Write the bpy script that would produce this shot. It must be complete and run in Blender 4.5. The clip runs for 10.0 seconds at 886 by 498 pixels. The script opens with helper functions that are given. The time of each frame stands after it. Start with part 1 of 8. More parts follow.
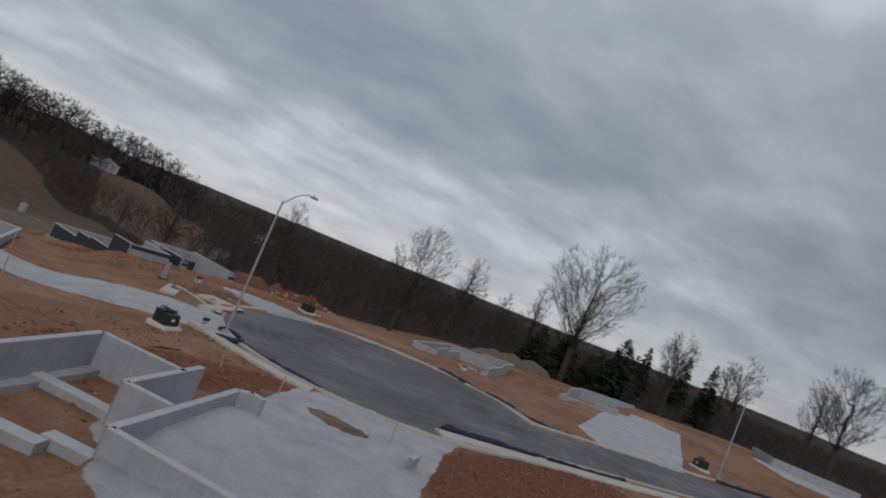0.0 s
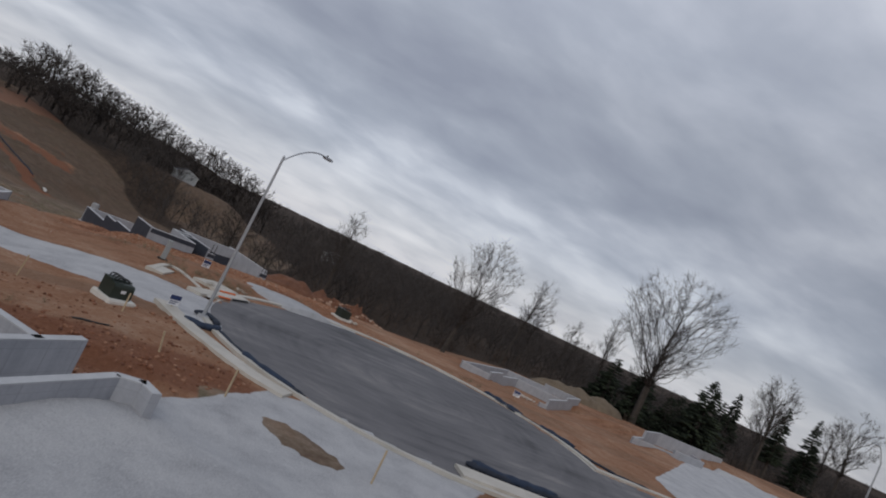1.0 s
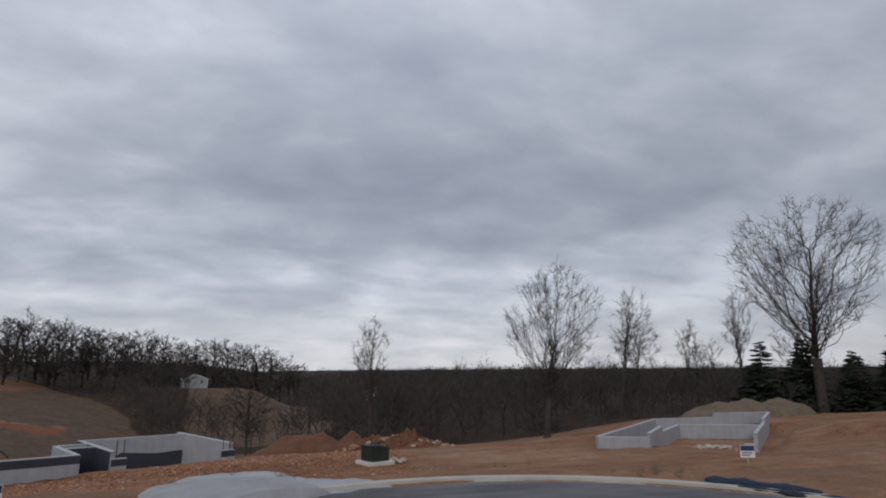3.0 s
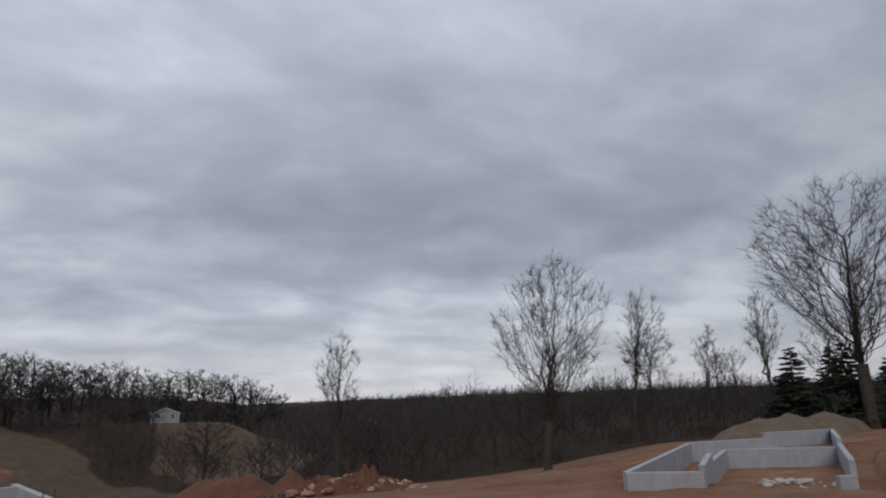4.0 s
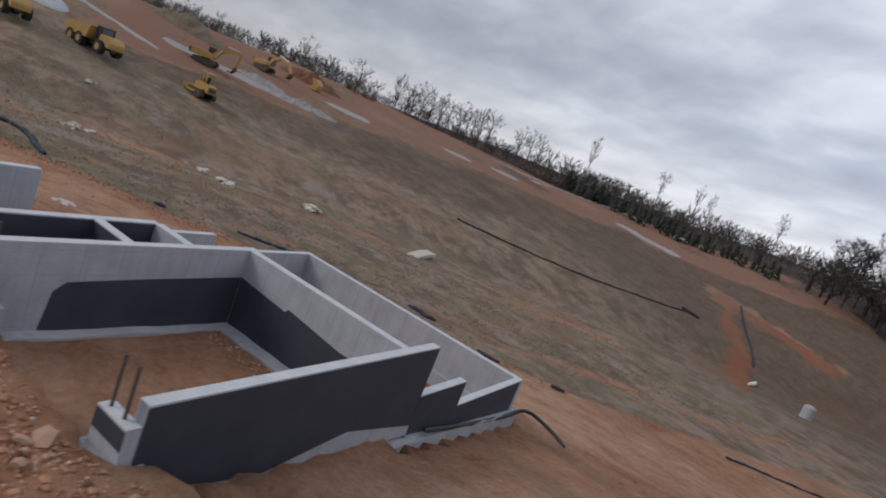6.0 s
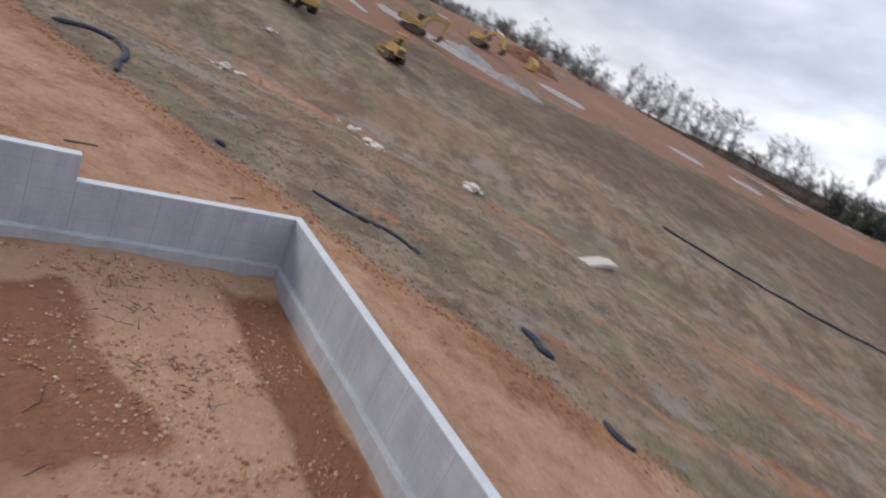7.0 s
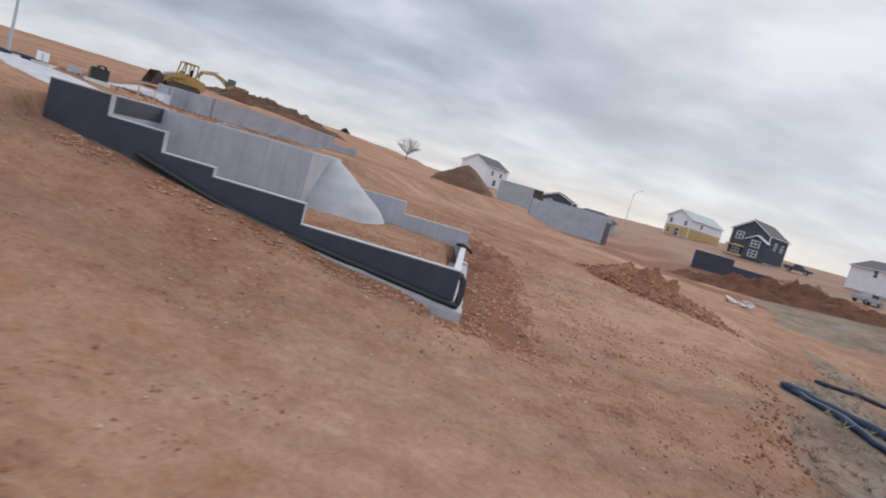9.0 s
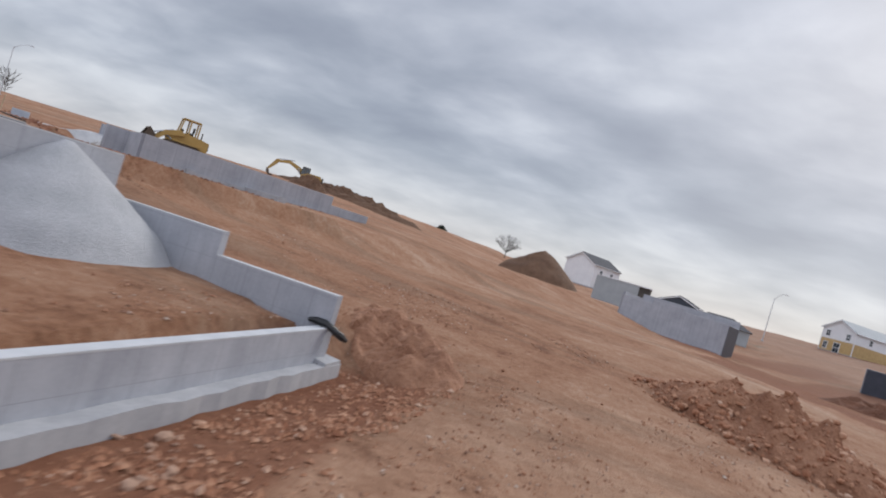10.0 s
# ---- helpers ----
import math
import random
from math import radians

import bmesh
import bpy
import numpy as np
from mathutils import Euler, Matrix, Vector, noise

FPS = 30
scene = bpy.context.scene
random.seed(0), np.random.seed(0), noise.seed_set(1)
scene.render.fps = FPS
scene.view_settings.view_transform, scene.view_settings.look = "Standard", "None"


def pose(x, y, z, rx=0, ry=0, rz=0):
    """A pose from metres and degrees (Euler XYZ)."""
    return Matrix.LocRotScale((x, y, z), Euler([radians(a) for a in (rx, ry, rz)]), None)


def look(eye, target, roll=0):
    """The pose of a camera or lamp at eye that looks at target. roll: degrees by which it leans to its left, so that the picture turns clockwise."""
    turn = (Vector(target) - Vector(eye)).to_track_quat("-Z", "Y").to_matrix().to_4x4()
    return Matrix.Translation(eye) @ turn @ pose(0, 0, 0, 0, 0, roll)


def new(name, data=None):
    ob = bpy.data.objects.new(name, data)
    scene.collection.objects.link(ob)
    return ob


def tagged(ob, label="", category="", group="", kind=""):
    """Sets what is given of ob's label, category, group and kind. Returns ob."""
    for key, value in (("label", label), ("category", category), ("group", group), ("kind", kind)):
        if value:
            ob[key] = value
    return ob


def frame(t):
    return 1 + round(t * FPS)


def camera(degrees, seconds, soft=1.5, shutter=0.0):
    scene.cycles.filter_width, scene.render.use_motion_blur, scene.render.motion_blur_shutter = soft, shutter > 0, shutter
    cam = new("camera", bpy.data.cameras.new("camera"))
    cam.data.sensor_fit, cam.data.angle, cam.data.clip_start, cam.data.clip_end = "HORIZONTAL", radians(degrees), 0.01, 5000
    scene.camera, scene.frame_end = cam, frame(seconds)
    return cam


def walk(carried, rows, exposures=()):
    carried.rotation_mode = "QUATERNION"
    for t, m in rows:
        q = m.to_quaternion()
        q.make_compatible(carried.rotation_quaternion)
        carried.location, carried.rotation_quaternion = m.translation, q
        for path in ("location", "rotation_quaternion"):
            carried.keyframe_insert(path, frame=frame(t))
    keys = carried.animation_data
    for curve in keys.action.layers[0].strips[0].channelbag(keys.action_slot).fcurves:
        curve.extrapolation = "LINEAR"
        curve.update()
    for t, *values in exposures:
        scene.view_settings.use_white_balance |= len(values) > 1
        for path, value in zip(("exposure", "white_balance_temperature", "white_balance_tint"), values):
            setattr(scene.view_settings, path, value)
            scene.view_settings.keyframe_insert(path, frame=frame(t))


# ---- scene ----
cam = camera(72.4, 10.0, soft=1.9, shutter=0.15)
PATH = [
    (0.0, (-20.431, -0.542, 7.587), (-10.933, 17.025, 8.674), 22.79),
    (0.5, (-16.878, 2.197, 7.007), (-8.733, 20.438, 7.957), 28.83),
    (1.0, (-14.035, 6.207, 6.358), (-6.912, 24.867, 7.391), 26.05),
    (1.2, (-12.935, 8.270, 6.059), (-5.237, 26.647, 7.798), 19.81),
    (1.5, (-11.797, 11.218, 5.631), (-3.952, 29.476, 7.885), 9.50),
    (2.0, (-9.752, 16.731, 4.900), (-2.696, 35.200, 7.924), 0.98),
    (2.5, (-8.026, 22.231, 4.265), (-1.692, 40.848, 7.911), -0.05),
    (2.7, (-6.898, 24.973, 4.202), (-1.081, 43.737, 7.950), 1.13),
    (3.8, (-0.902, 38.042, 3.241), (4.683, 56.652, 7.983), -3.28),
    (4.0, (0.273, 40.375, 3.208), (6.182, 58.869, 8.010), -1.55),
    (4.2, (1.413, 42.536, 3.280), (7.692, 60.936, 7.970), 2.44),
    (4.5, (3.552, 46.514, 3.356), (9.001, 65.153, 8.140), 8.67),
    (4.7, (4.171, 48.970, 3.409), (4.547, 68.544, 7.499), 12.13),
    (5.0, (5.085, 52.818, 3.897), (-2.554, 71.124, 6.452), 16.11),
    (5.5, (4.323, 59.848, 4.734), (-10.492, 73.166, 2.961), 19.38),
    (5.7, (3.755, 62.213, 5.063), (-11.871, 74.484, 2.770), 20.64),
    (6.8, (-5.093, 74.562, 4.689), (-22.221, 82.054, -2.417), 22.17),
    (7.0, (-7.246, 76.433, 4.011), (-25.539, 81.461, -2.319), 25.51),
    (7.5, (-14.697, 79.715, 2.716), (-32.286, 72.298, -3.251), 27.01),
    (8.0, (-23.199, 79.652, 1.358), (-33.569, 63.400, -3.963), 20.84),
    (8.5, (-30.302, 76.279, 0.549), (-34.710, 56.999, -2.423), 17.64),
    (9.0, (-36.747, 69.789, -0.033), (-37.280, 49.908, -2.141), 16.31),
    (9.5, (-40.822, 61.866, -0.537), (-38.494, 42.046, -1.866), 14.30),
    (10.0, (-43.542, 53.509, -0.395), (-39.157, 33.996, -0.260), 16.93),
]
EXPOSURES = [(0.0, -0.84), (0.6, -0.74), (2.0, -0.58), (2.7, -0.60), (4.0, -0.68), (5.0, -0.64), (5.6, -0.40), (6.9, 0.50), (7.4, 0.57), (8.0, 0.50), (8.6, 0.50), (9.5, 0.54), (10.0, 0.44)]
walk(cam, [(t, look(e, g, r)) for t, e, g, r in PATH], EXPOSURES)

# ---- light ----
SUN_AZ, SUN_EL = radians(206), radians(32)
world = bpy.data.worlds.new("overcast_sky")
scene.world = world
world.use_nodes = True


def math_node(nt, op, a, b=None, clamp=False):
    n = nt.nodes.new("ShaderNodeMath")
    n.operation, n.use_clamp = op, clamp
    for i, v in enumerate((a, b)):
        if v is None:
            continue
        if isinstance(v, (int, float)):
            n.inputs[i].default_value = v
        else:
            nt.links.new(v, n.inputs[i])
    return n.outputs[0]


def noise_node(nt, vec, scale, detail=6.0, rough=0.55, distort=0.0):
    n = nt.nodes.new("ShaderNodeTexNoise")
    n.inputs["Scale"].default_value, n.inputs["Detail"].default_value = scale, detail
    n.inputs["Roughness"].default_value, n.inputs["Distortion"].default_value = rough, distort
    if vec is not None:
        nt.links.new(vec, n.inputs["Vector"])
    return n.outputs["Fac"]


def ramp(nt, fac, stops):
    n = nt.nodes.new("ShaderNodeValToRGB")
    e = n.color_ramp.elements
    while len(e) < len(stops):
        e.new(0.5)
    for el, (p, c) in zip(e, stops):
        el.position = p
        el.color = (*c, 1) if len(c) == 3 else c
    nt.links.new(fac, n.inputs[0])
    return n.outputs[0]


def mix(nt, fac, a, b, blend="MIX"):
    n = nt.nodes.new("ShaderNodeMix")
    n.data_type, n.blend_type = "RGBA", blend
    for sock, v in ((n.inputs[0], fac), (n.inputs[6], a), (n.inputs[7], b)):
        if isinstance(v, (int, float)):
            sock.default_value = v
        elif isinstance(v, tuple):
            sock.default_value = (*v, 1)
        else:
            nt.links.new(v, sock)
    return n.outputs[2]


def build_world():
    nt = world.node_tree
    nt.nodes.clear()
    out = nt.nodes.new("ShaderNodeOutputWorld")
    bg = nt.nodes.new("ShaderNodeBackground")
    sky = nt.nodes.new("ShaderNodeTexSky")
    sky.sky_type, sky.sun_disc, sky.sun_elevation, sky.sun_rotation = "NISHITA", False, SUN_EL, SUN_AZ
    tc = nt.nodes.new("ShaderNodeTexCoord")
    sep = nt.nodes.new("ShaderNodeSeparateXYZ")
    nt.links.new(tc.outputs["Generated"], sep.inputs[0])
    x, y, z = sep.outputs
    zz = math_node(nt, "ADD", math_node(nt, "MAXIMUM", z, 0.0), 0.27)
    comb = nt.nodes.new("ShaderNodeCombineXYZ")
    nt.links.new(math_node(nt, "DIVIDE", x, zz), comb.inputs[0])
    nt.links.new(math_node(nt, "DIVIDE", y, zz), comb.inputs[1])
    mp = nt.nodes.new("ShaderNodeMapping")
    mp.inputs["Rotation"].default_value = (0, 0, radians(24))
    mp.inputs["Scale"].default_value = (1.0, 1.35, 1)
    mp.inputs["Location"].default_value = (3.1, 1.7, 0)
    nt.links.new(comb.outputs[0], mp.inputs[0])
    big = noise_node(nt, mp.outputs[0], 0.95, 4, 0.5, 0.3)
    small = noise_node(nt, mp.outputs[0], 2.7, 5, 0.5, 0.2)
    f = math_node(nt, "ADD", math_node(nt, "MULTIPLY", big, 0.58), math_node(nt, "MULTIPLY", small, 0.42))
    cloud = ramp(nt, f, [(0.36, (0.37, 0.40, 0.485)), (0.46, (0.46, 0.497, 0.58)), (0.53, (0.565, 0.60, 0.685)), (0.63, (0.78, 0.815, 0.89))])
    # paler band low down
    low = math_node(nt, "SUBTRACT", 1.0, math_node(nt, "DIVIDE", math_node(nt, "ABSOLUTE", z), 0.15), True)
    cloud = mix(nt, math_node(nt, "MULTIPLY", low, math_node(nt, "ADD", math_node(nt, "MULTIPLY", small, 1.1), 0.12)), cloud, (0.90, 0.885, 0.905))
    # thinner cloud before the sun
    sx, sy, sz = math.sin(SUN_AZ) * math.cos(radians(17)), math.cos(SUN_AZ) * math.cos(radians(17)), math.sin(radians(17))
    dot = math_node(nt, "ADD", math_node(nt, "ADD", math_node(nt, "MULTIPLY", x, sx), math_node(nt, "MULTIPLY", y, sy)), math_node(nt, "MULTIPLY", z, sz))
    glow = math_node(nt, "POWER", math_node(nt, "MAXIMUM", dot, 0.0), 9.0)
    cloud = mix(nt, math_node(nt, "MULTIPLY", glow, 0.15), cloud, (1.0, 1.0, 1.02))
    # heavier cloud to the west
    west = math_node(nt, "POWER", math_node(nt, "MAXIMUM", math_node(nt, "MULTIPLY", x, -1.0), 0.0), 3.0)
    cloud = mix(nt, math_node(nt, "MULTIPLY", west, 0.40), cloud, (0.30, 0.31, 0.34))
    # heavier cloud to the south, thinner to the north
    side = math_node(nt, "ADD", math_node(nt, "MULTIPLY", y, math_node(nt, "ADD", math_node(nt, "MULTIPLY", y, 0.17), 0.40)), 0.86)
    cloud = mix(nt, 1.0, cloud, side, "MULTIPLY")
    lift = ramp(nt, math_node(nt, "MAXIMUM", z, 0.0), [(0.0, (0.78, 0.785, 0.795)), (0.10, (0.74, 0.75, 0.765)), (0.27, (0.69, 0.695, 0.71)), (0.37, (0.76, 0.765, 0.775)), (0.45, (0.90, 0.905, 0.915)), (0.60, (1.02, 1.02, 1.03)), (1.0, (1.12, 1.12, 1.13))])
    cloud = mix(nt, 1.0, cloud, lift, "MULTIPLY")
    n = nt.nodes.new("ShaderNodeMix")
    n.data_type = "RGBA"
    n.inputs[0].default_value = 0.008
    nt.links.new(cloud, n.inputs[6])
    nt.links.new(sky.outputs[0], n.inputs[7])
    nt.links.new(n.outputs[2], bg.inputs[0])
    bg.inputs[1].default_value = 1.165
    nt.links.new(bg.outputs[0], out.inputs[0])


build_world()
sun_data = bpy.data.lights.new("sun", "SUN")
sun_data.energy, sun_data.angle, sun_data.color = 1.3, radians(25), (1.0, 0.965, 0.92)
sun = new("sun", sun_data)
sun.matrix_world = look((0, 0, 60), (-60 * math.sin(SUN_AZ) * math.cos(SUN_EL), -60 * math.cos(SUN_AZ) * math.cos(SUN_EL), 60 - 60 * math.sin(SUN_EL)))


# ---- materials ----
def material(name):
    m = bpy.data.materials.new(name)
    m.use_nodes = True
    nt = m.node_tree
    b = nt.nodes["Principled BSDF"]
    return m, nt, b


def bump(nt, b, fac, strength, dist=0.02):
    n = nt.nodes.new("ShaderNodeBump")
    n.inputs["Strength"].default_value, n.inputs["Distance"].default_value = strength, dist
    nt.links.new(fac, n.inputs["Height"])
    nt.links.new(n.outputs[0], b.inputs["Normal"])


def coords(nt, which="Object"):
    return nt.nodes.new("ShaderNodeTexCoord").outputs[which]


def plain(name, c1, c2, scale=3.0, rough=0.8, bumpy=0.2, fine=30.0, metal=0.0, fine_amt=0.35, vary=0.0, dist=0.02):
    """Two-scale mottled surface."""
    m, nt, b = material(name)
    co = coords(nt)
    f1 = noise_node(nt, co, scale, 5, 0.6)
    f2 = noise_node(nt, co, fine, 4, 0.6)
    f = math_node(nt, "ADD", math_node(nt, "MULTIPLY", f1, 1 - fine_amt), math_node(nt, "MULTIPLY", f2, fine_amt))
    col = ramp(nt, f, [(0.32, c1), (0.68, c2)])
    if vary:
        oi = nt.nodes.new("ShaderNodeObjectInfo")
        v = math_node(nt, "ADD", math_node(nt, "MULTIPLY", oi.outputs["Random"], vary), 1 - vary / 2)
        col = mix(nt, 1.0, col, v, "MULTIPLY")
    nt.links.new(col, b.inputs["Base Color"])
    b.inputs["Roughness"].default_value, b.inputs["Metallic"].default_value = rough, metal
    if bumpy:
        bump(nt, b, f2, bumpy, dist)
    return m


def island_mat(name, stops, rough=0.9, scale=6.0, bumpy=0.3):
    """For many joined pieces: a shade of its own for each piece."""
    m, nt, b = material(name)
    g = nt.nodes.new("ShaderNodeNewGeometry")
    f2 = noise_node(nt, coords(nt), scale, 4)
    f = math_node(nt, "ADD", math_node(nt, "MULTIPLY", g.outputs["Random Per Island"], 0.75), math_node(nt, "MULTIPLY", f2, 0.25))
    nt.links.new(ramp(nt, f, stops), b.inputs["Base Color"])
    b.inputs["Roughness"].default_value = rough
    bump(nt, b, f2, bumpy)
    return m


def make_ground_mat():
    m, nt, b = material("graded_earth")
    co = coords(nt)

    def attr(n):
        a = nt.nodes.new("ShaderNodeAttribute")
        a.attribute_name = n
        return a.outputs["Fac"]
    n1 = noise_node(nt, co, 0.09, 6, 0.6)
    n2 = noise_node(nt, co, 0.7, 6, 0.65)
    n3 = noise_node(nt, co, 5.0, 5, 0.7)
    n4 = noise_node(nt, co, 22.0, 4, 0.7)
    # streaks left by grading
    mp = nt.nodes.new("ShaderNodeMapping")
    mp.inputs["Rotation"].default_value = (0, 0, radians(35))
    mp.inputs["Scale"].default_value = (0.35, 2.2, 1)
    nt.links.new(co, mp.inputs[0])
    ns = noise_node(nt, mp.outputs[0], 0.8, 5, 0.65)
    f = math_node(nt, "ADD", math_node(nt, "MULTIPLY", n1, 0.35), math_node(nt, "ADD", math_node(nt, "MULTIPLY", n2, 0.29), math_node(nt, "ADD", math_node(nt, "MULTIPLY", n3, 0.27), math_node(nt, "MULTIPLY", ns, 0.09))))
    dirt = ramp(nt, f, [(0.39, (0.18, 0.082, 0.046)), (0.46, (0.30, 0.150, 0.087)), (0.54, (0.38, 0.218, 0.138)), (0.62, (0.47, 0.32, 0.23))])
    chip = ramp(nt, n4, [(0.60, (0, 0, 0)), (0.70, (1, 1, 1))])
    dirt = mix(nt, math_node(nt, "MULTIPLY", chip, 0.30), dirt, (0.56, 0.405, 0.30))
    brown = ramp(nt, noise_node(nt, mp.outputs[0], 0.11, 6, 0.66), [(0.50, (0, 0, 0)), (0.60, (0.55, 0.55, 0.55))])
    dirt = mix(nt, brown, dirt, mix(nt, n3, (0.135, 0.078, 0.05), (0.33, 0.22, 0.15)))
    # paler, drier soil in places
    pl = ramp(nt, math_node(nt, "ADD", attr("pale"), math_node(nt, "MULTIPLY", math_node(nt, "SUBTRACT", n2, 0.5), 0.9)), [(0.3, (0, 0, 0)), (0.75, (1, 1, 1))])
    dirt = mix(nt, math_node(nt, "MULTIPLY", pl, 0.8), dirt, mix(nt, n3, (0.345, 0.188, 0.114), (0.60, 0.39, 0.268)))
    # redder soil in places; by the first cellar it also paints the trench's shadow
    red = ramp(nt, math_node(nt, "ADD", attr("red"), math_node(nt, "MULTIPLY", math_node(nt, "SUBTRACT", n2, 0.5), 0.8)), [(0.36, (0, 0, 0)), (0.62, (1, 1, 1))])
    dirt = mix(nt, math_node(nt, "MULTIPLY", red, 0.8), dirt, mix(nt, n3, (0.12, 0.042, 0.022), (0.29, 0.12, 0.067)))
    # greyer, dust-covered soil by the haul roads
    dirt = mix(nt, math_node(nt, "MULTIPLY", attr("dust"), 0.5), dirt, mix(nt, n3, (0.17, 0.105, 0.078), (0.32, 0.215, 0.165)))
    # thin winter grass
    gf = math_node(nt, "ADD", math_node(nt, "MULTIPLY", n2, 0.55), math_node(nt, "ADD", math_node(nt, "MULTIPLY", n3, 0.37), math_node(nt, "MULTIPLY", ns, 0.08)))
    grass = ramp(nt, gf, [(0.34, (0.11, 0.068, 0.046)), (0.44, (0.185, 0.130, 0.092)), (0.52, (0.248, 0.186, 0.138)), (0.60, (0.315, 0.236, 0.182)), (0.70, (0.39, 0.27, 0.195))])
    # greener tufts, in drifts along the slope
    mq = nt.nodes.new("ShaderNodeMapping")
    mq.inputs["Rotation"].default_value = (0, 0, radians(-18))
    mq.inputs["Scale"].default_value = (1.0, 0.5, 1)
    nt.links.new(co, mq.inputs[0])
    green = ramp(nt, noise_node(nt, mq.outputs[0], 0.15, 6, 0.66), [(0.49, (0, 0, 0)), (0.59, (1, 1, 1))])
    grass = mix(nt, math_node(nt, "MULTIPLY", green, 0.62), grass, mix(nt, n3, (0.088, 0.080, 0.044), (0.21, 0.182, 0.112)))
    mud = ramp(nt, noise_node(nt, mq.outputs[0], 0.33, 5, 0.6), [(0.57, (0, 0, 0)), (0.64, (0.75, 0.75, 0.75))])
    grass = mix(nt, mud, grass, mix(nt, n3, (0.19, 0.162, 0.145), (0.34, 0.295, 0.265)))
    patch = noise_node(nt, co, 0.24, 7, 0.68)
    grass = mix(nt, ramp(nt, patch, [(0.41, (0.85, 0.85, 0.85)), (0.50, (0, 0, 0))]), grass, mix(nt, n3, (0.10, 0.066, 0.046), (0.19, 0.135, 0.10)))
    grass = mix(nt, ramp(nt, patch, [(0.54, (0, 0, 0)), (0.64, (0.85, 0.85, 0.85))]), grass, mix(nt, n3, (0.24, 0.15, 0.10), (0.40, 0.29, 0.21)))
    broad = noise_node(nt, co, 0.05, 6, 0.62)
    grass = mix(nt, ramp(nt, broad, [(0.52, (0, 0, 0)), (0.64, (0.45, 0.45, 0.45))]), grass, mix(nt, n3, (0.12, 0.106, 0.070), (0.265, 0.222, 0.155)))
    grass = mix(nt, ramp(nt, broad, [(0.36, (0.6, 0.6, 0.6)), (0.46, (0, 0, 0))]), grass, mix(nt, n3, (0.17, 0.098, 0.06), (0.34, 0.215, 0.145)))
    # weedy brown scrub
    grass = mix(nt, math_node(nt, "MULTIPLY", attr("scrub"), 0.85), grass, mix(nt, gf, (0.050, 0.035, 0.024), (0.160, 0.106, 0.074)))
    ga = attr("grass")
    edge = math_node(nt, "ADD", ga, math_node(nt, "ADD", math_node(nt, "MULTIPLY", math_node(nt, "SUBTRACT", n2, 0.5), 1.0), math_node(nt, "MULTIPLY", math_node(nt, "SUBTRACT", n1, 0.62), 1.3)))
    edge = ramp(nt, edge, [(0.40, (0, 0, 0)), (0.58, (1, 1, 1))])
    col = mix(nt, edge, dirt, grass)
    # leaf litter under the woods
    litter = ramp(nt, gf, [(0.36, (0.026, 0.019, 0.015)), (0.5, (0.055, 0.039, 0.029)), (0.64, (0.105, 0.072, 0.050))])
    wa = attr("wood")
    wedge = ramp(nt, math_node(nt, "ADD", wa, math_node(nt, "MULTIPLY", math_node(nt, "SUBTRACT", n2, 0.5), 0.6)), [(0.42, (0, 0, 0)), (0.6, (1, 1, 1))])
    col = mix(nt, wedge, col, litter)
    # crushed stone
    vor = nt.nodes.new("ShaderNodeTexVoronoi")
    vor.inputs["Scale"].default_value = 24.0
    nt.links.new(co, vor.inputs["Vector"])
    gs = math_node(nt, "ADD", math_node(nt, "MULTIPLY", vor.outputs["Distance"], 0.28), math_node(nt, "MULTIPLY", n2, 0.72))
    stone = ramp(nt, gs, [(0.28, (0.37, 0.372, 0.39)), (0.45, (0.51, 0.512, 0.53)), (0.64, (0.62, 0.62, 0.63))])
    stone = mix(nt, attr("dust"), stone, mix(nt, n2, (0.25, 0.225, 0.21), (0.42, 0.395, 0.38)))
    va = attr("stone")
    vedge = ramp(nt, math_node(nt, "ADD", va, math_node(nt, "MULTIPLY", math_node(nt, "SUBTRACT", n2, 0.5), 0.55)), [(0.47, (0, 0, 0)), (0.53, (1, 1, 1))])
    col = mix(nt, vedge, col, stone)
    nt.links.new(col, b.inputs["Base Color"])
    b.inputs["Roughness"].default_value = 0.95
    b.inputs["Specular IOR Level"].default_value = 0.15
    h = math_node(nt, "ADD", math_node(nt, "MULTIPLY", n3, 0.6), math_node(nt, "MULTIPLY", n4, 0.4))
    bump(nt, b, h, 0.9, 0.15)
    return m


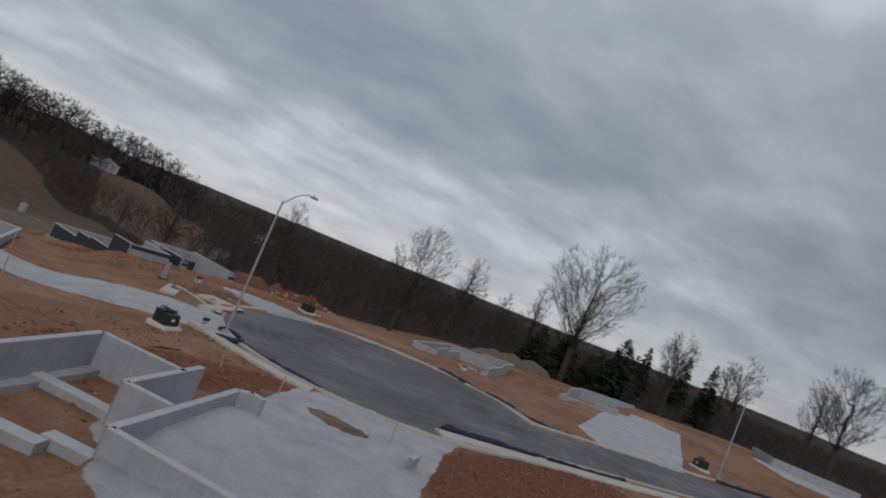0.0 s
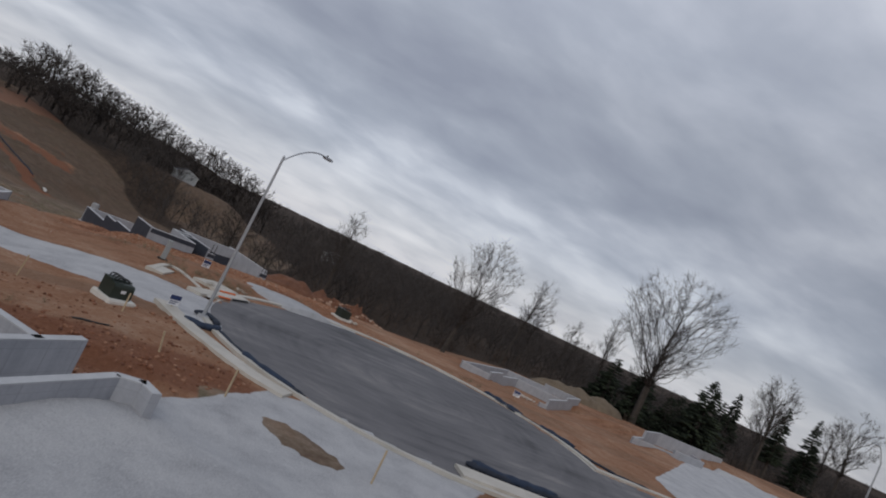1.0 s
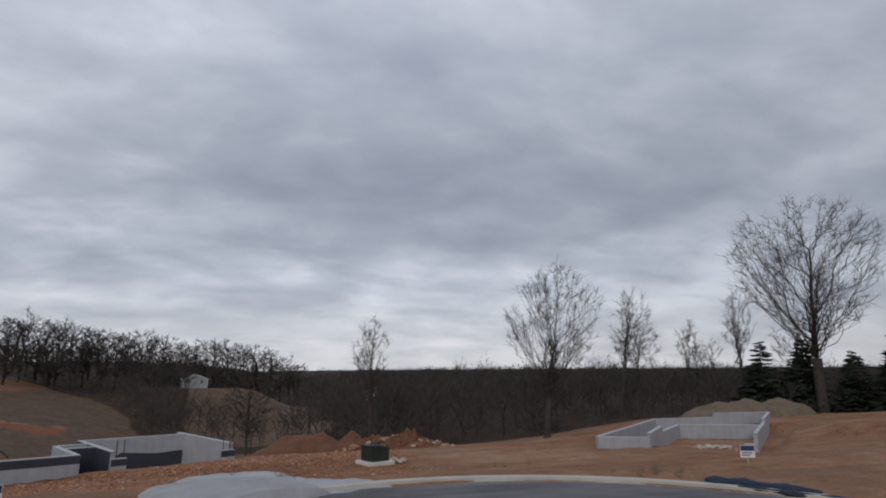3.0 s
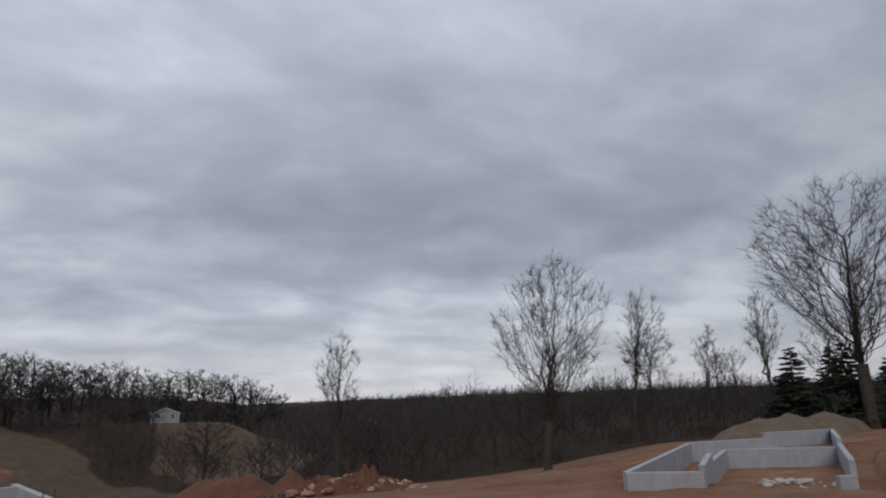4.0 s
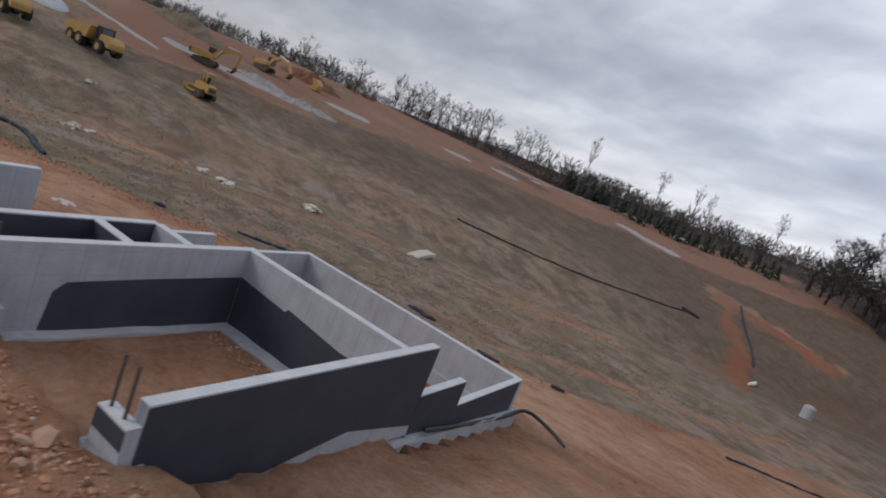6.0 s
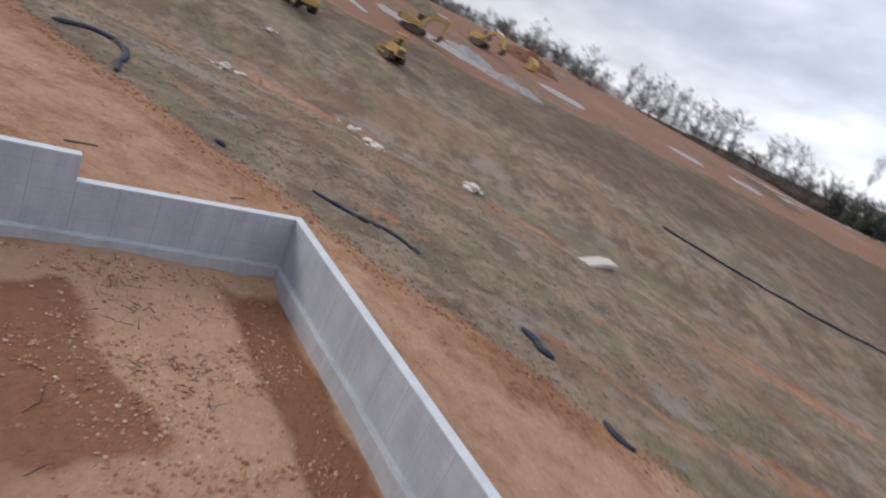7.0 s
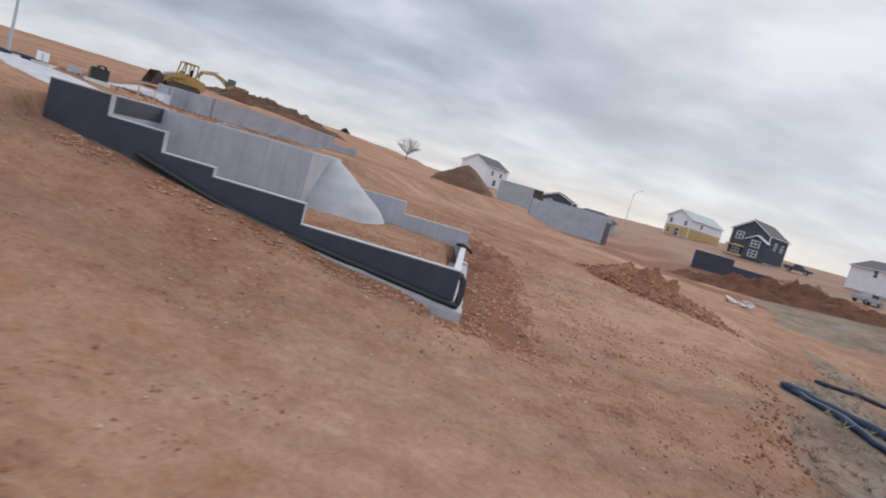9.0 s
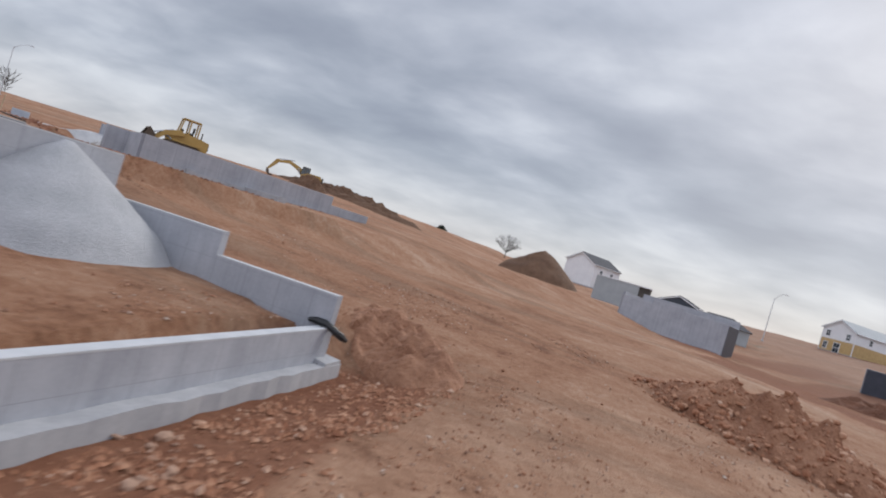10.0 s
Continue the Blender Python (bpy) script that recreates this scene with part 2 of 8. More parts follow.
def make_concrete(name, c1, c2, seam=0.61):
    """Cast wall with the marks of its form panels; x runs along the wall."""
    m, nt, b = material(name)
    co = coords(nt)
    sep = nt.nodes.new("ShaderNodeSeparateXYZ")
    nt.links.new(co, sep.inputs[0])
    n1 = noise_node(nt, co, 0.9, 6, 0.6)
    n2 = noise_node(nt, co, 14.0, 4, 0.6)
    mp = nt.nodes.new("ShaderNodeMapping")
    mp.inputs["Scale"].default_value = (3.0, 3.0, 0.25)
    nt.links.new(co, mp.inputs[0])
    runs = noise_node(nt, mp.outputs[0], 1.6, 4, 0.6)
    f = math_node(nt, "ADD", math_node(nt, "MULTIPLY", n1, 0.5), math_node(nt, "ADD", math_node(nt, "MULTIPLY", runs, 0.3), math_node(nt, "MULTIPLY", n2, 0.2)))
    col = ramp(nt, f, [(0.34, c1), (0.66, c2)])
    if seam:
        fx = math_node(nt, "ABSOLUTE", math_node(nt, "SUBTRACT", math_node(nt, "FRACT", math_node(nt, "DIVIDE", sep.outputs[0], seam)), 0.5))
        line = ramp(nt, fx, [(0.478, (0, 0, 0)), (0.496, (1, 1, 1))])
        fz = math_node(nt, "ABSOLUTE", math_node(nt, "SUBTRACT", math_node(nt, "FRACT", math_node(nt, "DIVIDE", math_node(nt, "ADD", sep.outputs[2], 0.30), 0.61)), 0.5))
        linez = ramp(nt, fz, [(0.482, (0, 0, 0)), (0.497, (1, 1, 1))])
        seams = math_node(nt, "MULTIPLY", math_node(nt, "MAXIMUM", line, math_node(nt, "MULTIPLY", linez, 0.85)), math_node(nt, "ADD", math_node(nt, "MULTIPLY", n1, 1.2), 0.05))
        col = mix(nt, math_node(nt, "MULTIPLY", seams, 0.55), col, (0.17, 0.175, 0.195))
        h = math_node(nt, "SUBTRACT", math_node(nt, "MULTIPLY", n2, 0.4), seams)
    else:
        h = n2
    nt.links.new(col, b.inputs["Base Color"])
    b.inputs["Roughness"].default_value = 0.85
    bump(nt, b, h, 0.25, 0.01)
    return m


def asphalt_mat():
    """Worn asphalt, dusted along the wheel tracks."""
    m, nt, b = material("asphalt")
    co = coords(nt)
    sep = nt.nodes.new("ShaderNodeSeparateXYZ")
    nt.links.new(co, sep.inputs[0])
    # turning circle: distance from its middle gives the curved streaks
    dx, dy = math_node(nt, "SUBTRACT", sep.outputs[0], 0.6), math_node(nt, "SUBTRACT", sep.outputs[1], 38.4)
    rad = math_node(nt, "SQRT", math_node(nt, "ADD", math_node(nt, "MULTIPLY", dx, dx), math_node(nt, "MULTIPLY", dy, dy)))
    comb = nt.nodes.new("ShaderNodeCombineXYZ")
    nt.links.new(rad, comb.inputs[0])
    nt.links.new(math_node(nt, "MULTIPLY", dx, 0.10), comb.inputs[1])
    nt.links.new(math_node(nt, "MULTIPLY", dy, 0.10), comb.inputs[2])
    streak = noise_node(nt, comb.outputs[0], 1.5, 5, 0.65)
    mp = nt.nodes.new("ShaderNodeMapping")
    mp.inputs["Scale"].default_value = (0.12, 1.6, 1)
    mp.inputs["Rotation"].default_value = (0, 0, radians(-6))
    nt.links.new(co, mp.inputs[0])
    along = noise_node(nt, mp.outputs[0], 0.9, 5, 0.65)
    big = noise_node(nt, co, 0.18, 5, 0.6)
    fine = noise_node(nt, co, 70.0, 3, 0.6)
    f = math_node(nt, "ADD", math_node(nt, "MULTIPLY", streak, 0.2), math_node(nt, "ADD", math_node(nt, "MULTIPLY", along, 0.25), math_node(nt, "ADD", math_node(nt, "MULTIPLY", big, 0.38), math_node(nt, "MULTIPLY", fine, 0.17))))
    col = ramp(nt, f, [(0.39, (0.062, 0.061, 0.066)), (0.47, (0.118, 0.115, 0.123)), (0.54, (0.160, 0.155, 0.162)), (0.62, (0.245, 0.232, 0.226))])
    nt.links.new(col, b.inputs["Base Color"])
    b.inputs["Roughness"].default_value = 0.8
    bump(nt, b, fine, 0.4, 0.015)
    return m


M = {}
M["ground"] = make_ground_mat()
M["concrete"] = make_concrete("cast_concrete", (0.30, 0.31, 0.345), (0.46, 0.47, 0.505), 0.92)
M["footing"] = make_concrete("footing_concrete", (0.30, 0.305, 0.325), (0.48, 0.48, 0.49), 0)
M["rim"] = plain("trowelled_concrete_top", (0.42, 0.43, 0.45), (0.56, 0.565, 0.58), 2.0, 0.85, 0.1)
M["coating"] = plain("damp_proof_coating", (0.028, 0.032, 0.046), (0.05, 0.055, 0.075), 1.2, 0.62, 0.25, 40.0)
M["asphalt"] = asphalt_mat()
M["kerb"] = plain("kerb_concrete", (0.42, 0.40, 0.36), (0.60, 0.57, 0.52), 0.8, 0.85, 0.15)
M["walk"] = plain("new_concrete", (0.44, 0.415, 0.37), (0.62, 0.585, 0.53), 0.8, 0.85, 0.15)
M["steel"] = plain("galvanised_steel", (0.42, 0.44, 0.47), (0.56, 0.58, 0.61), 2.0, 0.45, 0.05, metal=0.6)
M["straw"] = island_mat("dry_weeds", [(0.1, (0.15, 0.10, 0.06)), (0.6, (0.28, 0.21, 0.13)), (0.95, (0.42, 0.34, 0.23))])
M["wintergrass"] = island_mat("winter_grass", [(0.1, (0.16, 0.125, 0.085)), (0.5, (0.26, 0.215, 0.15)), (0.95, (0.37, 0.30, 0.21))])
M["bark"] = plain("bark", (0.030, 0.025, 0.022), (0.085, 0.072, 0.062), 1.5, 0.95, 0.5)
M["twig"] = island_mat("bare_twigs", [(0.2, (0.026, 0.021, 0.019)), (0.55, (0.048, 0.039, 0.035)), (0.9, (0.092, 0.073, 0.063))])
M["brush"] = island_mat("winter_brush", [(0.15, (0.028, 0.020, 0.016)), (0.5, (0.058, 0.039, 0.029)), (0.9, (0.12, 0.078, 0.052))])
M["needle"] = island_mat("evergreen_needles", [(0.2, (0.010, 0.016, 0.010)), (0.6, (0.022, 0.034, 0.019)), (0.9, (0.042, 0.058, 0.03))])
M["rock"] = island_mat("limestone_lumps", [(0.1, (0.21, 0.10, 0.062)), (0.45, (0.35, 0.20, 0.13)), (0.75, (0.45, 0.31, 0.225)), (0.9, (0.60, 0.50, 0.42))])
M["clod"] = island_mat("red_clay_clods", [(0.1, (0.12, 0.045, 0.024)), (0.5, (0.24, 0.10, 0.055)), (0.85, (0.34, 0.18, 0.11)), (0.97, (0.5, 0.38, 0.3))])
M["crumb"] = island_mat("crumbled_clay", [(0.1, (0.25, 0.100, 0.050)), (0.45, (0.35, 0.162, 0.088)), (0.8, (0.44, 0.24, 0.145)), (0.95, (0.58, 0.42, 0.32))])
M["paleroc"] = island_mat("pale_rock", [(0.1, (0.34, 0.29, 0.25)), (0.9, (0.64, 0.58, 0.52))])
M["spoil"] = plain("spoil_heap_soil", (0.105, 0.043, 0.024), (0.235, 0.107, 0.062), 0.9, 0.95, 0.8, 7.0, dist=0.15)
M["clayspoil"] = plain("dug_clay", (0.23, 0.100, 0.054), (0.42, 0.22, 0.13), 0.9, 0.95, 0.9, 6.0, dist=0.18)
M["tanspoil"] = plain("tan_spoil_soil", (0.13, 0.098, 0.066), (0.235, 0.18, 0.125), 0.7, 0.95, 0.8, 7.0, dist=0.15)
M["brownspoil"] = plain("brown_spoil_soil", (0.10, 0.051, 0.029), (0.19, 0.108, 0.064), 0.7, 0.95, 0.8, 7.0, dist=0.15)
M["grey_stone"] = plain("crushed_stone", (0.35, 0.355, 0.37), (0.54, 0.54, 0.555), 1.2, 0.95, 0.9, 26.0, fine_amt=0.5, dist=0.06)
M["pale_gravel"] = plain("pale_gravel", (0.235, 0.215, 0.20), (0.40, 0.375, 0.355), 0.5, 0.95, 0.6, 12.0, dist=0.05)
M["sock"] = plain("silt_sock_fabric", (0.010, 0.013, 0.022), (0.03, 0.04, 0.065), 3.0, 0.8, 0.5)
M["blue_sock"] = plain("blue_sock_fabric", (0.010, 0.018, 0.042), (0.026, 0.046, 0.088), 3.0, 0.75, 0.5)
M["blackplastic"] = plain("black_plastic", (0.008, 0.008, 0.009), (0.02, 0.02, 0.022), 3.0, 0.5, 0.1)
M["yellow"] = plain("machine_yellow", (0.34, 0.205, 0.055), (0.48, 0.31, 0.095), 1.0, 0.6, 0.2)
M["machine_grey"] = plain("machine_grey", (0.05, 0.045, 0.04), (0.10, 0.085, 0.07), 1.5, 0.7, 0.3)
M["track"] = plain("rusty_track_steel", (0.04, 0.028, 0.02), (0.11, 0.075, 0.05), 2.0, 0.7, 0.5)
M["rubber"] = plain("tyre_rubber", (0.012, 0.012, 0.012), (0.03, 0.028, 0.026), 2.0, 0.85, 0.3)
M["green_box"] = plain("dark_green_enamel", (0.016, 0.024, 0.018), (0.03, 0.042, 0.033), 1.0, 0.5, 0.05)
M["pad"] = plain("pale_fibreglass", (0.62, 0.60, 0.56), (0.76, 0.74, 0.70), 2.0, 0.7, 0.05)
M["white_paint"] = plain("white_siding", (0.70, 0.71, 0.73), (0.82, 0.83, 0.84), 0.6, 0.7, 0.05)
M["slate_paint"] = plain("slate_blue_siding", (0.035, 0.045, 0.06), (0.06, 0.072, 0.092), 0.6, 0.7, 0.05)
M["shingle"] = plain("dark_shingles", (0.03, 0.032, 0.04), (0.07, 0.072, 0.085), 1.5, 0.9, 0.4, 9.0)
M["grey_panel"] = plain("grey_sheathing", (0.30, 0.32, 0.33), (0.40, 0.42, 0.43), 0.8, 0.8, 0.05)
M["brown_siding"] = plain("brown_siding", (0.05, 0.034, 0.026), (0.08, 0.055, 0.042), 0.8, 0.8, 0.1)
M["osb"] = plain("bare_sheathing_board", (0.42, 0.28, 0.12), (0.60, 0.42, 0.20), 1.5, 0.85, 0.2)
M["wood"] = plain("raw_timber", (0.42, 0.32, 0.2), (0.58, 0.46, 0.32), 2.0, 0.8, 0.2)
M["orange"] = plain("orange_plastic", (0.60, 0.12, 0.03), (0.75, 0.2, 0.06), 3.0, 0.6, 0.05)
M["bluesign"] = plain("blue_sign_board", (0.02, 0.035, 0.12), (0.03, 0.05, 0.16), 3.0, 0.6, 0.0)
M["teal"] = plain("teal_plastic", (0.08, 0.32, 0.32), (0.12, 0.40, 0.40), 2.0, 0.5, 0.05)
M["whitebar"] = plain("white_print", (0.75, 0.75, 0.78), (0.85, 0.85, 0.87), 3.0, 0.6, 0.0)


def glass_mat():
    m, nt, b = material("window_glass")
    b.inputs["Base Color"].default_value = (0.03, 0.04, 0.05, 1)
    b.inputs["Roughness"].default_value = 0.08
    b.inputs["Specular IOR Level"].default_value = 0.8
    return m


M["glass"] = glass_mat()


# ---- building helpers ----
def part(name, bm, mat, parent=None, label="", smooth=False):
    me = bpy.data.meshes.new(name)
    bm.to_mesh(me)
    bm.free()
    me.materials.append(M[mat])
    if smooth:
        me.polygons.foreach_set("use_smooth", [True] * len(me.polygons))
    ob = new(name, me)
    ob.parent = parent
    if label:
        ob["label"] = label
    return ob


def raw(name, verts, faces, mat, parent=None, label="", smooth=False):
    me = bpy.data.meshes.new(name)
    me.from_pydata(verts, [], faces)
    me.materials.append(M[mat])
    if smooth:
        me.polygons.foreach_set("use_smooth", [True] * len(me.polygons))
    ob = new(name, me)
    ob.parent = parent
    if label:
        ob["label"] = label
    return ob


def thing(name, m, label, category, group="", kind=""):
    ob = new(name)
    ob.empty_display_size = 0.3
    ob.matrix_world = m
    return tagged(ob, label, category, group, kind)


def box(bm, x0, y0, z0, x1, y1, z1, bevel=0.0):
    r = bmesh.ops.create_cube(bm, size=1.0)
    for v in r["verts"]:
        v.co = Vector(((x0 + x1) / 2 + v.co.x * (x1 - x0), (y0 + y1) / 2 + v.co.y * (y1 - y0), (z0 + z1) / 2 + v.co.z * (z1 - z0)))
    if bevel:
        es = list({e for v in r["verts"] for e in v.link_edges})
        bmesh.ops.bevel(bm, geom=es, offset=bevel, segments=2, affect="EDGES")
    return bm


def boxes(*rows, bevel=0.0):
    bm = bmesh.new()
    for r in rows:
        box(bm, *r, bevel=bevel)
    return bm


def cyl(bm, p0, p1, r0, r1=None, seg=12):
    r1 = r0 if r1 is None else r1
    p0, p1 = Vector(p0), Vector(p1)
    q = (p1 - p0).to_track_quat("Z", "Y").to_matrix().to_4x4()
    bmesh.ops.create_cone(bm, cap_ends=True, segments=seg, radius1=r0, radius2=r1, depth=(p1 - p0).length, matrix=Matrix.Translation((p0 + p1) / 2) @ q)
    return bm


def prism(bm, pts, y0, y1, bevel=0.0):
    """A polygon in x and z, drawn out along y."""
    a = [bm.verts.new((x, y0, z)) for x, z in pts]
    c = [bm.verts.new((x, y1, z)) for x, z in pts]
    n = len(pts)
    fs = [bm.faces.new(a), bm.faces.new(c[::-1])]
    for i in range(n):
        fs.append(bm.faces.new((a[(i + 1) % n], a[i], c[i], c[(i + 1) % n])))
    bmesh.ops.recalc_face_normals(bm, faces=fs)
    if bevel:
        bmesh.ops.bevel(bm, geom=[e for e in bm.edges], offset=bevel, segments=2, affect="EDGES")
    return bm


def tube(pts, radius, seg=8, squash=1.0, wob=0.0, seed=1):
    """Verts and faces of a hose along points."""
    rnd = random.Random(seed)
    pts = [Vector(p) for p in pts]
    vs, fs = [], []
    for i, p in enumerate(pts):
        d = (pts[min(i + 1, len(pts) - 1)] - pts[max(i - 1, 0)]).normalized()
        side = d.cross(Vector((0, 0, 1)))
        side = side.normalized() if side.length > 1e-4 else Vector((1, 0, 0))
        up = side.cross(d)
        r = radius * (1 + rnd.uniform(-wob, wob))
        if i in (0, len(pts) - 1):
            r *= 0.6
        for k in range(seg):
            a = 2 * math.pi * k / seg
            vs.append(p + side * math.cos(a) * r + up * math.sin(a) * r * squash)
    for i in range(len(pts) - 1):
        for k in range(seg):
            a, c = i * seg + k, i * seg + (k + 1) % seg
            fs.append((a, c, c + seg, a + seg))
    fs.append(tuple(range(seg))[::-1])
    fs.append(tuple(range((len(pts) - 1) * seg, len(pts) * seg)))
    return vs, fs


def curve_pts(pts, step=0.4):
    """Points along a smooth line through pts."""
    pts = [Vector(p) for p in pts]
    out = []
    for i in range(len(pts) - 1):
        p0, p1, p2, p3 = pts[max(i - 1, 0)], pts[i], pts[i + 1], pts[min(i + 2, len(pts) - 1)]
        n = max(2, int((p2 - p1).length / step))
        for k in range(n):
            t = k / n
            out.append(0.5 * ((2 * p1) + (p2 - p0) * t + (2 * p0 - 5 * p1 + 4 * p2 - p3) * t * t + (3 * p1 - p0 - 3 * p2 + p3) * t ** 3))
    out.append(pts[-1])
    return out


# ---- the lie of the land ----
def sm(a, b, x):
    t = min(1.0, max(0.0, (x - a) / (b - a)))
    return t * t * (3 - 2 * t)


def seg_dist(x, y, x0, y0, x1, y1):
    dx, dy = x1 - x0, y1 - y0
    t = min(1.0, max(0.0, ((x - x0) * dx + (y - y0) * dy) / (dx * dx + dy * dy)))
    return math.hypot(x - x0 - t * dx, y - y0 - t * dy)


def in_rect(x, y, cx, cy, hx, hy, deg=0.0):
    """Distance inside (positive) or outside (negative) a turned rectangle."""
    c, s = math.cos(radians(deg)), math.sin(radians(deg))
    u, v = (x - cx) * c + (y - cy) * s, -(x - cx) * s + (y - cy) * c
    return min(hx - abs(u), hy - abs(v))


BULB = (0.6, 38.4, 12.2)
ROAD_Y0, ROAD_Y1 = 28.4, 36.0


def road_in(x, y):
    """Positive inside the carriageway."""
    d = BULB[2] - math.hypot(x - BULB[0], y - BULB[1])
    strip = min(y - (ROAD_Y0 - 0.02 * (x - 2)), ROAD_Y1 - 0.035 * (x - 10) - y) if x > 0.6 else -1e9
    return max(d, strip)


def lot_z(x, y):
    z = 0.010 * (x + 12) + min(0.06 * max(0.0, 18 - y) * sm(-50, 10, x), 5.2)
    z += 0.9 * sm(40, 64, x) * sm(45, 58, y) * sm(86, 70, y)
    fall = (min(0.12 * max(0.0, y - 67), 9.0) + 1.0 * sm(50, 61, y)) * (1 - 0.5 * sm(18, 46, x))
    return z - fall


def base_z(x, y):
    v = max(-2.6 - 0.08 * (y - 18), -16.0) if y > 18 else -2.6 + 0.05 * max(0.0, -12 - y)
    v = min(v, 3.6)
    xv = min(-62 + 0.30 * max(0.0, y - 96), 30)
    lot = lot_z(x, y)
    if x >= xv:
        xe = -13 + 0.8 * min(max(0.0, y - 66), 40) - min(1.2 * max(0.0, 18 - y), 32)
        xe = xe + 20 * sm(-60, -110, y) - 0.5 * min(max(0.0, -20 - y), 70)
        u = (x - xv) / max(xe - xv, 12)
        s = 0.26 * sm(0, 0.25, u) + 0.16 * sm(0.35, 0.7, u) + 0.58 * sm(0.55, 1.02, u)
        z = v + (max(lot, v) - v) * min(1.0, s)
    else:
        d = xv - x
        z = v + (0.05 + 0.13 * sm(0, 75, y)) * d * sm(0, 16, d) * (1 - 0.55 * sm(60, 250, d))
        z = min(z, 7.5)
        z += 3.0 * sm(55, 105, d) * sm(-42, -6, y) * sm(78, 44, y)
    return z


F1_AT = (-6.19, 67.73, 26.2)


def f1_uv(x, y):
    c, s = math.cos(radians(F1_AT[2])), math.sin(radians(F1_AT[2]))
    return (x - F1_AT[0]) * c + (y - F1_AT[1]) * s, -(x - F1_AT[0]) * s + (y - F1_AT[1]) * c


def f1_xy(u, v):
    c, s = math.cos(radians(F1_AT[2])), math.sin(radians(F1_AT[2]))
    return F1_AT[0] + u * c - v * s, F1_AT[1] + u * s + v * c


def f2_xy(e, s):
    """e metres east along the north wall from its west end, s metres south of it."""
    c, d = math.cos(radians(-3.2)), math.sin(radians(-3.2))
    return (-37.95 + e * c + s * d, 51.93 + e * d - s * c)


def f2_es(x, y):
    c, d = math.cos(radians(-3.2)), math.sin(radians(-3.2))
    return (x + 37.95) * c + (y - 51.93) * d, (x + 37.95) * d - (y - 51.93) * c


def ground_z(x, y):
    z = base_z(x, y)
    r = math.hypot(x + 10, y - 45)
    # wooded hills all round
    az = math.degrees(math.atan2(x + 8, y - 22))
    far = math.hypot(x + 8, y - 22)
    if far > 130:
        hill = 0.0
        nw = sm(-31, -18, az) * sm(4, -10, az)
        hill += nw * 3.5 * sm(150, 260, far)
        hill += (3 + 2.5 * sm(-30, 0, az)) * sm(330, 900, far) * (1 - sm(95, 115, abs(az)))
        k = sm(150, 420, far)
        south = sm(95, 115, abs(az))
        z = z * (1 - k) + k * (max(z, -7.0) * (1 - south) + 2.6 * south) + hill
    # knoll with a farmhouse
    z += max(0.0, -2.0 - z) * sm(42, 14, math.hypot(x + 25, y - 268))
    # street
    rin = road_in(x, y)
    if rin > -5:
        lvl = 0.006 * (x + 12)
        z += (lvl - z) * sm(-5, 0.3, rin)
    if rin > 0.4:
        z -= 0.35
    # first cellar: dug out behind the garage
    u, v2 = f1_uv(x, y)
    if -19 < u < 10 and -9 < v2 < 25:
        inside = min(u + 12.1, 0.1 - u, v2 + 0.1, 16.1 - v2)
        if inside > 0:
            garage = u > -6.45 and v2 < 7.1
            z = -2.2 - 0.05 * v2 if garage else -3.45 - 0.05 * v2 - 0.22 * sm(13.8, 14.3, v2) * sm(-11.4, -10.6, u)
            if v2 < 3.2 and u < -6.45:
                z = -2.6
        else:
            front = sm(-0.5, -6.0, v2)
            k = sm(-4.5, -0.2, inside)
            tgt = -2.2 - 0.115 * max(v2, 0.0)
            if v2 < 0.4:
                tgt = -1.0 if u > -7.9 else -1.15
            if u > 0 and v2 > 0.4:
                tgt = -1.5 - 0.175 * v2
            if u < -12.0 and v2 > 0:
                tgt = -1.75 - 0.15 * v2 - (0.45 + 0.4 * sm(3, 7, v2)) * sm(-1.85, -1.25, inside)
            z += (tgt - z) * k
    # second cellar
    e2, s2 = f2_es(x, y)
    in2 = min(e2, 13.5 - e2, s2, 11.75 - s2)
    if in2 > 0.55 or (in2 > 0.1 and e2 > 2.0 and s2 > 2.0):
        z = -2.5 - 0.02 * (13.5 - e2) if e2 > 7.1 else -2.55 - 0.03 * (7.1 - e2)
    elif in2 > -5:
        k = sm(-4.5, -0.3, in2)
        w = 13.5 - e2
        tgt = -1.5 - 0.168 * w if s2 < 0.5 else -1.35 - 0.15 * w
        if w < 0:
            tgt = -0.8
        if e2 < 0.6:
            tgt = min(tgt, -3.9)
        z += (tgt - z) * k
    # made-up pad under the parked loader
    z += 0.55 * sm(6.0, 2.5, math.hypot(x + 8.6, y - 8.6))
    # plot by the start: open footings
    in0 = in_rect(x, y, -22.2, 15.8, 6.2, 8.5, -33)
    if in0 > -6 and y < 30:
        z += (0.25 - z) * sm(-6, -0.5, in0) * 0.6
    z += 0.35 * sm(4.6, 3.0, seg_dist(x, y, -15.5, 13.5, -13.2, 18.0)) + 0.25 * sm(2.5, 1.3, seg_dist(x, y, -17.0, 19.0, -14.6, 22.2))
    u0, v0 = f0_uv(x, y)
    if -13 < u0 < -0.1 and -1.5 < v0 < 11:
        z = -0.35
    # plots across the street
    for cx, cy, hx, hy, deg in ((27.6, 69.0, 9.6, 5.6, 40), (46, 61, 9, 4, 15)):
        d = in_rect(x, y, cx, cy, hx, hy, deg)
        if d > -4:
            up = 0.75 if cx > 40 else 0.0
            z += ((-0.75 if d > 0 else -0.15) + up - (0.45 if cx < 40 else 0.0) - z) * sm(-4, 0.1, d)
    return z


F0_AT = (-18.35, 15.7, 57.0)


